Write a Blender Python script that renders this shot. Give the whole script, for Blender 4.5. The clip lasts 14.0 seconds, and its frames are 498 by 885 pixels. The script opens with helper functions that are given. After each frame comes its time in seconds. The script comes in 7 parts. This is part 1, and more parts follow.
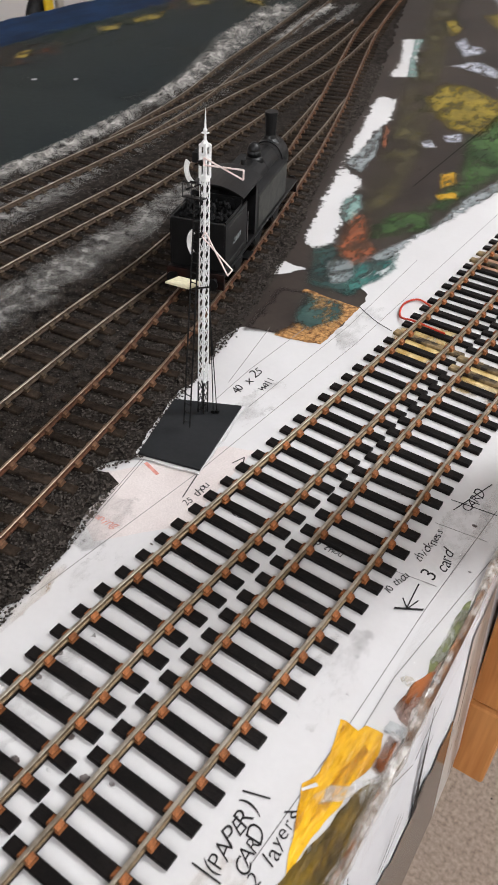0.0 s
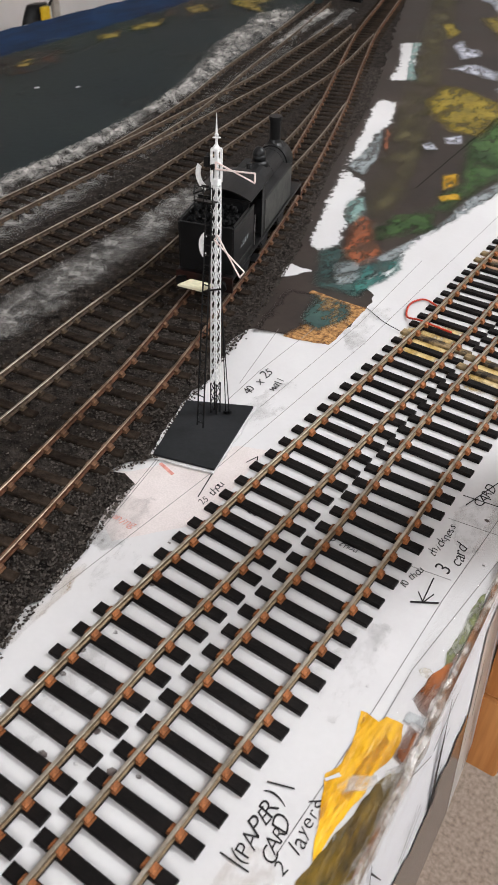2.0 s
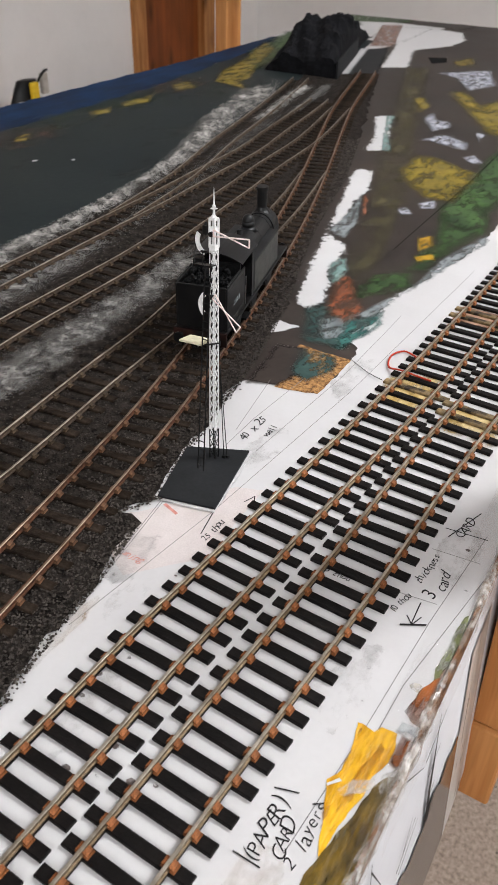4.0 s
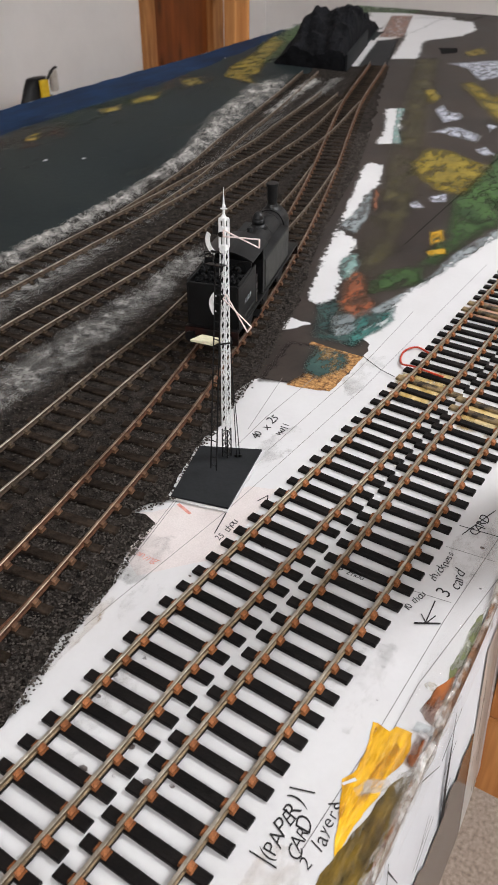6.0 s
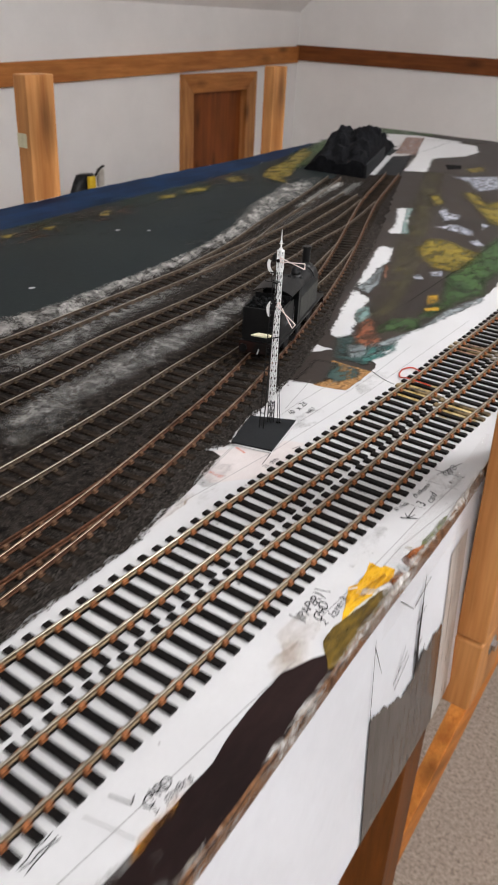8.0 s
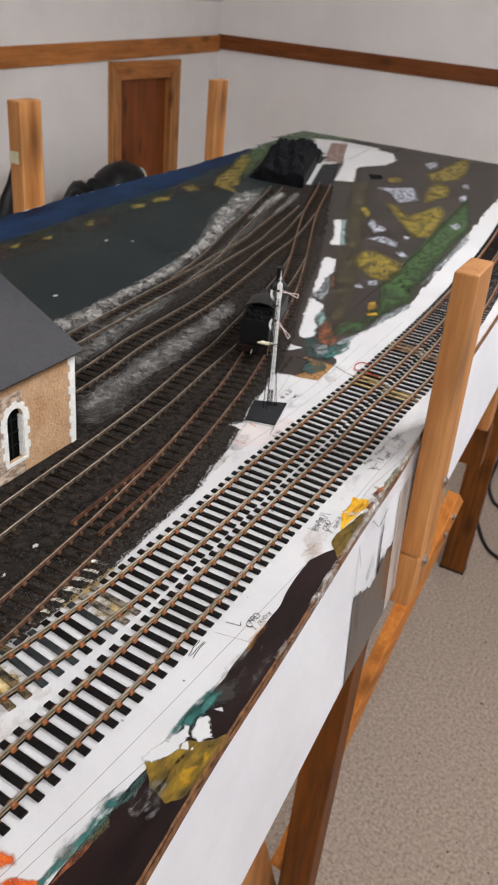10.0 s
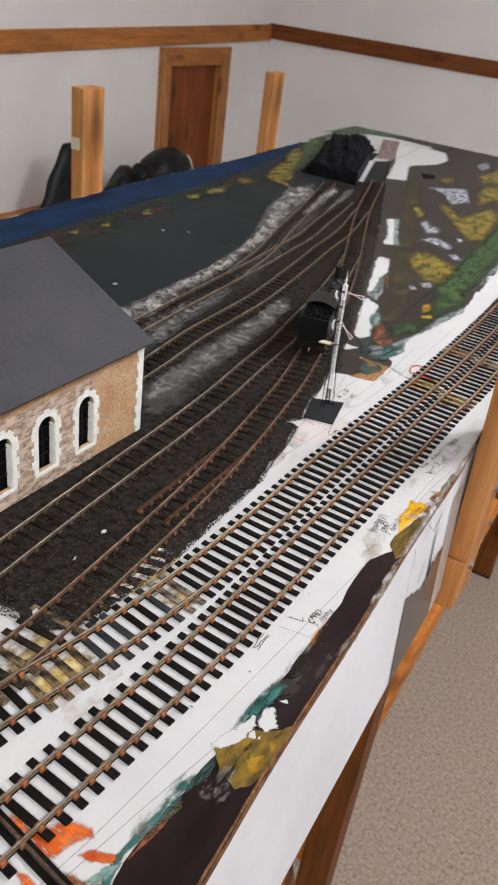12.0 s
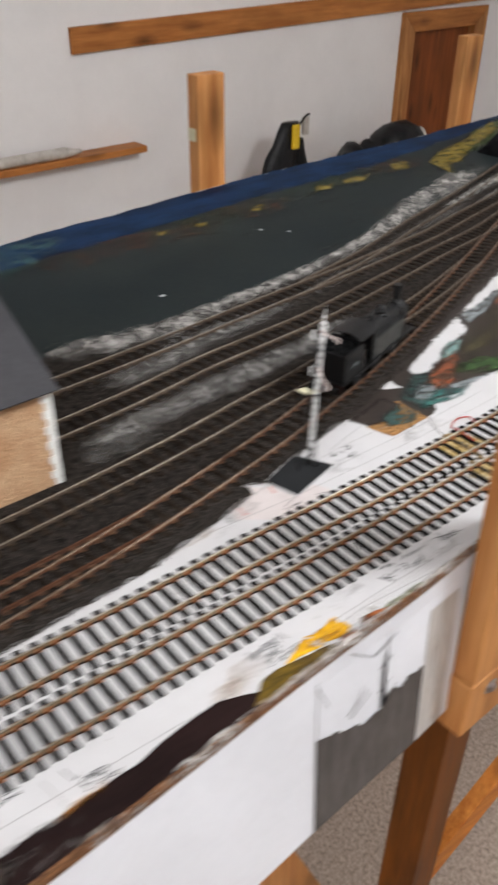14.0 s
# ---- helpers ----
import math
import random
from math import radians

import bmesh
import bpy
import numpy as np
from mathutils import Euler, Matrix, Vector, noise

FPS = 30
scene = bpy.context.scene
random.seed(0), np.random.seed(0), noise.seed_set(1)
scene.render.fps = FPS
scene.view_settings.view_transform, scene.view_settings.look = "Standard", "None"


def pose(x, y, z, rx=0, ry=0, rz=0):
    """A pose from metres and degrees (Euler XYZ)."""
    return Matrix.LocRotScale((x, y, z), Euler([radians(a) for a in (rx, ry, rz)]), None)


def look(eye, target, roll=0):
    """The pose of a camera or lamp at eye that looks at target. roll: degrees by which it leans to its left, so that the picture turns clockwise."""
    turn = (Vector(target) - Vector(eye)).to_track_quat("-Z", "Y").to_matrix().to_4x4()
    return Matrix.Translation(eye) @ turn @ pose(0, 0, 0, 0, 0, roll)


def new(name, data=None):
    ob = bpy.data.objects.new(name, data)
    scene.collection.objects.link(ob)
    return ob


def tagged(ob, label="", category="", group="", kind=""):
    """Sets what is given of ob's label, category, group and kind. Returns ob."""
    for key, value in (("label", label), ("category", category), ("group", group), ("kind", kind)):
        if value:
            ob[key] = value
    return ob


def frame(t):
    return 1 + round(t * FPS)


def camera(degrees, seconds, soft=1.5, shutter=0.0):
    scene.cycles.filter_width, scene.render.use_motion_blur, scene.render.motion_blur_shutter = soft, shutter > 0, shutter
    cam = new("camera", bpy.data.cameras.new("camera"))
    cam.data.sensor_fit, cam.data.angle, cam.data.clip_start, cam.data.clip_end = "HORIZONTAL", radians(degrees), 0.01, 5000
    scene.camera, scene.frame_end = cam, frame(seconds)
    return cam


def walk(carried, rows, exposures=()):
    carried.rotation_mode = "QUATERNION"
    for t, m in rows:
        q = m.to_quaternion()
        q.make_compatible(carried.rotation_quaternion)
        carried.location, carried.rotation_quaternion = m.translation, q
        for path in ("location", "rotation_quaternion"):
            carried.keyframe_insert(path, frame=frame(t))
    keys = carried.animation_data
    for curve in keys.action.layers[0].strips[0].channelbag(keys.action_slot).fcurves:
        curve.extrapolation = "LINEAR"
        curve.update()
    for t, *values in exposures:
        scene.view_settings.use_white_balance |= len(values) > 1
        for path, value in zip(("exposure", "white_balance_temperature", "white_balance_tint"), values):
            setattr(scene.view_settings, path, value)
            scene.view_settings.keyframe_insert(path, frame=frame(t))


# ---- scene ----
cam = camera(34.9, 14.0, shutter=0.6)
cam.data.dof.use_dof, cam.data.dof.focus_distance, cam.data.dof.aperture_fstop = True, 0.30, 62.0
SIZE = 0.85
PATH = [
    (0, (0.0034, 0.00085, 0.1802), (-0.6987, 1.1118, -0.89845), 2.4),
    (0.5, (0.0034, -0.00085, 0.17935), (-0.6987, 1.1101, -0.8993), 2.1),
    (1, (0.00255, -0.00255, 0.1802), (-0.69955, 1.1101, -0.89675), 1.9),
    (1.5, (0.00255, -0.00425, 0.1819), (-0.70465, 1.1084, -0.89165), 1.4),
    (2, (0.0017, -0.0051, 0.18105), (-0.7038, 1.11095, -0.88995), 1.6),
    (2.5, (0.0017, -0.0068, 0.18105), (-0.70465, 1.1067, -0.8925), 1.6),
    (2.8, (0.0017, -0.0068, 0.18105), (-0.70125, 1.1084, -0.8925), 1.6),
    (2.9, (0.0085, -0.02635, 0.18955), (-0.6868, 1.1696, -0.80665), 2.8),
    (3, (0.0085, -0.02635, 0.18955), (-0.6868, 1.1696, -0.799), 2.8),
    (3.2, (0.0085, -0.02635, 0.18955), (-0.6902, 1.1747, -0.7837), 2.5),
    (5.5, (0.0119, -0.0238, 0.1921), (-0.7259, 1.1526, -0.78795), 0.2),
    (6, (0.00935, -0.02465, 0.1921), (-0.73185, 1.1475, -0.7905), -0.0),
    (6.5, (0.0102, -0.0289, 0.19465), (-0.7412, 1.13985, -0.7854), -0.2),
    (7, (0.01785, -0.0476, 0.19635), (-0.73695, 1.11945, -0.78285), -0.1),
    (7.5, (0.0408, -0.0969, 0.20655), (-0.71995, 1.08035, -0.7565), 0.6),
    (7.7, (0.0561, -0.11645, 0.1972), (-0.76585, 1.1305, -0.61455), 2.7),
    (9.8, (0.0918, -0.31535, 0.2873), (-0.5474, 1.0251, -0.5406), 5.9),
    (10, (0.0901, -0.31535, 0.28135), (-0.54655, 1.01745, -0.56015), 5.8),
    (10.5, (0.085, -0.3349, 0.2856), (-0.54825, 0.98855, -0.5729), 7.0),
    (11, (0.0816, -0.3349, 0.28305), (-0.5661, 0.97495, -0.58565), 7.4),
    (11.5, (0.07225, -0.34, 0.28305), (-0.5899, 0.96305, -0.58565), 7.9),
    (12, (0.07055, -0.3332, 0.2873), (-0.6035, 0.9656, -0.578), 7.9),
    (12.5, (0.0663, -0.3264, 0.2856), (-0.62135, 0.96135, -0.5848), 7.4),
    (13, (0.07225, -0.30685, 0.28815), (-0.63665, 0.9656, -0.5899), 6.9),
    (13.5, (0.1054, -0.22015, 0.2941), (-0.89675, 0.8041, -0.6205), 3.0),
    (13.7, (0.1326, -0.1819, 0.2975), (-0.9282, 0.76755, -0.6307), 1.9),
    (14, (0.15555, -0.1088, 0.2992), (-0.9197, 0.80155, -0.6528), 0.7),
]
walk(cam, [(t, look(eye, target, roll)) for t, eye, target, roll in PATH])

# ---- light ----
world = bpy.data.worlds.new("world")
scene.world = world
world.use_nodes = True
world.node_tree.nodes["Background"].inputs[0].default_value = (0.9, 0.95, 1.0, 1)
world.node_tree.nodes["Background"].inputs[1].default_value = 0.02


def tube_lamp(x, y, z, watts, colour):
    """A bare tube shines to all sides."""
    d = bpy.data.lights.new("tube_light_source", "POINT")
    d.shadow_soft_size, d.energy, d.color = 0.16, watts, colour
    ob = new("tube_light_source", d)
    ob.matrix_world = pose(x, y, z)
    return ob


COOL = (0.955, 0.98, 1.0)
tube_lamp(0.50, 1.0, 1.0, 41, COOL)
tube_lamp(0.50, -1.25, 1.0, 32, COOL)


# ---- materials ----
def rgb(r, g, b):
    """Linear colour from eight-bit screen values."""
    return tuple(((c / 255 + 0.055) / 1.055) ** 2.4 if c > 10 else c / 255 / 12.92 for c in (r, g, b)) + (1,)


def mat(name, a, b, scale=60, rough=0.6, metal=0.0, bump=0.15, fine=800, stretch=(1, 1, 1), detail=6, spec=0.22, contrast=(0.35, 0.65), vary=0.0, depth=0.0006, coat=0.0, grain=0.2):
    """Two colours mixed by a coarse noise, with a fine noise for relief, roughness and tone."""
    m = bpy.data.materials.new(name)
    m.use_nodes = True
    nt = m.node_tree
    N, L = nt.nodes, nt.links
    bsdf = N["Principled BSDF"]
    tc = N.new("ShaderNodeTexCoord")
    mp = N.new("ShaderNodeMapping")
    mp.inputs["Scale"].default_value = stretch
    L.new(tc.outputs["Object"], mp.inputs["Vector"])
    n1 = N.new("ShaderNodeTexNoise")
    n1.inputs["Scale"].default_value, n1.inputs["Detail"].default_value, n1.inputs["Roughness"].default_value = scale, detail, 0.65
    n2 = N.new("ShaderNodeTexNoise")
    n2.inputs["Scale"].default_value, n2.inputs["Detail"].default_value = fine, 3
    for n in (n1, n2):
        L.new(mp.outputs["Vector"], n.inputs["Vector"])
    cr = N.new("ShaderNodeValToRGB")
    cr.color_ramp.elements[0].position, cr.color_ramp.elements[1].position = contrast
    cr.color_ramp.elements[0].color, cr.color_ramp.elements[1].color = a, b
    L.new(n1.outputs["Fac"], cr.inputs["Fac"])
    col = cr.outputs["Color"]
    hs = N.new("ShaderNodeHueSaturation")
    mr = N.new("ShaderNodeMapRange")
    mr.inputs["To Min"].default_value, mr.inputs["To Max"].default_value = 1 - grain, 1 + grain
    L.new(n2.outputs["Fac"], mr.inputs["Value"])
    val = mr.outputs["Result"]
    if vary:
        oi = N.new("ShaderNodeObjectInfo")
        m2 = N.new("ShaderNodeMapRange")
        m2.inputs["To Min"].default_value, m2.inputs["To Max"].default_value = 1 - vary, 1 + vary
        L.new(oi.outputs["Random"], m2.inputs["Value"])
        mu = N.new("ShaderNodeMath")
        mu.operation = "MULTIPLY"
        L.new(val, mu.inputs[0]), L.new(m2.outputs["Result"], mu.inputs[1])
        val = mu.outputs["Value"]
    L.new(val, hs.inputs["Value"])
    L.new(col, hs.inputs["Color"])
    L.new(hs.outputs["Color"], bsdf.inputs["Base Color"])
    r = N.new("ShaderNodeMapRange")
    r.inputs["To Min"].default_value, r.inputs["To Max"].default_value = max(0.02, rough - 0.12), min(1, rough + 0.12)
    L.new(n1.outputs["Fac"], r.inputs["Value"])
    L.new(r.outputs["Result"], bsdf.inputs["Roughness"])
    bsdf.inputs["Metallic"].default_value = metal
    bsdf.inputs["Specular IOR Level"].default_value = spec
    bsdf.inputs["Coat Weight"].default_value = coat
    bsdf.inputs["Coat Roughness"].default_value = 0.15
    if bump:
        bp = N.new("ShaderNodeBump")
        bp.inputs["Strength"].default_value, bp.inputs["Distance"].default_value = bump, depth
        L.new(n2.outputs["Fac"], bp.inputs["Height"])
        L.new(bp.outputs["Normal"], bsdf.inputs["Normal"])
    return m


def wood(name, dark, light, axis, grain=90, rough=0.5):
    """Sawn timber with its grain along an axis (0, 1, 2)."""
    s = [1.0, 1.0, 1.0]
    s[axis] = 0.06
    m = mat(name, dark, light, scale=grain, rough=rough, bump=0.2, fine=400, stretch=s, contrast=(0.3, 0.7), detail=4, depth=0.001, vary=0.08)
    N, L = m.node_tree.nodes, m.node_tree.links
    colour = N["Principled BSDF"].inputs["Base Color"]
    before = colour.links[0].from_socket
    tc, mp, cell, knot, patch, tone = (N.new(k) for k in ("ShaderNodeTexCoord", "ShaderNodeMapping", "ShaderNodeTexVoronoi", "ShaderNodeMapRange", "ShaderNodeTexNoise", "ShaderNodeMapRange"))
    s[axis] = 0.38
    mp.inputs["Scale"].default_value = s
    cell.inputs["Scale"].default_value, patch.inputs["Scale"].default_value = 15, 14
    patch.inputs["Detail"].default_value = 3
    knot.inputs["From Min"].default_value, knot.inputs["From Max"].default_value = 0.08, 0.34
    knot.inputs["To Min"].default_value, knot.inputs["To Max"].default_value = 0.42, 1.0
    tone.inputs["From Min"].default_value, tone.inputs["From Max"].default_value = 0.3, 0.7
    tone.inputs["To Min"].default_value, tone.inputs["To Max"].default_value = 0.80, 1.12
    L.new(tc.outputs["Object"], mp.inputs["Vector"])
    L.new(mp.outputs["Vector"], cell.inputs["Vector"])
    L.new(mp.outputs["Vector"], patch.inputs["Vector"])
    L.new(cell.outputs["Distance"], knot.inputs["Value"])
    L.new(patch.outputs["Fac"], tone.inputs["Value"])
    for fac in (knot.outputs["Result"], tone.outputs["Result"]):
        mul = N.new("ShaderNodeMix")
        mul.data_type, mul.blend_type = "RGBA", "MULTIPLY"
        mul.inputs["Factor"].default_value = 1.0
        L.new(before, mul.inputs[6])
        L.new(fac, mul.inputs[7])
        before = mul.outputs[2]
    L.new(before, colour)
    return m


def fading(name, a, b, scale=150, strength=1.0, rough=0.9):
    """A dusting that thins out towards the long edges of its strip (v of the uv map runs 0..1 across it)."""
    m = mat(name, a, b, scale=scale, rough=rough, bump=0.5, fine=900)
    nt = m.node_tree
    N, L = nt.nodes, nt.links
    uv = N.new("ShaderNodeUVMap")
    sep = N.new("ShaderNodeSeparateXYZ")
    L.new(uv.outputs["UV"], sep.inputs[0])

    def op(kind, x, y):
        o = N.new("ShaderNodeMath")
        o.operation = kind
        for i, v in enumerate((x, y)):
            if isinstance(v, (int, float)):
                o.inputs[i].default_value = v
            else:
                L.new(v, o.inputs[i])
        return o.outputs["Value"]

    v, u = sep.outputs["Y"], sep.outputs["X"]
    ends = op("MINIMUM", 1.0, op("MINIMUM", op("MULTIPLY", u, 9.0), op("MULTIPLY", op("SUBTRACT", 1.0, u), 9.0)))
    tri = op("SUBTRACT", op("MULTIPLY", op("MULTIPLY", v, op("SUBTRACT", 1.0, v)), 4.0), op("MULTIPLY", op("SUBTRACT", 1.0, ends), 1.2))
    tc = N.new("ShaderNodeTexCoord")
    n = N.new("ShaderNodeTexNoise")
    n.inputs["Scale"].default_value, n.inputs["Detail"].default_value, n.inputs["Roughness"].default_value = 46, 8, 0.66
    L.new(tc.outputs["Object"], n.inputs["Vector"])
    n3 = N.new("ShaderNodeTexNoise")
    n3.inputs["Scale"].default_value, n3.inputs["Detail"].default_value, n3.inputs["Roughness"].default_value = 380, 5, 0.75
    L.new(tc.outputs["Object"], n3.inputs["Vector"])
    k = op("ADD", tri, op("ADD", op("MULTIPLY", op("SUBTRACT", n.outputs["Fac"], 0.56), 2.4), op("MULTIPLY", op("SUBTRACT", n3.outputs["Fac"], 0.5), 1.9)))
    mr = N.new("ShaderNodeMapRange")
    mr.inputs["From Min"].default_value, mr.inputs["From Max"].default_value, mr.inputs["To Max"].default_value = 0.15, 1.15, strength
    L.new(k, mr.inputs["Value"])
    L.new(mr.outputs["Result"], N["Principled BSDF"].inputs["Alpha"])
    return m


def brushed(m, bare=0.32, scale=120, stretch=(1.0, 0.45, 1.0), thin=0.20):
    """Paint brushed on thinly: gaps of the ground show through in streaks."""
    nt = m.node_tree
    N, L = nt.nodes, nt.links
    tc, mp, n, mr = (N.new(k) for k in ("ShaderNodeTexCoord", "ShaderNodeMapping", "ShaderNodeTexNoise", "ShaderNodeMapRange"))
    mp.inputs["Scale"].default_value = stretch
    n.inputs["Scale"].default_value, n.inputs["Detail"].default_value, n.inputs["Roughness"].default_value = scale, 5, 0.7
    mr.inputs["From Min"].default_value, mr.inputs["From Max"].default_value = bare, bare + thin
    L.new(tc.outputs["Object"], mp.inputs["Vector"])
    L.new(mp.outputs["Vector"], n.inputs["Vector"])
    L.new(n.outputs["Fac"], mr.inputs["Value"])
    L.new(mr.outputs["Result"], N["Principled BSDF"].inputs["Alpha"])
    return m


WHITE_CARD = mat("white_card", rgb(190, 188, 189), rgb(206, 205, 206), scale=11, rough=0.36, bump=0.02, fine=500, contrast=(0.25, 0.75), spec=0.4, grain=0.03)
PINK_PAPER = mat("pink_paper", rgb(196, 186, 184), rgb(208, 200, 198), scale=30, rough=0.7, fine=1500, bump=0.1)
CHIPBOARD = mat("chipboard", rgb(92, 60, 34), rgb(186, 140, 88), scale=420, rough=0.8, bump=0.6, fine=900, contrast=(0.38, 0.62))
BOARD_EDGE = mat("raw_board_edge", rgb(66, 42, 28), rgb(140, 98, 66), scale=200, rough=0.8, bump=0.6, fine=700)
FASCIA_WHITE = mat("painted_fascia", rgb(226, 227, 232), rgb(236, 237, 242), scale=9, rough=0.45, bump=0.03, fine=160, grain=0.03)
SLEEPER_BLACK = mat("black_plastic_sleeper", rgb(10, 8, 8), rgb(22, 18, 17), scale=220, rough=0.5, bump=0.3, fine=900, vary=0.2, spec=0.12)
SLEEPER_BROWN = mat("weathered_sleeper", rgb(24, 19, 16), rgb(54, 45, 38), scale=200, rough=0.9, bump=0.5, fine=1200, vary=0.3, spec=0.04)
SLEEPER_YELLOW = mat("glue_stained_sleeper", rgb(34, 28, 23), rgb(134, 114, 82), scale=150, rough=0.5, bump=0.3, vary=0.3, contrast=(0.42, 0.62))
CHAIR_RUST = mat("rust_painted_chair", rgb(100, 57, 29), rgb(160, 100, 60), scale=500, rough=0.65, bump=0.4, fine=2000, vary=0.2)
CHAIR_BROWN = mat("brown_chair", rgb(70, 50, 38), rgb(112, 80, 58), scale=500, rough=0.8, bump=0.4, fine=2000, vary=0.25)
CHAIR_DARK = mat("tarnished_chair", rgb(48, 42, 36), rgb(86, 70, 54), scale=500, rough=0.7, bump=0.4, fine=2000, vary=0.25)
RAIL_SIDE = mat("bronzed_rail_web", rgb(92, 76, 58), rgb(136, 116, 92), scale=300, rough=0.5, metal=0.5, bump=0.1)
RAIL_TOP = mat("bright_rail_head", rgb(160, 150, 134), rgb(204, 196, 182), scale=120, rough=0.35, metal=1.0, bump=0.05)
RUST_SIDE = mat("rusted_rail_web", rgb(56, 36, 26), rgb(98, 62, 42), scale=300, rough=0.8, bump=0.3)
DULL_SIDE = mat("dull_rail_web", rgb(52, 42, 35), rgb(88, 72, 60), scale=300, rough=0.8, bump=0.3)
DULL_TOP = mat("dull_rail_head", rgb(104, 94, 84), rgb(150, 140, 128), scale=90, rough=0.42, metal=0.7, bump=0.1)
RUST_TOP = mat("worn_rail_head", rgb(96, 78, 64), rgb(150, 132, 116), scale=90, rough=0.4, metal=0.8, bump=0.1)
BALLAST = mat("dark_ballast_bed", rgb(25, 22, 21), rgb(61, 55, 51), scale=160, rough=0.95, bump=1.0, fine=900, depth=0.002, spec=0.04)
STONE_DARK = mat("dark_stone_grain", rgb(24, 22, 21), rgb(88, 81, 76), scale=400, rough=0.95, bump=0.3, fine=2500, spec=0.06)
STONE_GREY = mat("pale_ash_grain", rgb(80, 78, 76), rgb(134, 131, 128), scale=400, rough=0.95, bump=0.3, fine=2500)
ASH = fading("ash_dust", rgb(66, 64, 62), rgb(178, 174, 170), scale=110, strength=1.0)
ASH_DIM = fading("thin_ash_dust", rgb(48, 46, 45), rgb(124, 121, 118), strength=0.55)
ASH_MID = fading("dull_ash_dust", rgb(54, 52, 51), rgb(150, 147, 144), scale=120, strength=0.82)
SLATE_PAINT = mat("slate_green_paint", rgb(17, 27, 31), rgb(40, 46, 45), scale=7, rough=0.6, bump=0.15, fine=160, contrast=(0.3, 0.7), spec=0.12)
BROWN_PAINT = mat("dark_brown_paint", rgb(36, 31, 29), rgb(58, 50, 46), scale=9, rough=0.5, bump=0.15, fine=180)
UMBER_PAINT = mat("umber_paint", rgb(20, 11, 11), rgb(38, 23, 22), scale=22, rough=0.42, bump=0.3, fine=220, spec=0.14, stretch=(1.6, 0.5, 1))
BLUE_PAINT = mat("navy_blue_paint", rgb(12, 27, 48), rgb(28, 52, 84), scale=16, rough=0.7, bump=0.2, fine=160, stretch=(2, 0.6, 1), spec=0.08)
TEAL_PAINT = mat("teal_paint", rgb(26, 66, 64), rgb(64, 112, 106), scale=50, rough=0.4, bump=0.2, fine=200)
TEAL_DARK = mat("dark_teal_paint", rgb(34, 52, 52), rgb(58, 82, 78), scale=50, rough=0.4, bump=0.2, fine=200)
GREEN_PAINT = mat("grass_green_paint", rgb(30, 50, 27), rgb(66, 92, 50), scale=40, rough=0.45, bump=0.2, fine=200)
OLIVE_PAINT = mat("olive_paint", rgb(34, 28, 9), rgb(140, 110, 28), scale=80, rough=0.3, bump=0.4, fine=260, spec=0.4, stretch=(1.6, 0.5, 1), depth=0.001, contrast=(0.35, 0.72))
YELLOW_PAINT = mat("chrome_yellow_paint", rgb(150, 92, 8), rgb(228, 176, 26), scale=90, rough=0.28, bump=0.5, fine=260, spec=0.4, stretch=(1.6, 0.4, 1), depth=0.001, contrast=(0.3, 0.6))
OCHRE_PAINT = mat("ochre_paint", rgb(86, 74, 26), rgb(138, 120, 46), scale=40, rough=0.45, bump=0.3, fine=200)
RUST_PAINT = mat("rust_brown_paint", rgb(74, 38, 22), rgb(146, 84, 52), scale=80, rough=0.32, bump=0.4, fine=260, spec=0.4, stretch=(1.6, 0.5, 1), depth=0.001)
LIMEWASH = mat("limewashed_brick", rgb(190, 164, 142), rgb(208, 188, 172), scale=80, rough=0.85, bump=0.6, fine=500, depth=0.001)
ORANGE_PAINT = mat("orange_paint", rgb(176, 62, 12), rgb(216, 106, 30), scale=90, rough=0.4, bump=0.2, fine=200, spec=0.35)
LILAC_PAINT = mat("lilac_white_paint", rgb(130, 132, 142), rgb(184, 186, 196), scale=60, rough=0.45, bump=0.3, fine=200)
GREY_PAINT = mat("pale_grey_paint", rgb(104, 110, 112), rgb(150, 156, 158), scale=40, rough=0.45, bump=0.2, fine=200)
WALL_PAINT = mat("wall_paint", rgb(234, 231, 229), rgb(242, 239, 237), scale=3, rough=0.7, bump=0.06, fine=260, grain=0.03)
CARPET = mat("speckled_carpet", rgb(116, 101, 91), rgb(182, 164, 150), scale=120, rough=1.0, bump=0.4, fine=900, depth=0.003, contrast=(0.28, 0.60), detail=10, grain=0.40)
PINE_Z = wood("pine_upright", rgb(158, 98, 50), rgb(204, 146, 90), 2, grain=55)
PINE_Y = wood("pine_lengthways", rgb(160, 96, 46), rgb(196, 130, 70), 1)
# Darker than the upright and lengthways pine.
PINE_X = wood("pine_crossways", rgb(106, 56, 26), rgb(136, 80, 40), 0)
BRACE_WOOD = wood("orange_brace", rgb(176, 100, 38), rgb(212, 138, 66), 1)
# Brown leg timber, its colour darkened for the shade under the board.
LEG_WOOD = wood("stained_leg", rgb(84, 46, 15), rgb(128, 74, 26), 2)
DOOR_WOOD = wood("brown_door_veneer", rgb(112, 58, 24), rgb(146, 80, 36), 2, grain=30)
BLACK_METAL = mat("satin_black_body", rgb(8, 8, 9), rgb(18, 18, 19), scale=60, rough=0.42, bump=0.1, fine=900, spec=0.3)
BLACK_WEAR = mat("dusty_black_body", rgb(18, 18, 19), rgb(40, 40, 41), scale=80, rough=0.6, bump=0.1, fine=900)
BLACK_CARD = mat("charcoal_card", rgb(30, 31, 33), rgb(40, 41, 43), scale=30, rough=0.6, bump=0.1, fine=600, spec=0.12)
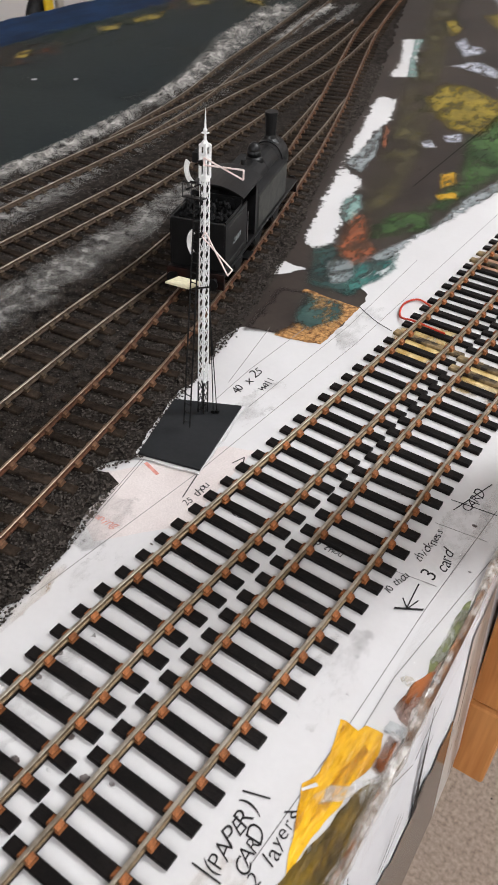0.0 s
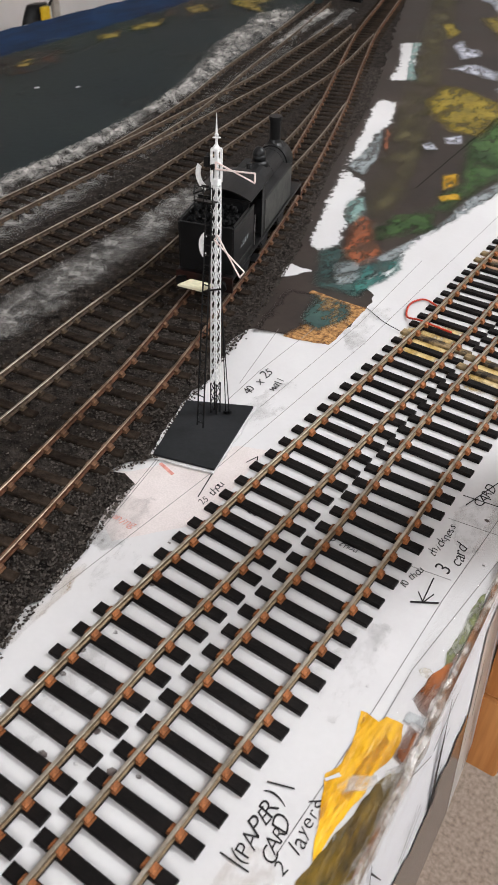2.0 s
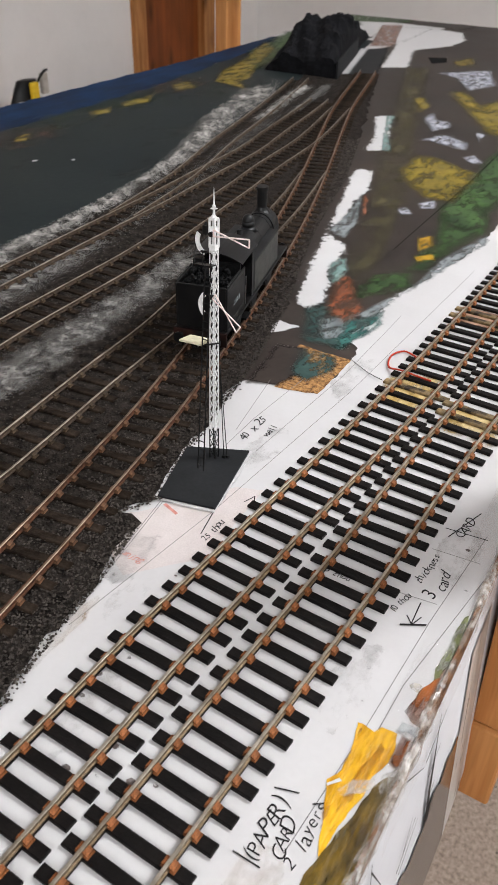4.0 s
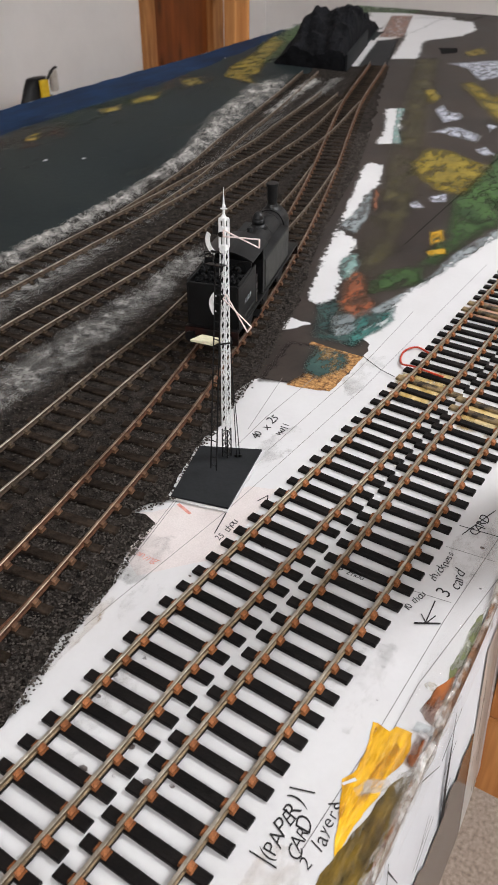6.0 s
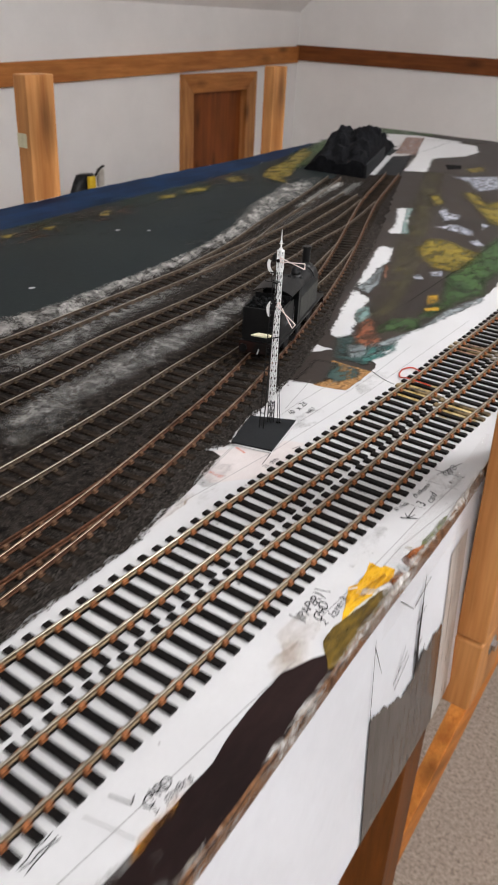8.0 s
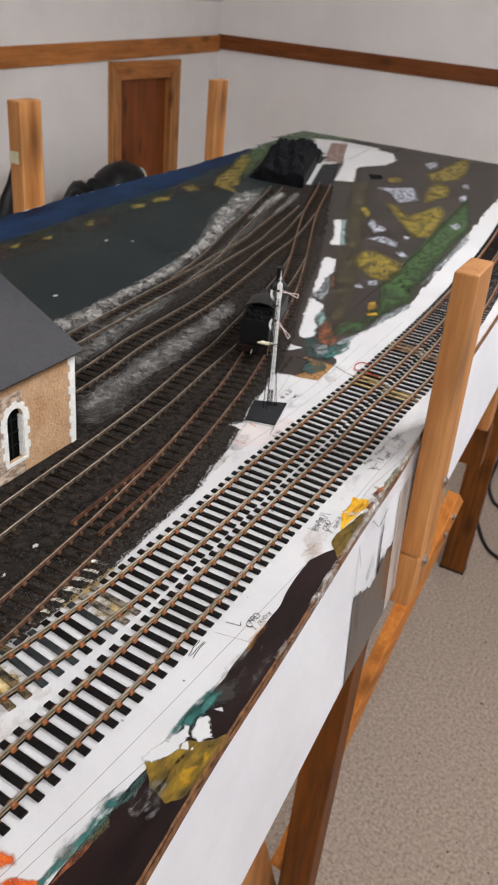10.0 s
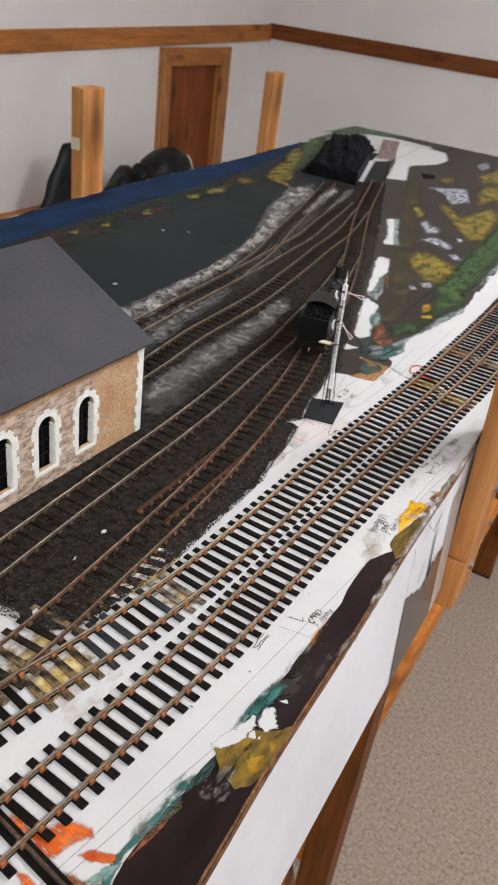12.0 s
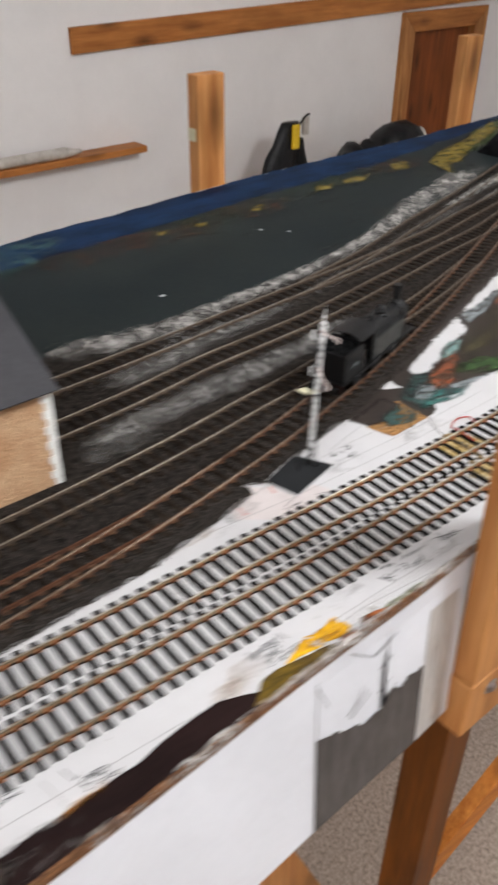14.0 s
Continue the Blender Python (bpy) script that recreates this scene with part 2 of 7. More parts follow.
ROOF_GREY = mat("slate_grey_roof", rgb(55, 55, 58), rgb(68, 67, 70), scale=9, rough=0.6, bump=0.1, fine=300)
COAL = mat("coal", rgb(12, 12, 13), rgb(30, 30, 31), scale=200, rough=0.6, bump=1.0, fine=500, depth=0.002, spec=0.08)
HILL_BLACK = mat("black_plaster", rgb(12, 12, 14), rgb(28, 28, 31), scale=40, rough=0.85, bump=0.8, fine=160, depth=0.003, spec=0.08)
MAST_WHITE = mat("white_metal", rgb(222, 222, 222), rgb(240, 240, 240), scale=200, rough=0.4, bump=0.1)
ARM_WHITE = mat("pinkish_white_wire", rgb(226, 200, 196), rgb(240, 226, 222), scale=200, rough=0.4, bump=0.0)
CREAM = mat("cream_card", rgb(196, 190, 160), rgb(214, 208, 180), scale=200, rough=0.7, bump=0.1)
BRICK_TAN = mat("tan_brick_card", rgb(194, 152, 114), rgb(218, 184, 148), scale=60, rough=0.85, bump=0.9, fine=420, depth=0.0014, contrast=(0.35, 0.7))
bn = BRICK_TAN.node_tree.nodes
bl = BRICK_TAN.node_tree.links
courses, yz, tc2 = bn.new("ShaderNodeTexBrick"), bn.new("ShaderNodeCombineXYZ"), bn.new("ShaderNodeTexCoord")
split, tint, old = bn.new("ShaderNodeSeparateXYZ"), bn.new("ShaderNodeMix"), bn["Principled BSDF"].inputs["Base Color"].links[0].from_socket
bl.new(tc2.outputs["Object"], split.inputs[0])
bl.new(split.outputs["Y"], yz.inputs[0])
bl.new(split.outputs["Z"], yz.inputs[1])
bl.new(yz.outputs[0], courses.inputs["Vector"])
courses.inputs["Scale"].default_value, courses.inputs["Brick Width"].default_value, courses.inputs["Row Height"].default_value, courses.inputs["Mortar Size"].default_value = 250, 0.9, 0.32, 0.05
tint.data_type, tint.blend_type = "RGBA", "MULTIPLY"
tint.inputs["Factor"].default_value = 0.40
courses.inputs["Color1"].default_value, courses.inputs["Color2"].default_value, courses.inputs["Mortar"].default_value = (1, 1, 1, 1), (0.78, 0.72, 0.68, 1), (0.5, 0.45, 0.42, 1)
bl.new(old, tint.inputs[6])
bl.new(courses.outputs["Color"], tint.inputs[7])
bl.new(tint.outputs[2], bn["Principled BSDF"].inputs["Base Color"])
STONE_WHITE = mat("white_quoin", rgb(228, 226, 220), rgb(242, 241, 238), scale=200, rough=0.6, bump=0.1)
# Near black that stands for shade inside openings and holes; also colours the joint.
DARK_INSIDE = mat("dark_interior", rgb(14, 14, 15), rgb(24, 24, 25), scale=20, rough=0.9, bump=0, spec=0.08)
BLACK_RED = mat("grimy_red_paint", rgb(10, 9, 9), rgb(40, 17, 12), scale=120, rough=0.6, bump=0.1)
RED_WIRE = mat("red_insulation", rgb(176, 48, 30), rgb(204, 70, 46), scale=60, rough=0.35, bump=0)
BLACK_WIRE = mat("black_insulation", rgb(18, 18, 19), rgb(30, 30, 31), scale=60, rough=0.4, bump=0)
INK = mat("black_ink", rgb(26, 24, 26), rgb(44, 42, 44), scale=300, rough=0.6, bump=0)
PENCIL = mat("pencil_line", rgb(110, 108, 108), rgb(140, 138, 138), scale=300, rough=0.6, bump=0)
STEEL = mat("zinc_plated_steel", rgb(140, 140, 144), rgb(186, 186, 190), scale=200, rough=0.3, metal=1.0, bump=0.1)
BLACK_BAG = mat("black_rubber", rgb(16, 16, 17), rgb(34, 34, 36), scale=30, rough=0.4, bump=0.4, fine=120, depth=0.003)
YELLOW_TAG = mat("yellow_plastic", rgb(216, 176, 30), rgb(236, 200, 60), scale=60, rough=0.4, bump=0)
TUBE_GREY = mat("grey_plastic_tube", rgb(168, 160, 150), rgb(206, 200, 192), scale=20, rough=0.3, bump=0)
TAPE = bpy.data.materials.new("clear_tape")
TAPE.use_nodes = True
tn = TAPE.node_tree
mix, clear, gloss, bp, nz = (tn.nodes.new(k) for k in ("ShaderNodeMixShader", "ShaderNodeBsdfTransparent", "ShaderNodeBsdfGlossy", "ShaderNodeBump", "ShaderNodeTexNoise"))
gloss.inputs["Roughness"].default_value, mix.inputs[0].default_value, nz.inputs["Scale"].default_value, bp.inputs["Distance"].default_value = 0.12, 0.07, 90, 0.004
tn.links.new(nz.outputs["Fac"], bp.inputs["Height"])
tn.links.new(bp.outputs["Normal"], gloss.inputs["Normal"])
tn.links.new(clear.outputs[0], mix.inputs[1])
tn.links.new(gloss.outputs[0], mix.inputs[2])
tn.links.new(mix.outputs[0], tn.nodes["Material Output"].inputs["Surface"])
# Clear tape fold: its bright glints are put in as near-white colour.
TAPE_FOLD = mat("tape_painted_glints", rgb(150, 138, 126), rgb(226, 224, 222), scale=160, rough=0.12, bump=0.6, fine=300, spec=0.6, contrast=(0.4, 0.62))
PALE_TEAL = mat("pale_teal_paint", rgb(72, 108, 104), rgb(134, 158, 154), scale=60, rough=0.4, bump=0.2, fine=200)
TEAL_SEA = mat("sea_green_paint", rgb(30, 66, 72), rgb(60, 100, 100), scale=30, rough=0.4, bump=0.2, fine=200)
OCHRE_BRIGHT = mat("bright_ochre_paint", rgb(128, 96, 20), rgb(186, 146, 44), scale=60, rough=0.4, bump=0.3, fine=200)
OLIVE_BROWN = mat("olive_brown_paint", rgb(62, 56, 40), rgb(84, 78, 54), scale=30, rough=0.5, bump=0.2, fine=200)
OLIVE_GREEN = mat("olive_green_paint", rgb(70, 78, 44), rgb(140, 146, 100), scale=120, rough=0.4, bump=0.3, fine=300)
BROWN_WASH = mat("brown_wash_paint", rgb(32, 30, 27), rgb(52, 45, 39), scale=7, rough=0.5, bump=0.15, fine=160)
GREY_BROWN = mat("grey_brown_paint", rgb(66, 56, 54), rgb(128, 120, 118), scale=120, rough=0.4, bump=0.2, fine=200)
GREY_WASH = mat("grey_wash_paint", rgb(128, 132, 134), rgb(180, 182, 184), scale=60, rough=0.45, bump=0.2, fine=200)
CREAM_SMEAR = mat("cream_smear", rgb(206, 196, 178), rgb(226, 220, 210), scale=90, rough=0.5, bump=0.2, fine=200)
MILKY_SMEAR = mat("milky_smear", rgb(176, 170, 164), rgb(222, 216, 208), scale=120, rough=0.35, bump=0.3, fine=260, spec=0.4)
DARK_STREAK = mat("dark_streak", rgb(24, 16, 12), rgb(62, 44, 30), scale=120, rough=0.35, bump=0.3, fine=260, spec=0.4)
SIENNA_PAINT = mat("sienna_paint", rgb(60, 28, 10), rgb(168, 92, 30), scale=110, rough=0.28, bump=0.4, fine=260, spec=0.45, stretch=(2.0, 0.35, 1), contrast=(0.36, 0.64))
SLEEPER_SLATE = mat("faded_slate_sleeper", rgb(22, 24, 26), rgb(50, 53, 55), scale=200, rough=0.6, bump=0.3, fine=900, vary=0.25)
SLEEPER_CRUST = mat("glue_crusted_sleeper", rgb(40, 34, 29), rgb(146, 134, 118), scale=230, rough=0.6, bump=0.5, fine=900, vary=0.25, contrast=(0.40, 0.62))
DUSTY_GREY = mat("dusty_grey_body", rgb(44, 44, 43), rgb(78, 77, 74), scale=140, rough=0.6, bump=0.15, fine=900)
BOILER_SATIN = mat("satin_grey_black_body", rgb(12, 12, 13), rgb(24, 24, 26), scale=90, rough=0.42, bump=0.1, fine=900, spec=0.30)
THIN_GREY = mat("thin_grey_smear", rgb(96, 92, 90), rgb(168, 166, 164), scale=130, rough=0.45, bump=0.2, fine=240, stretch=(1.6, 0.6, 1))
AMBER_PAINT = mat("amber_paint", rgb(150, 84, 8), rgb(206, 138, 18), scale=110, rough=0.28, bump=0.4, fine=260, spec=0.45, stretch=(2.0, 0.35, 1), contrast=(0.36, 0.64))
RUST_GLAZE = brushed(mat("rust_glaze", rgb(58, 36, 24), rgb(112, 64, 36), scale=60, rough=0.5, bump=0.2, fine=200), 0.46, 60, (1.0, 0.5, 1.0), 0.4)
GREEN_GLAZE = brushed(mat("green_glaze", rgb(26, 44, 30), rgb(54, 74, 42), scale=60, rough=0.5, bump=0.2, fine=200), 0.46, 60, (1.0, 0.5, 1.0), 0.4)
CARD_SMUDGE = brushed(mat("card_smudge", rgb(142, 140, 139), rgb(176, 174, 172), scale=50, rough=0.5, bump=0.05, fine=300), 0.46, 55, (1.0, 0.6, 1.0), 0.5)
PEACH_STAIN = brushed(mat("peach_stain", rgb(176, 150, 126), rgb(200, 184, 166), scale=60, rough=0.5, bump=0.05, fine=300), 0.44, 60, (1.0, 0.6, 1.0), 0.5)
RED_PRINT = mat("faded_red_print", rgb(188, 120, 108), rgb(204, 146, 136), scale=400, rough=0.6, bump=0)
LIGHT_PLASTIC = mat("white_light_housing", rgb(230, 230, 230), rgb(240, 240, 240), scale=10, rough=0.5, bump=0)

YELLOWED = brushed(mat("yellowed_card", rgb(160, 128, 62), rgb(216, 196, 148), scale=130, rough=0.35, bump=0.2, fine=300, contrast=(0.35, 0.65)), 0.26, 80)
BROWNED = brushed(mat("browned_card", rgb(112, 78, 60), rgb(186, 150, 128), scale=120, rough=0.4, bump=0.2, fine=300, contrast=(0.35, 0.65)), 0.28, 80)
GLUE_STAIN = brushed(mat("dried_yellow_glue", rgb(96, 68, 32), rgb(192, 168, 116), scale=90, rough=0.4, bump=0.4, fine=300, contrast=(0.38, 0.6)), 0.40, 70)
brushed(GREEN_PAINT, 0.32)
for paint_coat in (TEAL_PAINT, RUST_PAINT, LILAC_PAINT, GREY_PAINT, OCHRE_BRIGHT, PALE_TEAL, TEAL_DARK, OLIVE_GREEN, GREY_BROWN, GREY_WASH):
    brushed(paint_coat, 0.36)
brushed(YELLOW_PAINT, 0.27, 110, (1.4, 0.5, 1.0), 0.1)
for thin_coat, gap in ((MILKY_SMEAR, 0.40), (DARK_STREAK, 0.44), (SIENNA_PAINT, 0.29), (AMBER_PAINT, 0.42), (THIN_GREY, 0.50)):
    brushed(thin_coat, gap, 120, (1.4, 0.45, 1.0), 0.30)
brushed(OLIVE_PAINT, 0.28, 90, (1.4, 0.5, 1.0), 0.12)
brushed(OCHRE_PAINT, 0.33, 70)
brushed(ORANGE_PAINT, 0.35, 130, (0.5, 1.2, 1.0), 0.16)
brushed(LIMEWASH, 0.35, 150, (1.0, 0.7, 1.6))
# Gaps break the tape's painted glints into streaks.
brushed(TAPE_FOLD, 0.45, 85, (1.0, 0.35, 1.0))
brushed(TEAL_SEA, 0.45, 60)
brushed(CREAM_SMEAR, 0.45, 90)
brushed(BROWN_WASH, 0.50, 9)
brushed(OLIVE_BROWN, 0.40, 40)


# ---- building helpers ----
def part(name, bm, material, parent=None, label="", smooth=False):
    """Links a bmesh as one mesh object, under a thing or part if one is given."""
    me = bpy.data.meshes.new(name)
    bmesh.ops.recalc_face_normals(bm, faces=bm.faces)
    bm.to_mesh(me)
    bm.free()
    for m in material if isinstance(material, (list, tuple)) else [material]:
        me.materials.append(m)
    if smooth:
        for p in me.polygons:
            p.use_smooth = True
    ob = new(name, me)
    ob.parent = parent
    return tagged(ob, label)


def thing(name, label, category, at=(0, 0, 0), rz=0.0, group="", kind=""):
    ob = new(name)
    ob.empty_display_size = 0.01
    ob.matrix_basis = pose(*at, 0, 0, rz)
    return tagged(ob, label, category, group, kind)


def box(x0, x1, y0, y1, z0, z1, bevel=0.0, bm=None, m=None):
    bm = bm or bmesh.new()
    mm = Matrix.Translation(((x0 + x1) / 2, (y0 + y1) / 2, (z0 + z1) / 2)) @ Matrix.Diagonal((x1 - x0, y1 - y0, z1 - z0, 1))
    if m is not None:
        mm = m @ mm
    geo = bmesh.ops.create_cube(bm, size=1, matrix=mm)
    if bevel:
        edges = list({e for v in geo["verts"] for e in v.link_edges})
        bmesh.ops.bevel(bm, geom=edges, offset=bevel, segments=2, profile=0.5, affect="EDGES")
    return bm


def tube(a, b, r, r2=None, bm=None, seg=10, caps=True):
    """A round bar from a to b."""
    bm = bm or bmesh.new()
    a, b = Vector(a), Vector(b)
    m = Matrix.Translation((a + b) / 2) @ (b - a).to_track_quat("Z", "Y").to_matrix().to_4x4()
    bmesh.ops.create_cone(bm, cap_ends=caps, segments=seg, radius1=r, radius2=r if r2 is None else r2, depth=(b - a).length, matrix=m)
    return bm


def ball(c, r, bm=None, scale=(1, 1, 1), seg=14):
    bm = bm or bmesh.new()
    bmesh.ops.create_uvsphere(bm, u_segments=seg, v_segments=seg // 2 + 1, radius=r, matrix=Matrix.Translation(c) @ Matrix.Diagonal((*scale, 1)))
    return bm


def prism(pts, z0, z1, bm=None):
    """An upright prism over a plan outline."""
    bm = bm or bmesh.new()
    lo = [bm.verts.new((x, y, z0)) for x, y in pts]
    hi = [bm.verts.new((x, y, z1)) for x, y in pts]
    n = len(pts)
    bm.faces.new(hi), bm.faces.new(lo[::-1])
    for i in range(n):
        bm.faces.new((lo[i], lo[(i + 1) % n], hi[(i + 1) % n], hi[i]))
    bmesh.ops.triangulate(bm, faces=[f for f in bm.faces if len(f.verts) > 4])
    return bm


def ragged(pts, rough, step=0.004, seed=0.0):
    """The outline pts with uneven, brushed edges."""
    out = []
    for (x0, y0), (x1, y1) in zip(pts, pts[1:] + pts[:1]):
        d = math.hypot(x1 - x0, y1 - y0)
        n = max(1, min(60, int(d / step)))
        for i in range(n):
            k = i / n
            x, y = x0 + (x1 - x0) * k, y0 + (y1 - y0) * k
            p = Vector((x * 60 + seed, y * 60, seed * 1.7))
            q = Vector((x * 260 + seed, y * 260, seed))
            nx, ny = (y1 - y0) / d, -(x1 - x0) / d
            w = rough * (noise.noise(p) * 1.3 + noise.noise(q) * 0.8)
            out.append((x + nx * w, y + ny * w))
    return out


def curve_x(pts):
    """A smooth function x(y) through plan points in order of y."""
    ys = np.array([p[1] for p in pts], float)
    xs = np.array([p[0] for p in pts], float)
    sl = np.gradient(xs, ys)

    def fn(y):
        i = int(min(max(np.searchsorted(ys, y) - 1, 0), len(ys) - 2))
        h = ys[i + 1] - ys[i]
        t = (y - ys[i]) / h
        if t < 0:
            return xs[0] + sl[0] * (y - ys[0])
        if t > 1:
            return xs[-1] + sl[-1] * (y - ys[-1])
        return (2 * t**3 - 3 * t * t + 1) * xs[i] + (t**3 - 2 * t * t + t) * h * sl[i] + (3 * t * t - 2 * t**3) * xs[i + 1] + (t**3 - t * t) * h * sl[i + 1]

    return fn


def tangent(fn, y):
    d = (fn(y + 0.004) - fn(y - 0.004)) / 0.008
    n = math.hypot(d, 1)
    return d / n, 1 / n


def place_words(words, at, size, turn, parent, ink=None):
    """Handwritten words, flat on a surface: every letter a little out of line."""
    rnd = random.Random(len(words) * 31 + int(abs(at[1]) * 9999))
    x = -0.26 * size * len(words)
    for ch in words:
        if ch != " ":
            cu = bpy.data.curves.new("letter", "FONT")
            cu.body, cu.size, cu.shear, cu.extrude, cu.offset, cu.align_x, cu.align_y = ch, size * rnd.uniform(0.92, 1.25), rnd.uniform(0.05, 0.4), 0.00004, -0.007 * size, "CENTER", "CENTER"
            tmp = bpy.data.objects.new("letter", cu)
            me = bpy.data.meshes.new_from_object(tmp)
            bpy.data.objects.remove(tmp)
            me.materials.append(ink or INK)
            ob = new("letter", me)
            ob.parent = parent
            ob.matrix_basis = pose(*at, 0, 0, turn) @ pose(x, rnd.uniform(-0.10, 0.10) * size, 0, 0, 0, rnd.uniform(-14, 14))
        x += (0.55 if ch.isupper() else 0.45) * size * rnd.uniform(0.9, 1.2)


def stroke(bm, pts, w, z):
    """A flat pen stroke along plan points."""
    for (x0, y0), (x1, y1) in zip(pts, pts[1:]):
        d = math.hypot(x1 - x0, y1 - y0)
        nx, ny = -(y1 - y0) / d * w / 2, (x1 - x0) / d * w / 2
        v = [bm.verts.new(p) for p in ((x0 + nx, y0 + ny, z), (x0 - nx, y0 - ny, z), (x1 - nx, y1 - ny, z), (x1 + nx, y1 + ny, z))]
        bm.faces.new(v)
    return bm


# ---- the room ----
FLOOR, CEIL = -1.30, 1.22
WALL_X, END_Y, RIGHT_X, BACK_Y, KNEE = -2.21, 3.63, 2.6, -3.0, 0.26
tagged(part("floor", box(WALL_X - 0.1, RIGHT_X + 0.1, BACK_Y - 0.1, END_Y + 0.1, FLOOR - 0.1, FLOOR), CARPET), "speckled grey-beige carpet floor", "floor", kind="structure")
DOOR = (2.685, 3.25, 0.005)
bm = box(WALL_X - 0.1, WALL_X, BACK_Y, DOOR[0], FLOOR, KNEE)
box(WALL_X - 0.1, WALL_X, DOOR[1], END_Y, FLOOR, KNEE, bm=bm)
box(WALL_X - 0.1, WALL_X, DOOR[0], DOOR[1], DOOR[2], KNEE, bm=bm)
tagged(part("wall_west", bm, WALL_PAINT), "low off-white knee wall with a door opening", "wall", kind="structure")
tagged(part("wall_north", box(WALL_X - 0.1, RIGHT_X + 0.1, END_Y, END_Y + 0.1, FLOOR, CEIL + 0.1), WALL_PAINT), "off-white gable wall", "wall", kind="structure")
tagged(part("wall_east", box(RIGHT_X, RIGHT_X + 0.1, BACK_Y, END_Y, FLOOR, CEIL), WALL_PAINT), "plain off-white wall", "wall", kind="structure")
tagged(part("wall_south", box(WALL_X - 0.1, RIGHT_X + 0.1, BACK_Y - 0.1, BACK_Y, FLOOR, CEIL + 0.1), WALL_PAINT), "plain off-white wall", "wall", kind="structure")
bm = bmesh.new()
run = WALL_X + (CEIL - KNEE) / math.tan(radians(42))
for y0, y1 in ((BACK_Y, END_Y),):
    v = [bm.verts.new(p) for p in ((WALL_X - 0.1, y0, KNEE), (WALL_X, y0, KNEE), (run, y0, CEIL), (RIGHT_X, y0, CEIL), (RIGHT_X, y0, CEIL + 0.1), (WALL_X - 0.1, y0, CEIL + 0.1))]
    w = [bm.verts.new((p.co.x, y1, p.co.z)) for p in v]
    bm.faces.new(v), bm.faces.new(w[::-1])
    for i in range(6):
        bm.faces.new((v[i], v[(i + 1) % 6], w[(i + 1) % 6], w[i]))
tagged(part("ceiling", bm, WALL_PAINT), "white ceiling sloping down to the knee wall", "ceiling", kind="structure")
for y in (1.18, -1.47):
    lamp = thing("ceiling_light", "white batten ceiling light with a bare tube", "ceiling light", (0.59, y, CEIL), group="ceiling lights")
    part("housing", box(-0.03, 0.03, -0.68, 0.68, -0.045, -0.001, 0.004), LIGHT_PLASTIC, lamp)
    part("lamp_tube", tube((0, -0.6, -0.062), (0, 0.6, -0.062), 0.013, seg=14), LIGHT_PLASTIC, lamp)

bm = box(WALL_X, WALL_X + 0.016, 1.165, END_Y - 0.017, -0.026, 0.048, 0.002)
for v in bm.verts:
    v.co.z += 0.0255 * (v.co.y - 1.165)
tagged(part("trim_west", bm, PINE_Y), "varnished pine dado rail", "trim", kind="structure")
tagged(part("trim_north", box(WALL_X, RIGHT_X, END_Y - 0.016, END_Y, 0.047, 0.116, 0.002), PINE_X), "varnished pine dado rail, darker than the west one", "trim", kind="structure")

door = thing("door_1", "brown veneered low door in a pine frame", "door", (WALL_X, DOOR[0], FLOOR), kind="structure")
H = DOOR[2] - FLOOR
part("door_leaf", box(-0.050, -0.020, 0.081, 0.484, 0.005, H - 0.077, 0.002), DOOR_WOOD, door)


def casing(outline):
    """One mitred length of the door frame, from its outline on the wall."""
    bm = prism(outline, -0.1, 0.014)
    bmesh.ops.transform(bm, matrix=Matrix(((0, 0, 1, 0), (1, 0, 0, 0), (0, 1, 0, 0), (0, 0, 0, 1))), verts=bm.verts)
    return bm


W = DOOR[1] - DOOR[0]
part("jamb", casing([(0.0, 0.0), (0.080, 0.0), (0.080, H - 0.077), (0.0, H - 0.001)]), PINE_Z, door, "pine door frame")
part("jamb", casing([(W - 0.080, 0.0), (W, 0.0), (W, H - 0.001), (W - 0.080, H - 0.077)]), PINE_Z, door, "pine door frame")
part("lintel", casing([(0.081, H - 0.075), (W - 0.081, H - 0.075), (W - 0.001, H), (0.001, H)]), PINE_Y, door, "pine door frame")

# ---- the baseboard ----
EDGE = curve_x([(0.014, -0.60), (-0.003, -0.216), (-0.009, -0.135), (-0.0125, -0.05), (-0.0155, 0.01), (-0.0192, 0.08), (-0.0210, 0.137), (-0.0226, 0.19), (-0.0262, 0.25), (-0.036, 0.447), (-0.043, 0.63), (-0.058, 1.0), (-0.085, 1.80)])
BACK = curve_x([(-0.66, -0.6), (-0.745, 0.25), (-0.763, 0.45), (-0.785, 0.68), (-0.797, 1.08), (-0.816, 1.34), (-0.860, 1.80)])
ys = [-0.6 + i * 0.1 for i in range(25)]
front = [(EDGE(y), y) for y in ys]
back = [(BACK(y), y) for y in ys]
board = thing("baseboard", "white card-topped baseboard splashed with trial paint colours", "baseboard")
inset = [(x - 0.001, y) for x, y in front]
part("deck", prism(inset + back[::-1], -0.010, 0.0), WHITE_CARD, board)
bm = bmesh.new()
rough_rows = []
for i in range(601):
    y = -0.6 + 2.4 * i / 600
    j = [noise.noise(Vector((y * 420, k * 5.0, 2.0))) for k in range(4)]
    x = EDGE(y)
    rough_rows.append([bm.verts.new(p) for p in ((x - 0.0006 + 0.0006 * j[0], y, -0.0066), (x - 0.0006 + 0.0006 * j[0], y, 0.0006), (x + 0.0006 + 0.0005 * j[1], y, 0.0005 + 0.0004 * j[2]), (x + 0.0012 + 0.0005 * j[3], y, -0.0020), (x + 0.0012, y, -0.0066))])
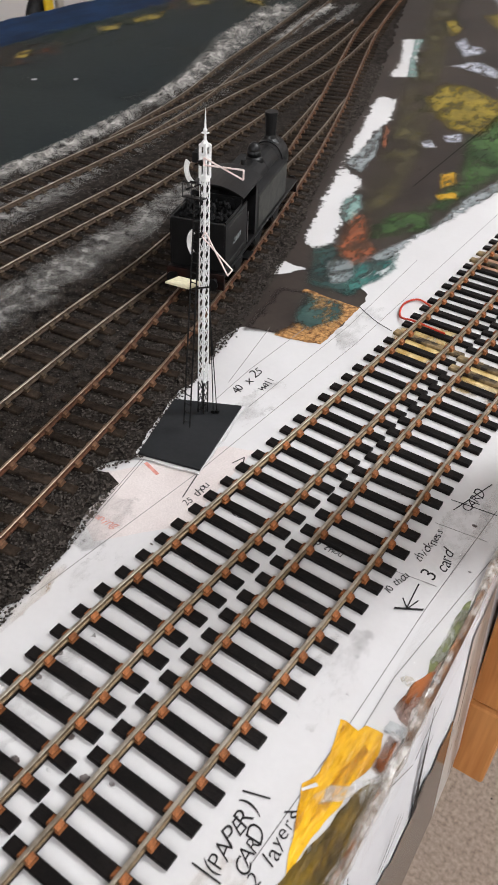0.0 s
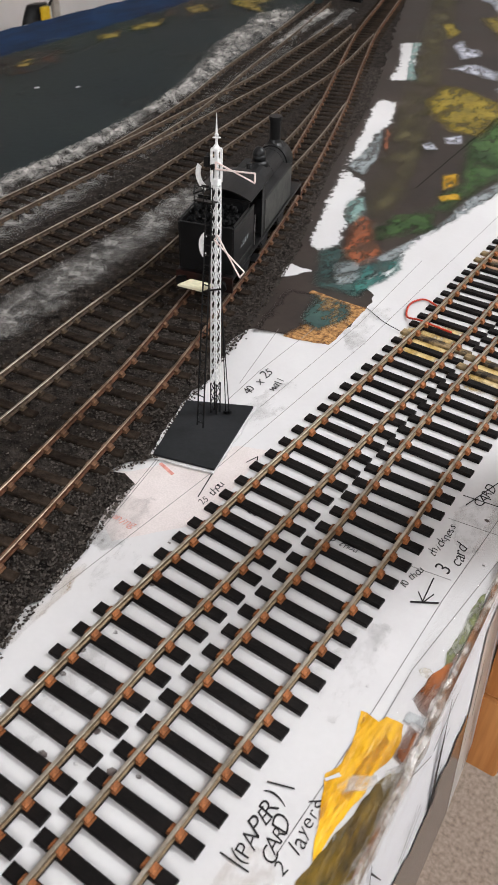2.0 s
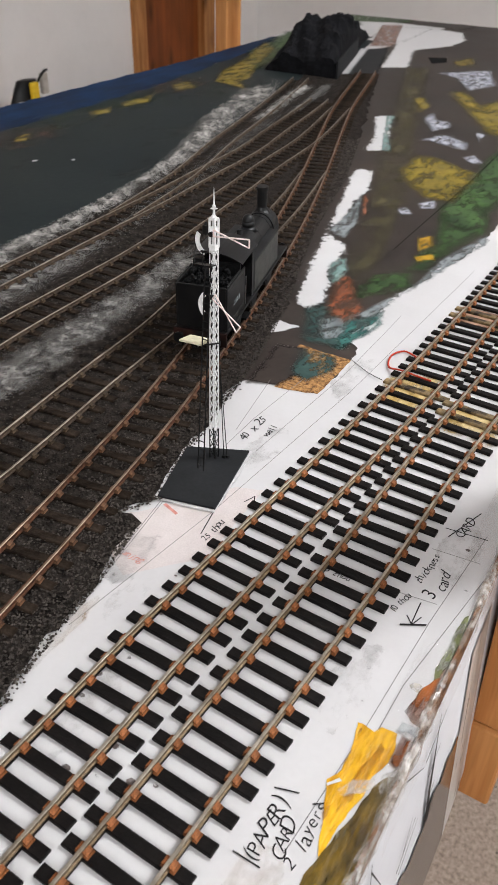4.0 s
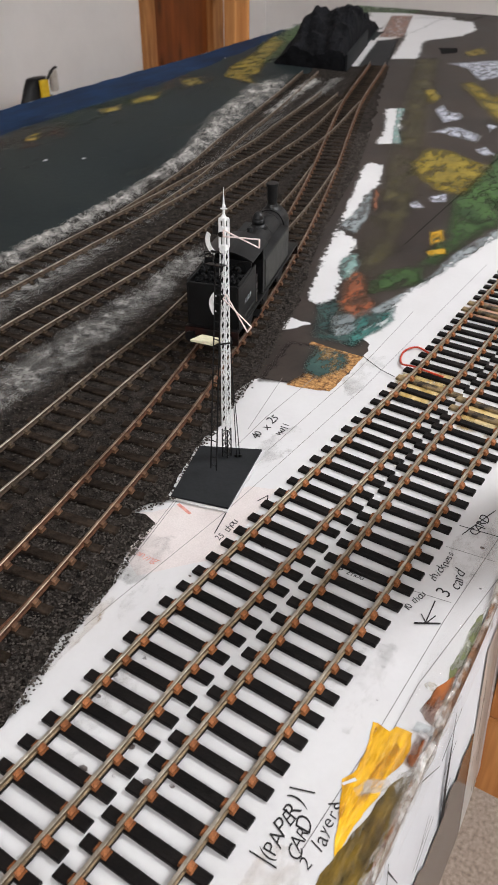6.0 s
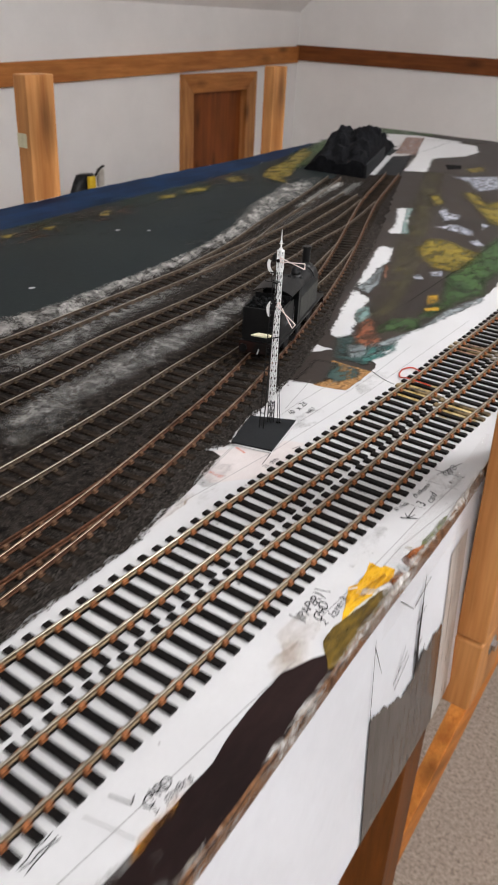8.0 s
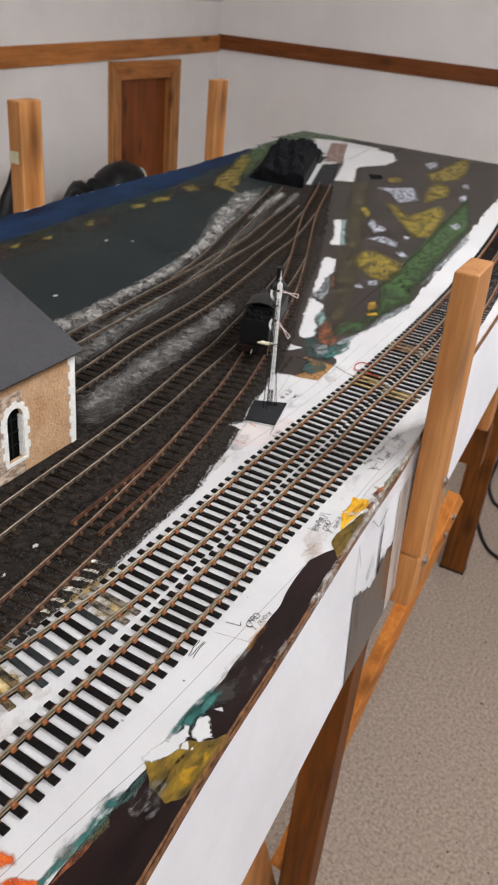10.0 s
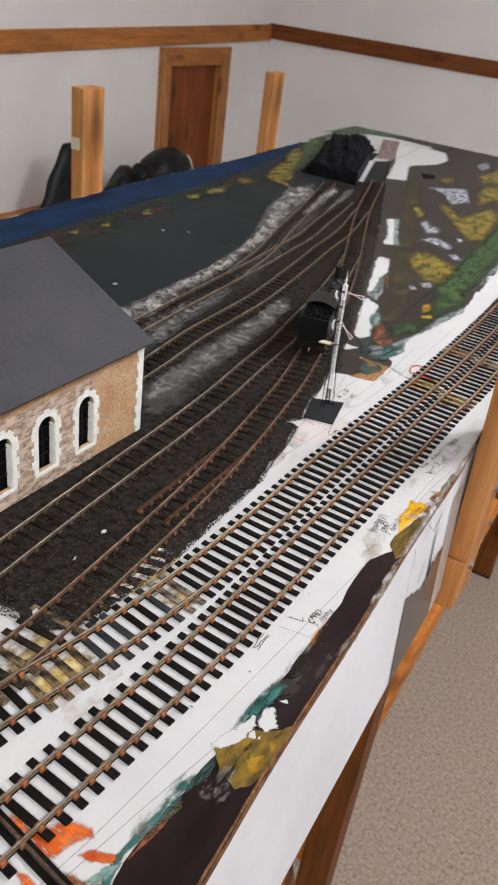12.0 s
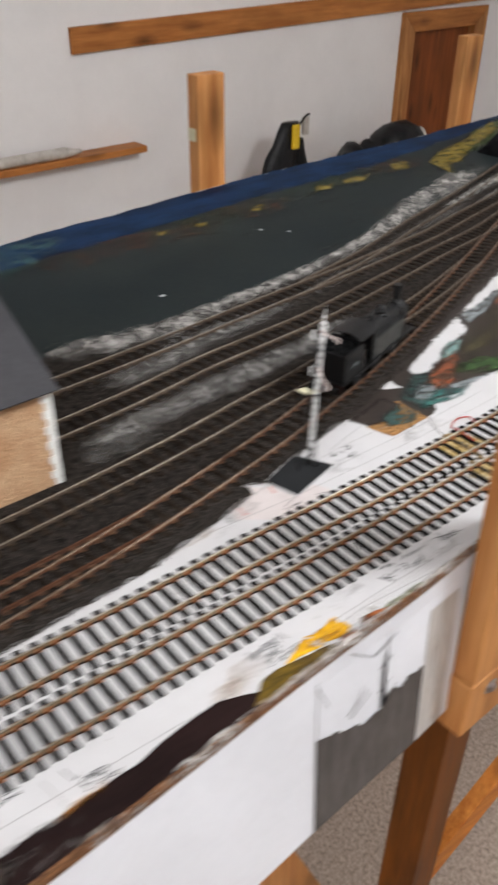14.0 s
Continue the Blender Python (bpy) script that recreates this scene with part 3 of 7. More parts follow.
for p, q in zip(rough_rows, rough_rows[1:]):
    for k in range(4):
        bm.faces.new((p[k], p[k + 1], q[k + 1], q[k]))
part("raw_edge", bm, BOARD_EDGE, board, "rough raw chipboard edge")
bm = bmesh.new()
for (x0, y0), (x1, y1) in zip(front, front[1:]):
    prism([(x0 - 0.016, y0), (x0, y0), (x1, y1), (x1 - 0.016, y1)], -0.157, -0.0067, bm)
for v in bm.verts:
    v.co.x -= 0.068 * (v.co.z + 0.0067)
part("fascia", bm, FASCIA_WHITE, board, "white painted front panel")
bm = bmesh.new()
for (x0, y0), (x1, y1) in zip(back, back[1:]):
    prism([(x0, y0), (x0 + 0.016, y0), (x1 + 0.016, y1), (x1, y1)], -0.15, -0.0105, bm)
part("back_panel", bm, FASCIA_WHITE, board)

seed_count = [0]


SOFT = {}


def soft_edged(m):
    """A copy of a paint that breaks up towards the outline of its daub (v of the uv map runs from 0 there to 1 inside)."""
    if m.name in SOFT:
        return SOFT[m.name]
    s = m.copy()
    s.name = "daubed_" + m.name
    N, L = s.node_tree.nodes, s.node_tree.links
    bsdf = N["Principled BSDF"]

    def op(kind, x, y):
        o = N.new("ShaderNodeMath")
        o.operation = kind
        for k, v in enumerate((x, y)):
            if isinstance(v, (int, float)):
                o.inputs[k].default_value = v
            else:
                L.new(v, o.inputs[k])
        return o.outputs["Value"]

    sep, n, mr = N.new("ShaderNodeSeparateXYZ"), N.new("ShaderNodeTexNoise"), N.new("ShaderNodeMapRange")
    L.new(N.new("ShaderNodeUVMap").outputs["UV"], sep.inputs[0])
    crisp = m is WHITE_CARD
    n.inputs["Scale"].default_value, n.inputs["Detail"].default_value, n.inputs["Roughness"].default_value = 170, 6, 0.7
    L.new(N.new("ShaderNodeTexCoord").outputs["Object"], n.inputs["Vector"])
    k = op("ADD", sep.outputs["Y"], op("MULTIPLY", op("SUBTRACT", n.outputs["Fac"], 0.5), 1.7 if crisp else 1.3))
    mr.inputs["From Min"].default_value, mr.inputs["From Max"].default_value = (0.40, 0.60) if crisp else (0.22, 0.86)
    L.new(k, mr.inputs["Value"])
    a = mr.outputs["Result"]
    if bsdf.inputs["Alpha"].is_linked:
        a = op("MINIMUM", a, bsdf.inputs["Alpha"].links[0].from_socket)
    L.new(a, bsdf.inputs["Alpha"])
    SOFT[m.name] = s
    return s


def paint(name, pts, material, z, rough=0.004, label="", step=0.004, soft=None):
    """A flat daub of paint; rough ones thin out unevenly towards their outline."""
    seed_count[0] += 1
    z += seed_count[0] * 0.0000006
    n = len(pts)
    area = abs(sum(pts[i][0] * pts[(i + 1) % n][1] - pts[(i + 1) % n][0] * pts[i][1] for i in range(n))) / 2
    around = sum(math.dist(pts[i], pts[(i + 1) % n]) for i in range(n))
    soft = rough >= 0.0010 if soft is None else soft
    if not soft:
        pts = ragged(pts, rough, step, seed_count[0] * 3.1)
        bm = bmesh.new()
        f = bm.faces.new([bm.verts.new((x, y, z)) for x, y in pts])
        bmesh.ops.triangulate(bm, faces=[f])
        return part(name, bm, material, board, label)
    w = min(max(rough * 1.6, 0.0010), 0.8 * area / around)
    p = np.array(ragged(pts, rough * 0.5, step, seed_count[0] * 3.1))
    lo, hi = p.min(0) - w, p.max(0) + w
    s = max(w * 0.7, (hi - lo).max() / 70)
    nx, ny = (int(v) + 2 for v in (hi - lo) / s)
    gx, gy = np.meshgrid(lo[0] + s * np.arange(nx), lo[1] + s * np.arange(ny), indexing="ij")
    q = np.stack([gx.ravel(), gy.ravel()], 1)
    near, inside = np.full(len(q), 1e9), np.zeros(len(q), bool)
    for a, e in zip(p, np.roll(p, -1, 0)):
        ab = e - a
        t = np.clip(((q - a) @ ab) / max(ab @ ab, 1e-12), 0, 1)
        near = np.minimum(near, np.linalg.norm(q - a - t[:, None] * ab, axis=1))
        cross = (a[1] > q[:, 1]) != (e[1] > q[:, 1])
        if abs(ab[1]) > 1e-12:
            inside ^= cross & (q[:, 0] < a[0] + ab[0] * (q[:, 1] - a[1]) / ab[1])
    edge = np.clip(0.5 + np.where(inside, near, -near) / (2 * w), 0, 1).reshape(nx, ny)
    bm = bmesh.new()
    uvl = bm.loops.layers.uv.new("UVMap")
    vs = {}
    for i in range(nx - 1):
        for j in range(ny - 1):
            cell = ((i, j), (i + 1, j), (i + 1, j + 1), (i, j + 1))
            if max(edge[k] for k in cell) <= 0:
                continue
            for k in cell:
                if k not in vs:
                    vs[k] = bm.verts.new((gx[k], gy[k], z))
            f = bm.faces.new([vs[k] for k in cell])
            for loop, k in zip(f.loops, cell):
                loop[uvl].uv = (0.5, edge[k])
    return part(name, bm, soft_edged(material), board, label)


def strip(name, left, right, y0, y1, material, z, n=40, label="", relief=0.0):
    """A band between two functions x(y), with v across it; relief heaps it up unevenly."""
    bm = bmesh.new()
    uvl = bm.loops.layers.uv.new("UVMap")
    rows, across = [], 14
    for i in range(n + 1):
        y = y0 + (y1 - y0) * i / n
        row = []
        for j in range(across + 1):
            x, v = left(y) + (right(y) - left(y)) * j / across, j / across
            p = Vector((x * 150, y * 110, 7.0))
            h = relief * 4 * v * (1 - v) * max(0.0, 0.55 + 0.9 * noise.noise(p) + 0.5 * noise.noise(p * 2.6))
            row.append((bm.verts.new((x, y, z + h)), i / n, v))
        rows.append(row)
    for a, b in zip(rows, rows[1:]):
        for j in range(across):
            q = (a[j], a[j + 1], b[j + 1], b[j])
            f = bm.faces.new([v[0] for v in q])
            for loop, v in zip(f.loops, q):
                loop[uvl].uv = (v[1], v[2])
    return part(name, bm, material, board, label, smooth=True)


INNER = curve_x([(-0.585, -0.6), (-0.669, 0.25), (-0.684, 0.45), (-0.700, 0.6), (-0.708, 0.8), (-0.718, 0.91), (-0.755, 1.16), (-0.79, 1.40)])
ASH_L = curve_x([(-0.43, -0.6), (-0.442, 0.2), (-0.439, 0.372), (-0.465, 0.542), (-0.493, 0.701), (-0.535, 0.894), (-0.555, 1.012), (-0.60, 1.12)])
BAL_R = [(-0.26, -0.6), (-0.24, -0.30), (-0.205, -0.16), (-0.197, -0.146), (-0.172, -0.148), (-0.158, -0.146), (-0.147, -0.134), (-0.1425, -0.10), (-0.139, -0.043), (-0.142, 0.024), (-0.1435, 0.07), (-0.149, 0.096), (-0.155, 0.133), (-0.163, 0.167), (-0.174, 0.168), (-0.1655, 0.185), (-0.176, 0.220), (-0.184, 0.257), (-0.190, 0.288), (-0.200, 0.33), (-0.218, 0.39), (-0.238, 0.44), (-0.267, 0.52), (-0.316, 0.68), (-0.396, 0.90), (-0.50, 1.165)]
WHITE_R = [(-0.161, 0.369), (-0.164, 0.423), (-0.157, 0.485), (-0.146, 0.585), (-0.161, 0.769), (-0.199, 1.20), (-0.215, 1.45), (-0.225, 1.80)]
yy = [-0.6 + 0.1 * i for i in range(17)]
paint("slate_field", [(INNER(y) - 0.004, y) for y in yy + [1.1, 1.2, 1.3, 1.4, 1.5]] + [(-0.66, 1.52), (-0.60, 1.30), (-0.56, 1.14)] + [(ASH_L(y) + 0.02, y) for y in yy[::-1]], SLATE_PAINT, 0.00008, 0.003, "dark slate green painted field", 0.02, False)
paint("brown_field", [(x - 0.014, y) for x, y in BAL_R[18:]] + [(-0.56, 1.25), (-0.60, 1.40), (-0.60, 1.80)] + WHITE_R[::-1] + [(-0.150, 0.352), (-0.150, 0.306), (-0.170, 0.299)], BROWN_PAINT, 0.00008, 0.004, "dark brown painted ground", 0.004, False)
yb = [-0.6 + 0.1 * i for i in range(21)]
paint("blue_strip", [(BACK(y) - 0.0005, y) for y in yb] + [(INNER(y), y) for y in yb[::-1]], BLUE_PAINT, 0.00014, 0.004, "navy blue painted strip", 0.02, False)
bal = paint("ballast_bed", [(ASH_L(y), y) for y in yy if y < 1.1] + [(-0.60, 1.12)] + BAL_R[::-1], BALLAST, 0.0008, 0.0030, "near-black ballast bed", 0.004, False)

# ---- tracks ----
GAUGE = 0.0224


def sleeper_mesh(name, length, width, height, material):
    bm = box(-length / 2, length / 2, -width / 2, width / 2, 0, height)
    bmesh.ops.bevel(bm, geom=[e for e in bm.edges if all(v.co.z > height / 2 for v in e.verts)], offset=0.0004, segments=1, affect="EDGES")
    me = bpy.data.meshes.new(name)
    bm.to_mesh(me)
    bm.free()
    me.materials.append(material)
    return me


def chair_mesh(name, material):
    """A rail chair: a plate with two jaws, wider than the rail."""
    bm = box(-0.0024, 0.0024, -0.00160, 0.00160, 0, 0.0007)
    box(0.0005, 0.0022, -0.0014, 0.0014, 0.0007, 0.0022, bm=bm)
    box(-0.0022, -0.0005, -0.0014, 0.0014, 0.0007, 0.0022, bm=bm)
    for v in bm.verts:
        if v.co.z > 0.0015 and abs(v.co.x) > 0.001:
            v.co.z -= 0.0006
    me = bpy.data.meshes.new(name)
    bm.to_mesh(me)
    bm.free()
    me.materials.append(material)
    return me


def rail_mesh(fn, off, y0, y1, z, side, top, step=0.012):
    """A bullhead rail at a distance off from the line fn; the running surface has its own metal."""
    prof = [(-0.0008, 0), (0.0008, 0), (0.0008, 0.0006), (0.0003, 0.0009), (0.0003, 0.0017), (0.00062, 0.0020), (0.00062, 0.0026), (0.0004, 0.0028), (-0.0004, 0.0028), (-0.00062, 0.0026), (-0.00062, 0.0020), (-0.0003, 0.0017), (-0.0003, 0.0009), (-0.0008, 0.0006)]
    bm = bmesh.new()
    n = max(2, int((y1 - y0) / step))
    rings = []
    for i in range(n + 1):
        y = y0 + (y1 - y0) * i / n
        tx, ty = tangent(fn, y)
        cx, cy = fn(y) + ty * off, y - tx * off
        rings.append([bm.verts.new((cx + ty * a, cy - tx * a, z + h)) for a, h in prof])
    m = len(prof)
    for a, b in zip(rings, rings[1:]):
        for j in range(m):
            f = bm.faces.new((a[j], a[(j + 1) % m], b[(j + 1) % m], b[j]))
            f.material_index = 1 if j in (6, 7, 8) else 0
    bm.faces.new(rings[0]), bm.faces.new(rings[-1][::-1])
    return bm


def lay_track(label, fn, y0, y1, sleeper, chair, side, top, pitch, z=0.0, length=0.0355, width=0.0046, height=0.0020, odd=(), jitter=0.0, chairs=True, skip=(), phase=None, ease=0.0, late=0.0, web=False):
    """One track as a thing: two rails, and every sleeper and chair."""
    t = thing("railway_track", label, "railway track", (fn(y0), y0, z))
    inv = Matrix.Translation((-fn(y0), -y0, 0))
    for off in (-GAUGE / 2, GAUGE / 2):
        bm = rail_mesh(fn, off, y0, y1, height + 0.0006, side, top)
        bmesh.ops.transform(bm, matrix=inv, verts=bm.verts)
        part("rail", bm, [side, top], t)
        if web:
            bm = bmesh.new()
            rows = []
            for i in range(int((y1 - y0) / 0.012) + 1):
                y = y0 + 0.012 * i
                tx, ty = tangent(fn, y)
                rows.append([bm.verts.new((fn(y) + ty * (off + a), y - tx * (off + a), h)) for a, h in ((-0.0016, 0.0001), (-0.0016, 0.0010), (0.0004, 0.0010), (0.0004, 0.0001))])
            for a, b in zip(rows, rows[1:]):
                for k in range(3):
                    bm.faces.new((a[k], a[k + 1], b[k + 1], b[k]))
            bmesh.ops.transform(bm, matrix=inv, verts=bm.verts)
            part("sleeper_web", bm, SLEEPER_BLACK, t, "thin black web under the rail")
    base = (phase if phase is not None else y0 + 0.003)
    k = math.ceil((y0 + 0.002 - base) / pitch)
    while base + k * pitch < y1:
        y = base + k * pitch
        s = min(1, max(0, (-0.03 - y) / 0.06))
        y += ease * s * s * (3 - 2 * s)
        s = min(1, max(0, (y - 0.13) / 0.06))
        y += late * s * s * (3 - 2 * s)
        y += random.uniform(-1, 1) * (0.0002 + jitter)
        tx, ty = tangent(fn, y)
        rz = math.degrees(math.atan2(-tx, ty)) + random.uniform(-1, 1) * (0.6 + jitter * 300)
        x = fn(y) + random.uniform(-1, 1) * (0.0003 + jitter)
        lo = next((mesh for a, b, mesh in odd if a <= y <= b), None)
        if not any(a <= y <= b for a, b in skip):
            s = new("sleeper", lo if lo and random.random() < 0.85 else sleeper)
            s.parent, s.matrix_basis = t, inv @ pose(x, y, random.uniform(0, 0.0002), 0, 0, rz)
            if chairs:
                for off in (-GAUGE / 2, GAUGE / 2):
                    c = new("chair", chair)
                    c.parent, c.matrix_basis = t, inv @ pose(fn(y) + ty * off, y - tx * off, height, 0, 0, rz)
        k += 1
    return t


S_BLACK = sleeper_mesh("sleeper", 0.0378, 0.0043, 0.0016, SLEEPER_BLACK)
S_BROWN = sleeper_mesh("sleeper", 0.0375, 0.0044, 0.0014, SLEEPER_BROWN)
S_YELLOW = sleeper_mesh("sleeper", 0.0378, 0.0043, 0.0016, SLEEPER_YELLOW)
K_RUST = chair_mesh("chair", CHAIR_RUST)
K_BROWN = chair_mesh("chair", CHAIR_BROWN)
K_DARK = chair_mesh("chair", CHAIR_DARK)

LINE_A = curve_x([(-0.163, -0.42), (-0.15, -0.3), (-0.137, -0.2), (-0.124, -0.125), (-0.118, -0.07), (-0.1145, 0.0), (-0.1132, 0.07), (-0.113, 0.12), (-0.1118, 0.15), (-0.1098, 0.2), (-0.108, 0.24), (-0.106, 0.29), (-0.104, 0.35), (-0.1035, 0.437), (-0.1032, 0.5), (-0.106, 0.65), (-0.113, 0.8), (-0.127, 1.0), (-0.152, 1.25)])
LINE_B = curve_x([(-0.103, -0.42), (-0.087, -0.25), (-0.0835, -0.2), (-0.0803, -0.153), (-0.0768, -0.09), (-0.0757, -0.03), (-0.0747, 0.05), (-0.0735, 0.1), (-0.072, 0.14), (-0.0704, 0.2), (-0.0705, 0.25), (-0.0694, 0.3), (-0.0674, 0.345), (-0.0665, 0.48), (-0.074, 0.65), (-0.086, 0.8), (-0.1, 1.0), (-0.125, 1.25)])
LINE_C = curve_x([(-0.170, -0.34), (-0.156, -0.19), (-0.1575, -0.140), (-0.1605, -0.095), (-0.1630, -0.062), (-0.1657, -0.027), (-0.1708, 0.025), (-0.1765, 0.07), (-0.186, 0.13), (-0.195, 0.18), (-0.2045, 0.23), (-0.218, 0.285), (-0.238, 0.36), (-0.281, 0.50), (-0.318, 0.605), (-0.393, 0.80), (-0.428, 0.892), (-0.512, 1.15), (-0.605, 1.41)])
LINE_D = curve_x([(-0.200, -0.34), (-0.2215, -0.12), (-0.2255, -0.07), (-0.2315, 0.025), (-0.234, 0.066), (-0.242, 0.16), (-0.254, 0.25), (-0.2605, 0.31), (-0.272, 0.37), (-0.2845, 0.44), (-0.31, 0.556), (-0.345, 0.68)])
LINE_E = curve_x([(-0.318, -0.3), (-0.327, 0.187), (-0.3365, 0.26), (-0.340, 0.32), (-0.345, 0.40), (-0.353, 0.46), (-0.362, 0.516), (-0.372, 0.58), (-0.383, 0.64), (-0.399, 0.75), (-0.440, 0.92)])
LINE_F = curve_x([(-0.380, -0.3), (-0.391, 0.235), (-0.397, 0.31), (-0.4065, 0.43), (-0.412, 0.505), (-0.422, 0.6), (-0.433, 0.7), (-0.446, 0.76), (-0.472, 0.89), (-0.492, 0.98)])
LINE_G = curve_x([(-0.408, 0.44), (-0.436, 0.58), (-0.469, 0.69), (-0.506, 0.83), (-0.5475, 0.975), (-0.58, 1.08)])

S_SLATE = sleeper_mesh("sleeper", 0.0378, 0.0043, 0.0016, SLEEPER_SLATE)
S_CRUST = sleeper_mesh("sleeper", 0.0378, 0.0043, 0.0016, SLEEPER_CRUST)
GLUE_A = ((0.326, 0.344, S_YELLOW), (0.432, 0.455, S_YELLOW), (-0.086, -0.055, S_CRUST), (-0.147, -0.0861, S_SLATE), (-0.186, -0.1471, S_YELLOW))
lay_track("new track with black sleepers and rust-painted chairs", LINE_A, -0.42, 1.24, S_BLACK, K_RUST, RAIL_SIDE, RAIL_TOP, 0.0103, height=0.0016, odd=GLUE_A, phase=0.1230, ease=0.0046, late=-0.0023, web=True)
lay_track("new track with black sleepers and rust-painted chairs", LINE_B, -0.42, 1.24, S_BLACK, K_RUST, RAIL_SIDE, RAIL_TOP, 0.0103, height=0.0016, odd=((0.306, 0.336, S_YELLOW), (0.428, 0.450, S_CRUST)), phase=0.0980, ease=0.0058, late=-0.0020, web=True)
lay_track("rusty ballasted track with brown sleepers", LINE_C, -0.32, 1.17, S_BROWN, K_BROWN, RUST_SIDE, RUST_TOP, 0.0120, 0.0008, height=0.0014, jitter=0.0003, odd=((-0.2, -0.13, S_YELLOW),))
lay_track("ballasted track beside the engine shed", LINE_D, -0.32, 0.66, S_BROWN, K_DARK, DULL_SIDE, DULL_TOP, 0.0120, 0.0008, height=0.0014, jitter=0.0003)
lay_track("ballasted track running into the shed", LINE_E, -0.25, 0.92, S_BROWN, K_DARK, DULL_SIDE, DULL_TOP, 0.0120, 0.0006, height=0.0014, jitter=0.0003)
lay_track("ash-covered track running into the shed", LINE_F, -0.25, 0.95, S_BROWN, K_DARK, DULL_SIDE, DULL_TOP, 0.0120, 0.0004, height=0.0014, jitter=0.0003)
lay_track("siding half buried in pale ash", LINE_G, 0.46, 1.06, S_BROWN, K_DARK, DULL_SIDE, DULL_TOP, 0.0120, 0.0, height=0.0014, jitter=0.0003)
LINE_H = curve_x([(-0.1760, -0.026), (-0.1778, 0.022), (-0.1798, 0.070), (-0.1815, 0.098), (-0.1845, 0.118), (-0.1868, 0.134)])
stub = thing("track_stub", "rusty stub rails branching from the ballasted track", "railway track", (0, 0, 0))
for off in (-GAUGE / 2, GAUGE / 2):
    part("rail", rail_mesh(LINE_H, off, -0.025, 0.124, 0.0026, RUST_SIDE, RUST_TOP), [RUST_SIDE, RUST_SIDE], stub)
    y = -0.022
    while y < 0.085:
        tx, ty = tangent(LINE_H, y)
        k = new("chair", K_BROWN)
        k.parent, k.matrix_basis = stub, pose(LINE_H(y) + ty * off, y - tx * off, 0.0015, 0, 0, math.degrees(math.atan2(-tx, ty)))
        y += 0.012

# ---- engine shed ----
SX0, SX1, SY0, SY1 = -0.460, -0.260, -0.38, 0.068
shed = thing("engine_shed", "tan brick engine shed with white arched windows and a grey roof", "model building", (0, 0, 0.001))
WIN = [0.002 - 0.041 * i for i in range(9)]


def wall_with_arches(x0, x1, y0, y1, z1, openings):
    """A wall along y with real round-headed openings, built column by column."""
    bm = bmesh.new()

    def slab(ya, yb, za0, zb0, za1, zb1):
        v = [bm.verts.new((x, y, z)) for x in (x0, x1) for y, z in ((ya, za0), (yb, zb0), (yb, zb1), (ya, za1))]
        for q in ((0, 1, 2, 3), (7, 6, 5, 4), (0, 4, 5, 1), (1, 5, 6, 2), (2, 6, 7, 3), (3, 7, 4, 0)):
            bm.faces.new([v[i] for i in q])

    cuts = sorted(openings)
    y = y0
    for cx, w, s, top in cuts:
        r = w / 2
        slab(y, cx - r, 0, 0, z1, z1)
        slab(cx - r, cx + r, 0, 0, s, s)
        n = 8
        for i in range(n):
            a, b = math.pi - math.pi * i / n, math.pi - math.pi * (i + 1) / n
            slab(cx + r * math.cos(a), cx + r * math.cos(b), top - r + r * math.sin(a), top - r + r * math.sin(b), z1, z1)
        y = cx + r
    slab(y, y1, 0, 0, z1, z1)
    return bm


OPEN = [(q, 0.0165, 0.0135, 0.0565) for q in WIN]
bm = wall_with_arches(SX1 - 0.003, SX1, SY0, SY1, 0.0785, OPEN)
bmesh.ops.remove_doubles(bm, verts=bm.verts, dist=0.00002)
part("side_wall", bm, BRICK_TAN, shed)
bm = wall_with_arches(SX1 + 0.0001, SX1 + 0.0004, SY0, 0.0106, 0.0690, OPEN)
part("limewash", bm, LIMEWASH, shed, "thin patchy limewash over the brick")
part("far_wall", box(SX0, SX0 + 0.003, SY0, SY1, 0, 0.0785), BRICK_TAN, shed)
for x0, x1, z0, z1 in ((SX0, -0.415, 0, 0.0785), (-0.367, -0.352, 0, 0.0785), (-0.304, SX1, 0, 0.0785), (-0.415, -0.367, 0.060, 0.0785), (-0.352, -0.304, 0.060, 0.0785)):
    part("end_wall", box(x0, x1, SY1 - 0.003, SY1, z0, z1), BRICK_TAN, shed)
part("back_wall", box(SX0, SX1, SY0, SY0 + 0.003, 0, 0.0785), BRICK_TAN, shed)
part("inner_floor", box(SX0 + 0.003, SX1 - 0.003, SY0 + 0.003, SY1 - 0.003, 0.0002, 0.0006), DARK_INSIDE, shed)
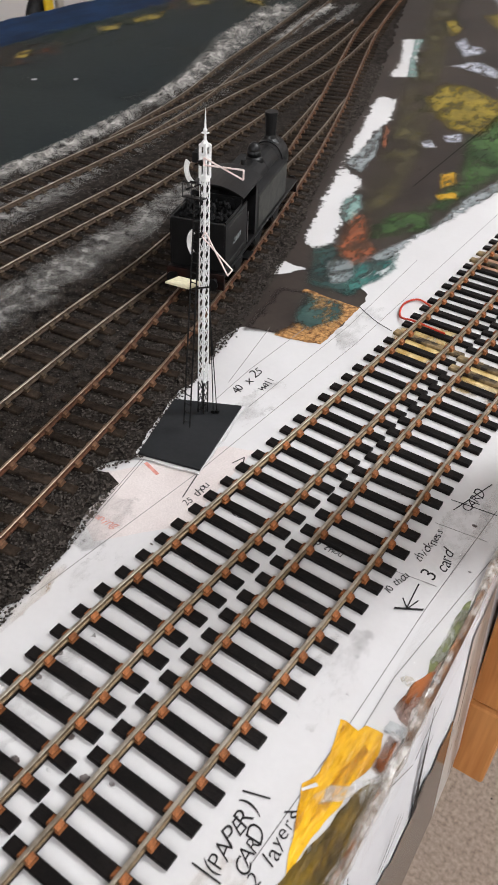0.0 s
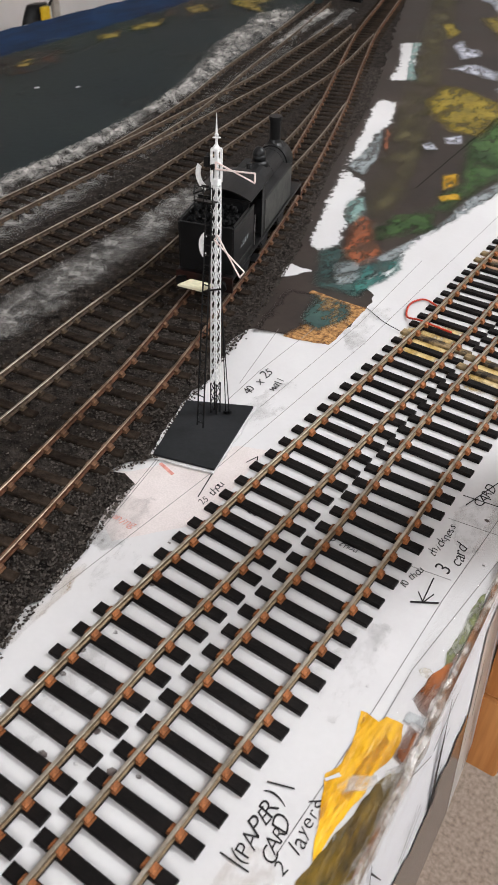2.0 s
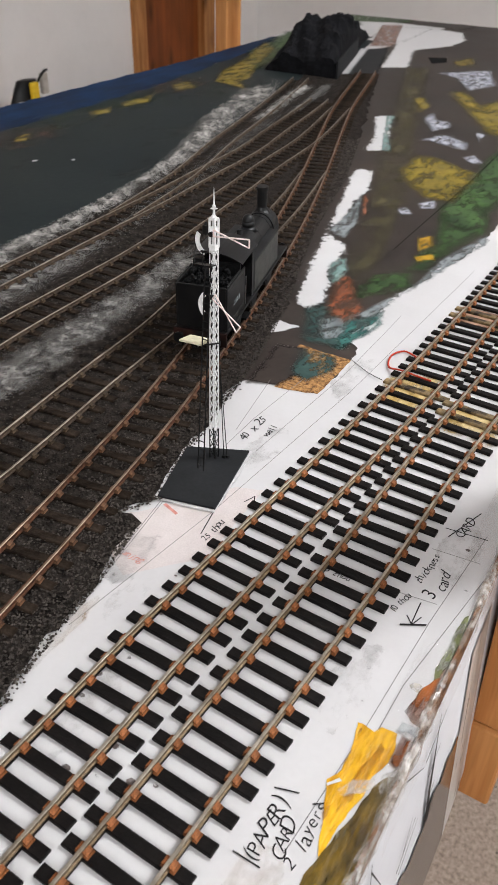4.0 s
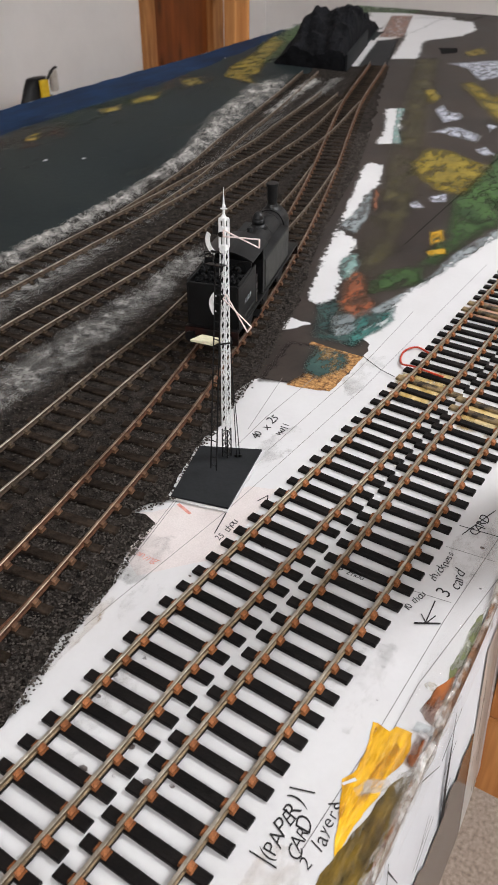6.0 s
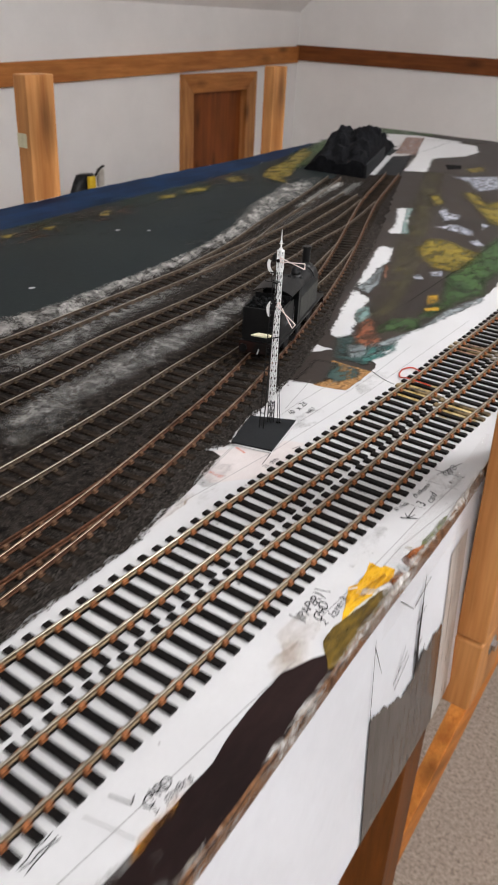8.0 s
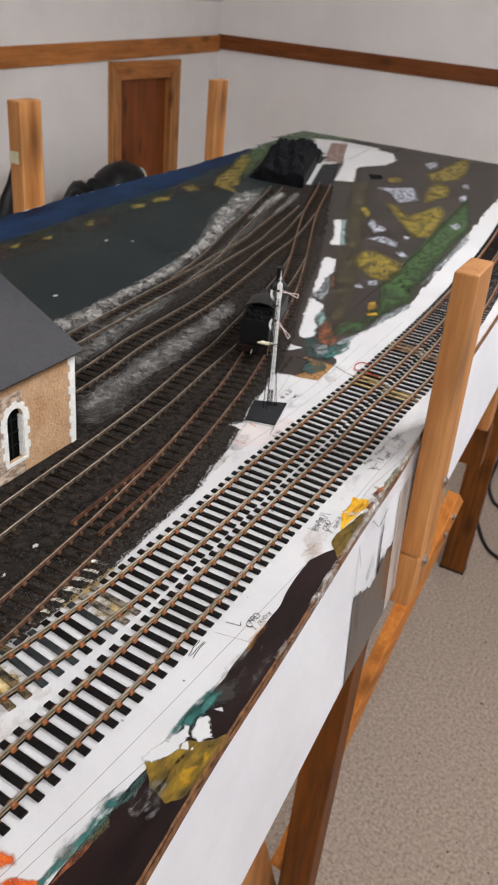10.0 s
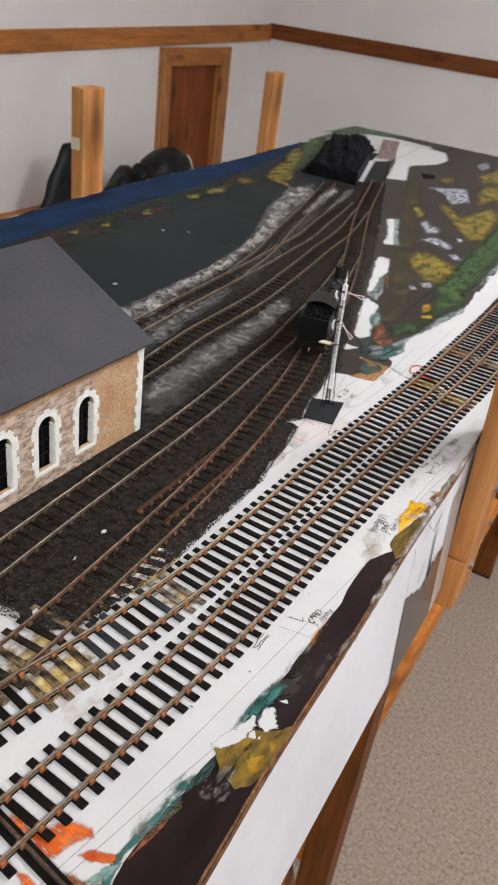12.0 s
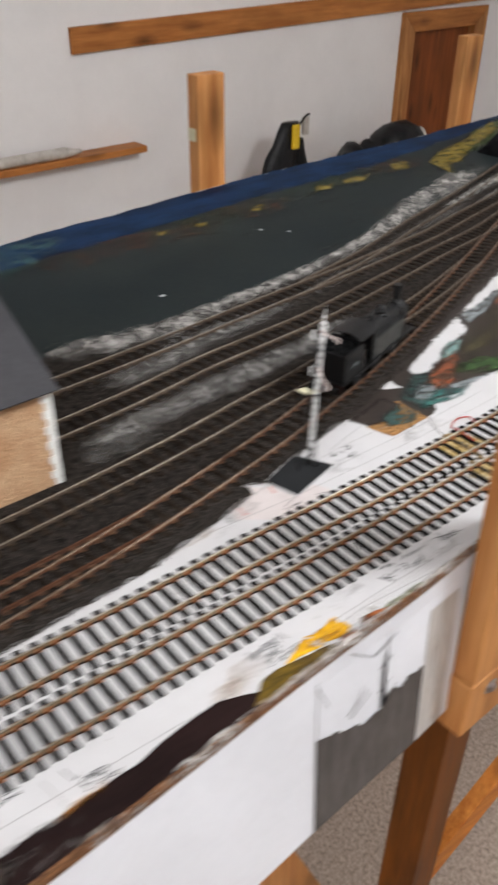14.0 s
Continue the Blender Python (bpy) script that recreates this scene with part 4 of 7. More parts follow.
for q0 in WIN:
    r0, zs = 0.00825, 0.0565 - 0.00825
    # A dark sheet behind the arch paints the shade of the interior.
    w = part("window", box(SX1 - 0.0064, SX1 - 0.0058, q0 - r0 - 0.004, q0 + r0 + 0.004, 0.0105, 0.060), DARK_INSIDE, shed, "dark sheet as shade behind an unglazed window opening")
    bm = box(SX1 - 0.0038, SX1 - 0.0032, q0 - 0.0004, q0 + 0.0004, 0.0135, 0.0555)
    for z in (0.024, 0.0345, 0.045):
        box(SX1 - 0.0038, SX1 - 0.0032, q0 - r0, q0 + r0, z, z + 0.0005, bm=bm)
    part("glazing_bar", bm, BLACK_CARD, w)
    part("reveal", box(SX1 - 0.0042, SX1 + 0.0004, q0 + r0 - 0.0007, q0 + r0 - 0.0001, 0.0136, 0.0135 + 0.0345), STONE_WHITE, w, "pale inner reveal")
    part("sill", box(SX1, SX1 + 0.0014, q0 - 0.0115, q0 + 0.0115, 0.0110, 0.0135), STONE_WHITE, w)
    for s in (-1, 1):
        for i in range(6):
            dd = 0.0062 if i % 2 else 0.0040
            y0 = q0 + s * r0
            part("quoin", box(SX1, SX1 + 0.0010, min(y0, y0 + s * dd), max(y0, y0 + s * dd), 0.0135 + i * 0.0058, 0.0135 + (i + 1) * 0.0058 - 0.0002), STONE_WHITE, w)
    n = 9
    for i in range(n):
        a, e = math.pi * i / n, math.pi * (i + 1) / n
        bm = bmesh.new()
        r1 = r0 + (0.0058 if i % 2 == 0 else 0.0042)
        pts = [(q0 + r * math.cos(t), zs + r * math.sin(t)) for r, t in ((r0, a), (r1, a), (r1, e), (r0, e))]
        v = [bm.verts.new((x, y, z)) for x in (SX1, SX1 + 0.0010) for y, z in pts]
        for q in ((0, 1, 2, 3), (7, 6, 5, 4), (0, 4, 5, 1), (1, 5, 6, 2), (2, 6, 7, 3), (3, 7, 4, 0)):
            bm.faces.new([v[k] for k in q])
        part("voussoir", bm, STONE_WHITE, w)
for i in range(12):
    d = 0.0070 if i % 2 else 0.0050
    part("corner_quoin", box(SX1 - 0.001, SX1 + 0.0008, SY1 - d, SY1 + 0.0008, 0.0003 + i * 0.0063, 0.0003 + (i + 1) * 0.0063 - 0.0002), STONE_WHITE, shed)
RIDGE_X, RIDGE_Z = -0.362, 0.1345
EAVE_X, EAVE_Z = -0.2535, 0.0790


def slope(x0, z0, x1, z1, y0, y1, t):
    bm = bmesh.new()
    d = Vector((x1 - x0, 0, z1 - z0)).normalized()
    n = Vector((-d.z, 0, d.x)) * t
    if n.z < 0:
        n = -n
    v = [bm.verts.new((x + o.x, y, z + o.z)) for o in (Vector(), n) for x, z, y in ((x0, z0, y0), (x1, z1, y0), (x1, z1, y1), (x0, z0, y1))]
    for q in ((0, 1, 2, 3), (7, 6, 5, 4), (0, 4, 5, 1), (1, 5, 6, 2), (2, 6, 7, 3), (3, 7, 4, 0)):
        bm.faces.new([v[i] for i in q])
    return bm


part("roof_slope", slope(EAVE_X, EAVE_Z, RIDGE_X, RIDGE_Z, SY0 - 0.005, SY1 + 0.005, 0.0015), ROOF_GREY, shed)
part("roof_slope", slope(2 * RIDGE_X - EAVE_X, EAVE_Z, RIDGE_X, RIDGE_Z, SY0 - 0.005, SY1 + 0.005, 0.0015), ROOF_GREY, shed)
bm = bmesh.new()
v = [bm.verts.new((x, y, z)) for y in (SY1 - 0.0028, SY1 - 0.0002) for x, z in ((SX0 + 0.002, 0.0786), (SX1 - 0.002, 0.0786), (RIDGE_X, RIDGE_Z - 0.0015))]
for q in ((0, 1, 2), (5, 4, 3), (0, 3, 4, 1), (1, 4, 5, 2), (2, 5, 3, 0)):
    bm.faces.new([v[i] for i in q])
part("gable", bm, BRICK_TAN, shed)
# The hole's darkness is a black disc on the slope.
part("roof_hole", tube((-0.3235, -0.028, 0.1145), (-0.3227, -0.028, 0.1162), 0.005, seg=16), DARK_INSIDE, shed, "round black disc as the shade of a roof hole")
vent = part("louvre", box(-0.377, -0.347, -0.30, -0.19, 0.126, 0.150, 0.001), ROOF_GREY, shed, "raised ridge ventilator")
for i in range(4):
    part("slat", box(-0.3465, -0.3455, -0.295, -0.195, 0.130 + i * 0.005, 0.130 + i * 0.005), BLACK_CARD, vent)

# ---- tank locomotive ----
LY = 0.368
tx, ty = tangent(LINE_C, LY)
loco = thing("tank_locomotive", "black tank locomotive standing on the rusty track", "model locomotive", (LINE_C(LY) - 0.001, LY, 0.0050), math.degrees(math.atan2(-tx, ty)))
L2 = 0.071
part("footplate", box(-0.0175, 0.0175, -L2, L2, 0.0125, 0.0142, 0.0003), BLACK_METAL, loco)
part("frame", box(-0.009, 0.009, -L2 + 0.004, L2 - 0.004, 0.004, 0.0125), BLACK_METAL, loco)
for s in (-1, 1):
    for i, y in enumerate((-0.036, 0.0, 0.036)):
        w = part("wheel", tube((s * 0.0105, y, 0.0105), (s * 0.0130, y, 0.0105), 0.0105, seg=24), BLACK_METAL, loco)
        part("tyre", tube((s * 0.0128, y, 0.0105), (s * 0.0136, y, 0.0105), 0.0088, seg=24), BLACK_WEAR, w)
    part("coupling_rod", box(s * 0.0142 - 0.0005, s * 0.0142 + 0.0005, -0.038, 0.038, 0.0085, 0.0102), STEEL, loco)
    part("side_tank", box(min(s * 0.0092, s * 0.0168), max(s * 0.0092, s * 0.0168), -0.014, 0.046, 0.0142, 0.0345, 0.0006), BLACK_WEAR, loco, "dusty grey-black tank side")
    part("cab_pillar", box(min(s * 0.0158, s * 0.0168), max(s * 0.0158, s * 0.0168), -0.018, -0.0142, 0.0142, 0.0435), BLACK_METAL, loco)
    side = part("bunker_side", box(min(s * 0.0158, s * 0.0168), max(s * 0.0158, s * 0.0168), -0.0680, -0.0330, 0.0142, 0.0390, 0.0003), BLACK_METAL, loco)
    for i in range(4):
        part("numeral_bar", box(s * 0.0169 - 0.0001, s * 0.0169 + 0.0001, -0.056 + i * 0.0034, -0.0540 + i * 0.0034, 0.0247, 0.0273), GREY_PAINT, side)
    tank_panel = part("tank_panel", box(s * 0.01692 - 0.00015, s * 0.01692 + 0.00015, -0.0120, 0.0440, 0.0160, 0.0335, 0.0001), DUSTY_GREY, loco, "dusty grey tank side")
    part("coal_rail", tube((s * 0.0163, -0.0675, 0.0402), (s * 0.0163, -0.0420, 0.0402), 0.0005, seg=6), BLACK_METAL, side)
    for z in (0.0175, 0.0365):
        part("lining", box(s * 0.0169 - 0.0001, s * 0.0169 + 0.0001, -0.0660, -0.0350, z, z + 0.0003), DUSTY_GREY, side, "faint grey lining")
    part("handrail", tube((s * 0.0172, -0.0325, 0.016), (s * 0.0172, -0.0325, 0.033), 0.0003, seg=6), STEEL, loco)
    part("step", box(min(s * 0.013, s * 0.0172), max(s * 0.013, s * 0.0172), -0.030, -0.020, 0.004, 0.005), BLACK_METAL, loco)
part("bunker_back", box(-0.0158, 0.0158, -0.0680, -0.0668, 0.0142, 0.0395, 0.0003), BLACK_METAL, loco)
part("bunker_front", box(-0.0158, 0.0158, -0.0405, -0.0395, 0.0142, 0.0430), BLACK_METAL, loco)
for x in (-0.009, 0.009):
    part("rear_window", tube((x, -0.0402, 0.0385), (x, -0.0408, 0.0385), 0.0036, seg=14), DARK_INSIDE, loco)
part("cab_front", box(-0.0158, 0.0158, -0.0142, -0.0132, 0.0345, 0.0435), BLACK_METAL, loco)
bm = bmesh.new()
n = 10
for i in range(n):
    a, b = (-0.0178 + 0.0356 * k / n for k in (i, i + 1))
    za, zb = (0.0435 + 0.0045 * (1 - (q / 0.0178) ** 2) for q in (a, b))
    v = [bm.verts.new(p) for y in (-0.043, -0.010) for p in ((a, y, za), (b, y, zb), (b, y, zb + 0.0008), (a, y, za + 0.0008))]
    for q in ((0, 1, 2, 3), (7, 6, 5, 4), (0, 4, 5, 1), (1, 5, 6, 2), (2, 6, 7, 3), (3, 7, 4, 0)):
        bm.faces.new([v[k] for k in q])
bmesh.ops.remove_doubles(bm, verts=bm.verts, dist=0.00002)
part("cab_roof", bm, BOILER_SATIN, loco)
bm = bmesh.new()
for i in range(90):
    r = random.uniform(0.0009, 0.0023)
    bmesh.ops.create_icosphere(bm, subdivisions=1, radius=r, matrix=pose(random.uniform(-0.0145, 0.0145), random.uniform(-0.065, -0.042), 0.0362 + random.uniform(0, 0.0050), random.uniform(0, 90), random.uniform(0, 90), 0) @ Matrix.Diagonal((1, random.uniform(0.6, 1.1), random.uniform(0.6, 1), 1)))
tagged(part("coal_load", bm, COAL, loco, "heaped black coal"), kind="stuff")
part("bunker_floor", box(-0.0157, 0.0157, -0.0668, -0.0400, 0.0142, 0.0362), COAL, loco)
part("boiler", tube((0, -0.0132, 0.0300), (0, 0.0520, 0.0300), 0.0110, seg=28), BOILER_SATIN, loco, smooth=False)
for y in (0.006, 0.0265, 0.0480):
    part("boiler_band", tube((0, y - 0.0006, 0.0300), (0, y + 0.0006, 0.0300), 0.01115, seg=28), BLACK_METAL, loco)
part("smokebox", tube((0, 0.0520, 0.0300), (0, 0.0650, 0.0300), 0.0118, seg=28), BOILER_SATIN, loco)
part("smokebox_door", ball((0, 0.0650, 0.0300), 0.0095, scale=(1, 0.25, 1)), BLACK_METAL, loco)
part("smokebox_saddle", box(-0.0095, 0.0095, 0.050, 0.065, 0.0142, 0.0235), BLACK_METAL, loco)
bm = tube((0, 0.0585, 0.0400), (0, 0.0585, 0.0422), 0.0066, 0.0046, seg=20)
tube((0, 0.0585, 0.0422), (0, 0.0585, 0.0440), 0.0046, 0.0037, bm, 20)
tube((0, 0.0585, 0.0440), (0, 0.0585, 0.0552), 0.0037, 0.0039, bm, 20)
tube((0, 0.0585, 0.0552), (0, 0.0585, 0.0572), 0.0046, 0.0044, bm, 20)
part("chimney", bm, BLACK_METAL, loco)
bm = tube((0, 0.0250, 0.0390), (0, 0.0250, 0.0418), 0.0070, 0.0046, seg=20)
tube((0, 0.0250, 0.0418), (0, 0.0250, 0.0450), 0.0046, 0.0044, bm, 20)
ball((0, 0.0250, 0.0450), 0.0044, bm)
part("dome", bm, BOILER_SATIN, loco, smooth=True)
bm = tube((0, 0.0055, 0.0400), (0, 0.0055, 0.0460), 0.0018, seg=12)
part("safety_valve", bm, BLACK_WEAR, loco)
for y, s in ((-L2, -1), (L2, 1)):
    beam = part("buffer_beam", box(-0.0175, 0.0175, y - 0.0008, y + 0.0008, 0.0060, 0.0142), BLACK_RED, loco, "dull dark red buffer beam")
    for x in (-0.0122, 0.0122):
        bm = tube((x, y, 0.0108), (x, y + s * 0.005, 0.0108), 0.0014, seg=12)
        tube((x, y + s * 0.005, 0.0108), (x, y + s * 0.0058, 0.0108), 0.0033, bm=bm, seg=16)
        part("buffer", bm, BLACK_METAL, beam)
    part("coupling", tube((0, y, 0.0095), (0, y + s * 0.004, 0.0065), 0.0007, seg=8), STEEL, beam)

loco.matrix_basis = loco.matrix_basis @ Matrix.Diagonal((0.90, 1, 1.02, 1))

# ---- signal ----
SIG = (-0.1605, 0.2225)
plate_bm = prism([(-0.1655, 0.1850), (-0.1392, 0.1915), (-0.1495, 0.2365), (-0.1765, 0.2230)], 0.0008, 0.0022)
signal = thing("lattice_signal", "white lattice semaphore signal on a charcoal base plate", "model signal", (*SIG, 0.0))
signal.matrix_basis = pose(*SIG, 0.0, -8.2, -5.2, 0)
bmesh.ops.transform(plate_bm, matrix=signal.matrix_basis.inverted(), verts=plate_bm.verts)
part("base_plate", plate_bm, BLACK_CARD, signal, "charcoal card base plate")
rim = prism(ragged([(-0.1672, 0.1838), (-0.1384, 0.1900), (-0.1488, 0.2378), (-0.1785, 0.2236)], 0.0010, 0.0016, 4.0), 0.0004, 0.0011)
bmesh.ops.transform(rim, matrix=signal.matrix_basis.inverted(), verts=rim.verts)
part("paper_rim", rim, WHITE_CARD, signal, "torn white paper under the plate")
Z0, Z1, ZB = 0.0022, 0.1130, 0.0170
half = lambda z: 0.0015 - 0.0003 * z / Z1


def lattice(z0, z1, step, bm):
    for sx in (-1, 1):
        for sy in (-1, 1):
            tube((sx * half(z0), sy * half(z0), z0), (sx * half(z1), sy * half(z1), z1), 0.00029, bm=bm, seg=6)
    z = z0
    while z < z1 - step / 2:
        a, b = half(z), half(z + step)
        for s in (-1, 1):
            for d in (-1, 1):
                tube((-d * a, s * a, z), (d * b, s * b, z + step), 0.00015, bm=bm, seg=5)
                tube((s * a, -d * a, z), (s * b, d * b, z + step), 0.00015, bm=bm, seg=5)
        z += step
    return bm


part("mast_foot", lattice(Z0, ZB, 0.0050, bmesh.new()), BLACK_METAL, signal, "black lower lattice")
part("mast", lattice(ZB, Z1 - 0.012, 0.0050, bmesh.new()), MAST_WHITE, signal)
bm = box(-0.0015, 0.0015, -0.0015, 0.0015, Z1 - 0.0008, Z1 + 0.0004)
for sx in (-1, 1):
    for sy in (-1, 1):
        tube((sx * 0.0013, sy * 0.0013, Z1 - 0.012), (sx * 0.0013, sy * 0.0013, Z1), 0.00055, bm=bm, seg=6)
for z in (Z1 - 0.012, Z1 - 0.0045):
    for s in (-1, 1):
        box(-0.0013, 0.0013, s * 0.0013 - 0.0002, s * 0.0013 + 0.0002, z - 0.0011, z + 0.0011, bm=bm)
        box(s * 0.0013 - 0.0002, s * 0.0013 + 0.0002, -0.0013, 0.0013, z - 0.0011, z + 0.0011, bm=bm)
part("mast_head", bm, MAST_WHITE, signal)
bm = tube((0, 0, Z1 + 0.0016), (0, 0, Z1 + 0.0046), 0.0006, 0.0004, seg=10)
tube((0, 0, Z1 + 0.0003), (0, 0, Z1 + 0.0018), 0.0019, 0.0006, bm, 4)
ball((0, 0, Z1 + 0.0050), 0.0008, bm)
tube((0, 0, Z1 + 0.0054), (0, 0, Z1 + 0.0125), 0.00045, 0.00008, bm, 8)
for i in range(8):
    a, b = (2 * math.pi * k / 8 for k in (i, i + 1))
    tube((0.0014 * math.cos(a), 0.0014 * math.sin(a), Z1 + 0.0040), (0.0014 * math.cos(b), 0.0014 * math.sin(b), Z1 + 0.0040), 0.00022, bm=bm, seg=5)
part("finial", bm, MAST_WHITE, signal, "pointed white finial")
for z, drop in ((0.1068, 0.0), (0.0800, 37.0)):
    arm = part("pivot", tube((0.0, -0.0028, z), (0.0, -0.0012, z), 0.0011, seg=10), BLACK_METAL, signal)
    m = pose(0.0018, -0.0030, z + 0.0005, 0, drop, 0)
    bm = bmesh.new()
    p = [m @ Vector(q) for q in ((0, 0, 0.0016), (0, 0, -0.0010), (0.0176, 0, -0.0004), (0.0176, 0, -0.0038), (0.0, 0, 0.0016))]
    for a, b in ((0, 1), (1, 2), (2, 3), (3, 0)):
        tube(p[a], p[b], 0.00034, bm=bm, seg=6)
    part("semaphore_arm", bm, ARM_WHITE, arm, "open wire arm outline")
    m2 = pose(-0.0018, -0.0030, z - 0.0062, 0, drop * 0.6, 0)
    bm = bmesh.new()
    ring = [(math.radians(150 + 100 * i / 8)) for i in range(9)]
    for i, (a, b) in enumerate(zip(ring, ring[1:])):
        v = [bm.verts.new(m2 @ Vector((r * math.cos(t) + 0.001, y, r * math.sin(t) + 0.0035))) for y in (-0.0003, 0.0003) for r, t in ((0.0046, a), (0.0066, a), (0.0066, b), (0.0046, b))]
        ends = ([(0, 4, 5, 1)] if i == 0 else []) + ([(2, 6, 7, 3)] if i == len(ring) - 2 else [])
        for q in [(0, 1, 2, 3), (7, 6, 5, 4), (1, 5, 6, 2), (3, 7, 4, 0)] + ends:
            bm.faces.new([v[k] for k in q])
    bmesh.ops.remove_doubles(bm, verts=bm.verts, dist=0.000001)
    part("spectacle", bm, MAST_WHITE, arm, "white curved spectacle plate")
ladder = part("ladder", tube((0.0005, -0.0140, 0.0022), (-0.0030, -0.0022, 0.0950), 0.00036, seg=5), BLACK_METAL, signal)
part("stile", tube((0.0042, -0.0148, 0.0022), (0.0004, -0.0030, 0.0950), 0.00036, seg=5), BLACK_METAL, ladder)
for i in range(24):
    k = (i + 0.5) / 24
    a = Vector((0.0005, -0.0140, 0.0022)).lerp(Vector((-0.0030, -0.0022, 0.0950)), k)
    b = Vector((0.0042, -0.0148, 0.0022)).lerp(Vector((0.0004, -0.0030, 0.0950)), k)
    part("rung", tube(a, b, 0.00026, seg=5), BLACK_METAL, ladder)
for x, y, z in ((0.0042, 0.0020, 0.060), (0.0054, 0.0030, 0.045)):
    part("operating_rod", tube((x, y, 0.0022), (x * 0.5, y * 0.4, z), 0.00022, seg=5), BLACK_METAL, signal)
    part("crank", box(x - 0.0008, x + 0.0008, y - 0.0006, y + 0.0006, 0.0022, 0.0034), BLACK_METAL, signal)
stage = part("landing", box(-0.0150, -0.0030, -0.0060, 0.0030, 0.0585, 0.0593), CREAM, signal, "cream card landing stage")
part("bracket", tube((0.0040, -0.0020, 0.0600), (-0.0060, -0.0020, 0.0570), 0.0004, seg=6), BLACK_METAL, stage)
lantern = part("lantern", box(-0.0050, -0.0026, -0.0016, 0.0008, 0.1062, 0.1100, 0.0003), BLACK_METAL, signal, "small black signal lantern")
part("lantern_cap", tube((-0.0038, -0.0004, 0.1100), (-0.0038, -0.0004, 0.1112), 0.0008, 0.0005, seg=8), BLACK_METAL, lantern)
perch = part("ladder_platform", box(-0.0070, 0.0020, -0.0052, -0.0014, 0.0938, 0.0942), BLACK_METAL, signal, "small black platform with a rail")
for x, y in ((-0.0068, -0.0050), (-0.0024, -0.0050), (0.0018, -0.0050)):
    part("rail_post", tube((x, y, 0.0942), (x, y, 0.0996), 0.00022, seg=5), BLACK_METAL, perch)
part("hand_rail", tube((-0.0069, -0.0050, 0.0996), (0.0019, -0.0050, 0.0996), 0.00022, seg=5), BLACK_METAL, perch)
part("bell_crank", box(-0.0045, -0.0015, -0.0035, -0.0025, 0.0990, 0.1000), BLACK_METAL, signal)

# ---- black hill over the tracks ----
hill = thing("plaster_hill", "black rough plaster hill with a smooth side wall beside the tracks", "model scenery", (-0.592, 1.235, 0.0))
bm = bmesh.new()
gx, gy = 34, 44
grid = []
for j in range(gy + 1):
    row = []
    for i in range(gx + 1):
        u, v = i / gx, j / gy
        y = -0.135 + 0.42 * v
        x = -0.066 + 0.118 * u - (0.10 * u + 0.20) * (y + 0.135) * 1.1
        e = min(1, 3.6 * u + 0.04, 10 * (1 - u) + 0.62) * min(1, 8 * v + 0.55, 3.0 * (1 - v))
        p = Vector((x * 26, y * 26, 2))
        z = max(0, e) ** 0.8 * (0.036 + 0.020 * math.sin(math.pi * min(1, v * 1.35 + 0.08)) ** 2 + 0.018 * noise.noise(p) + 0.011 * noise.noise(p * 2.7) + 0.003 * noise.noise(p * 9))
        row.append(bm.verts.new((x, y, z + 0.001)))
    grid.append(row)
for a, b in zip(grid, grid[1:]):
    for i in range(gx):
        bm.faces.new((a[i], a[i + 1], b[i + 1], b[i]))
for chain in ([r[-1] for r in grid], grid[0]):
    low = [bm.verts.new((v.co.x, v.co.y, 0.0004)) for v in chain]
    for k in range(len(chain) - 1):
        bm.faces.new((chain[k], chain[k + 1], low[k + 1], low[k]))
part("hill_top", bm, HILL_BLACK, hill)
part("retaining_wall", prism([(0.0545, -0.137), (0.0575, -0.137), (-0.0165, 0.088), (-0.0195, 0.088)], 0.0005, 0.024), BLACK_CARD, hill, "smooth charcoal retaining wall")

# ---- posts, legs and braces of the frame ----
def post(label, x0, x1, y0, y1, z0, z1, material=PINE_Z, name="timber_post", cat="timber post"):
    t = thing(name, label, cat, ((x0 + x1) / 2, (y0 + y1) / 2, z0), group="frame timbers")
    part("shaft", box(-(x1 - x0) / 2, (x1 - x0) / 2, -(y1 - y0) / 2, (y1 - y0) / 2, 0, z1 - z0, 0.0015), material, t)
    return t


for x, y, z in ((-0.806, 0.586, 0.157), (-0.879, 1.294, 0.149)):
    p = post("sawn pine post rising behind the baseboard", x, x + 0.024, y, y + 0.049, FLOOR, z)
    if y < 1:
        part("tape_scrap", box(-0.0115, 0.0060, -0.0252, -0.0246, z - FLOOR - 0.090, z - FLOOR - 0.072), CREAM, p, "scrap of masking tape")
near = post("sawn pine post bolted to the front panel", -0.0098, 0.0098, -0.026, 0.026, -0.117, 0.155)
near.matrix_basis = pose(-0.0088, 0.2690, -0.117, 0, -1.5, 0)
bolt = part("bolt", tube((0.0097, 0.016, 0.064), (0.0128, 0.016, 0.064), 0.0040, seg=6), STEEL, near, "zinc-plated bolt head")
part("washer", tube((0.0096, 0.016, 0.064), (0.0104, 0.016, 0.064), 0.0070, seg=18), STEEL, bolt)
stub = thing("timber_block", "short pine block bolted under the post", "timber block", (-0.0105, 0.2690, -0.176), group="frame timbers")
part("block", box(-0.0112, 0.0112, -0.0275, 0.0300, 0.0, 0.0580, 0.0018), PINE_Z, stub)
bolt = part("bolt", tube((0.0108, 0.001, 0.040), (0.0142, 0.001, 0.040), 0.0040, seg=6), STEEL, stub, "zinc-plated bolt head")
part("washer", tube((0.0107, 0.001, 0.040), (0.0115, 0.001, 0.040), 0.0072, seg=18), STEEL, bolt)
far_post = post("sawn pine post bolted to the front panel", -0.086, -0.058, 0.95, 0.995, -0.317, 0.08)
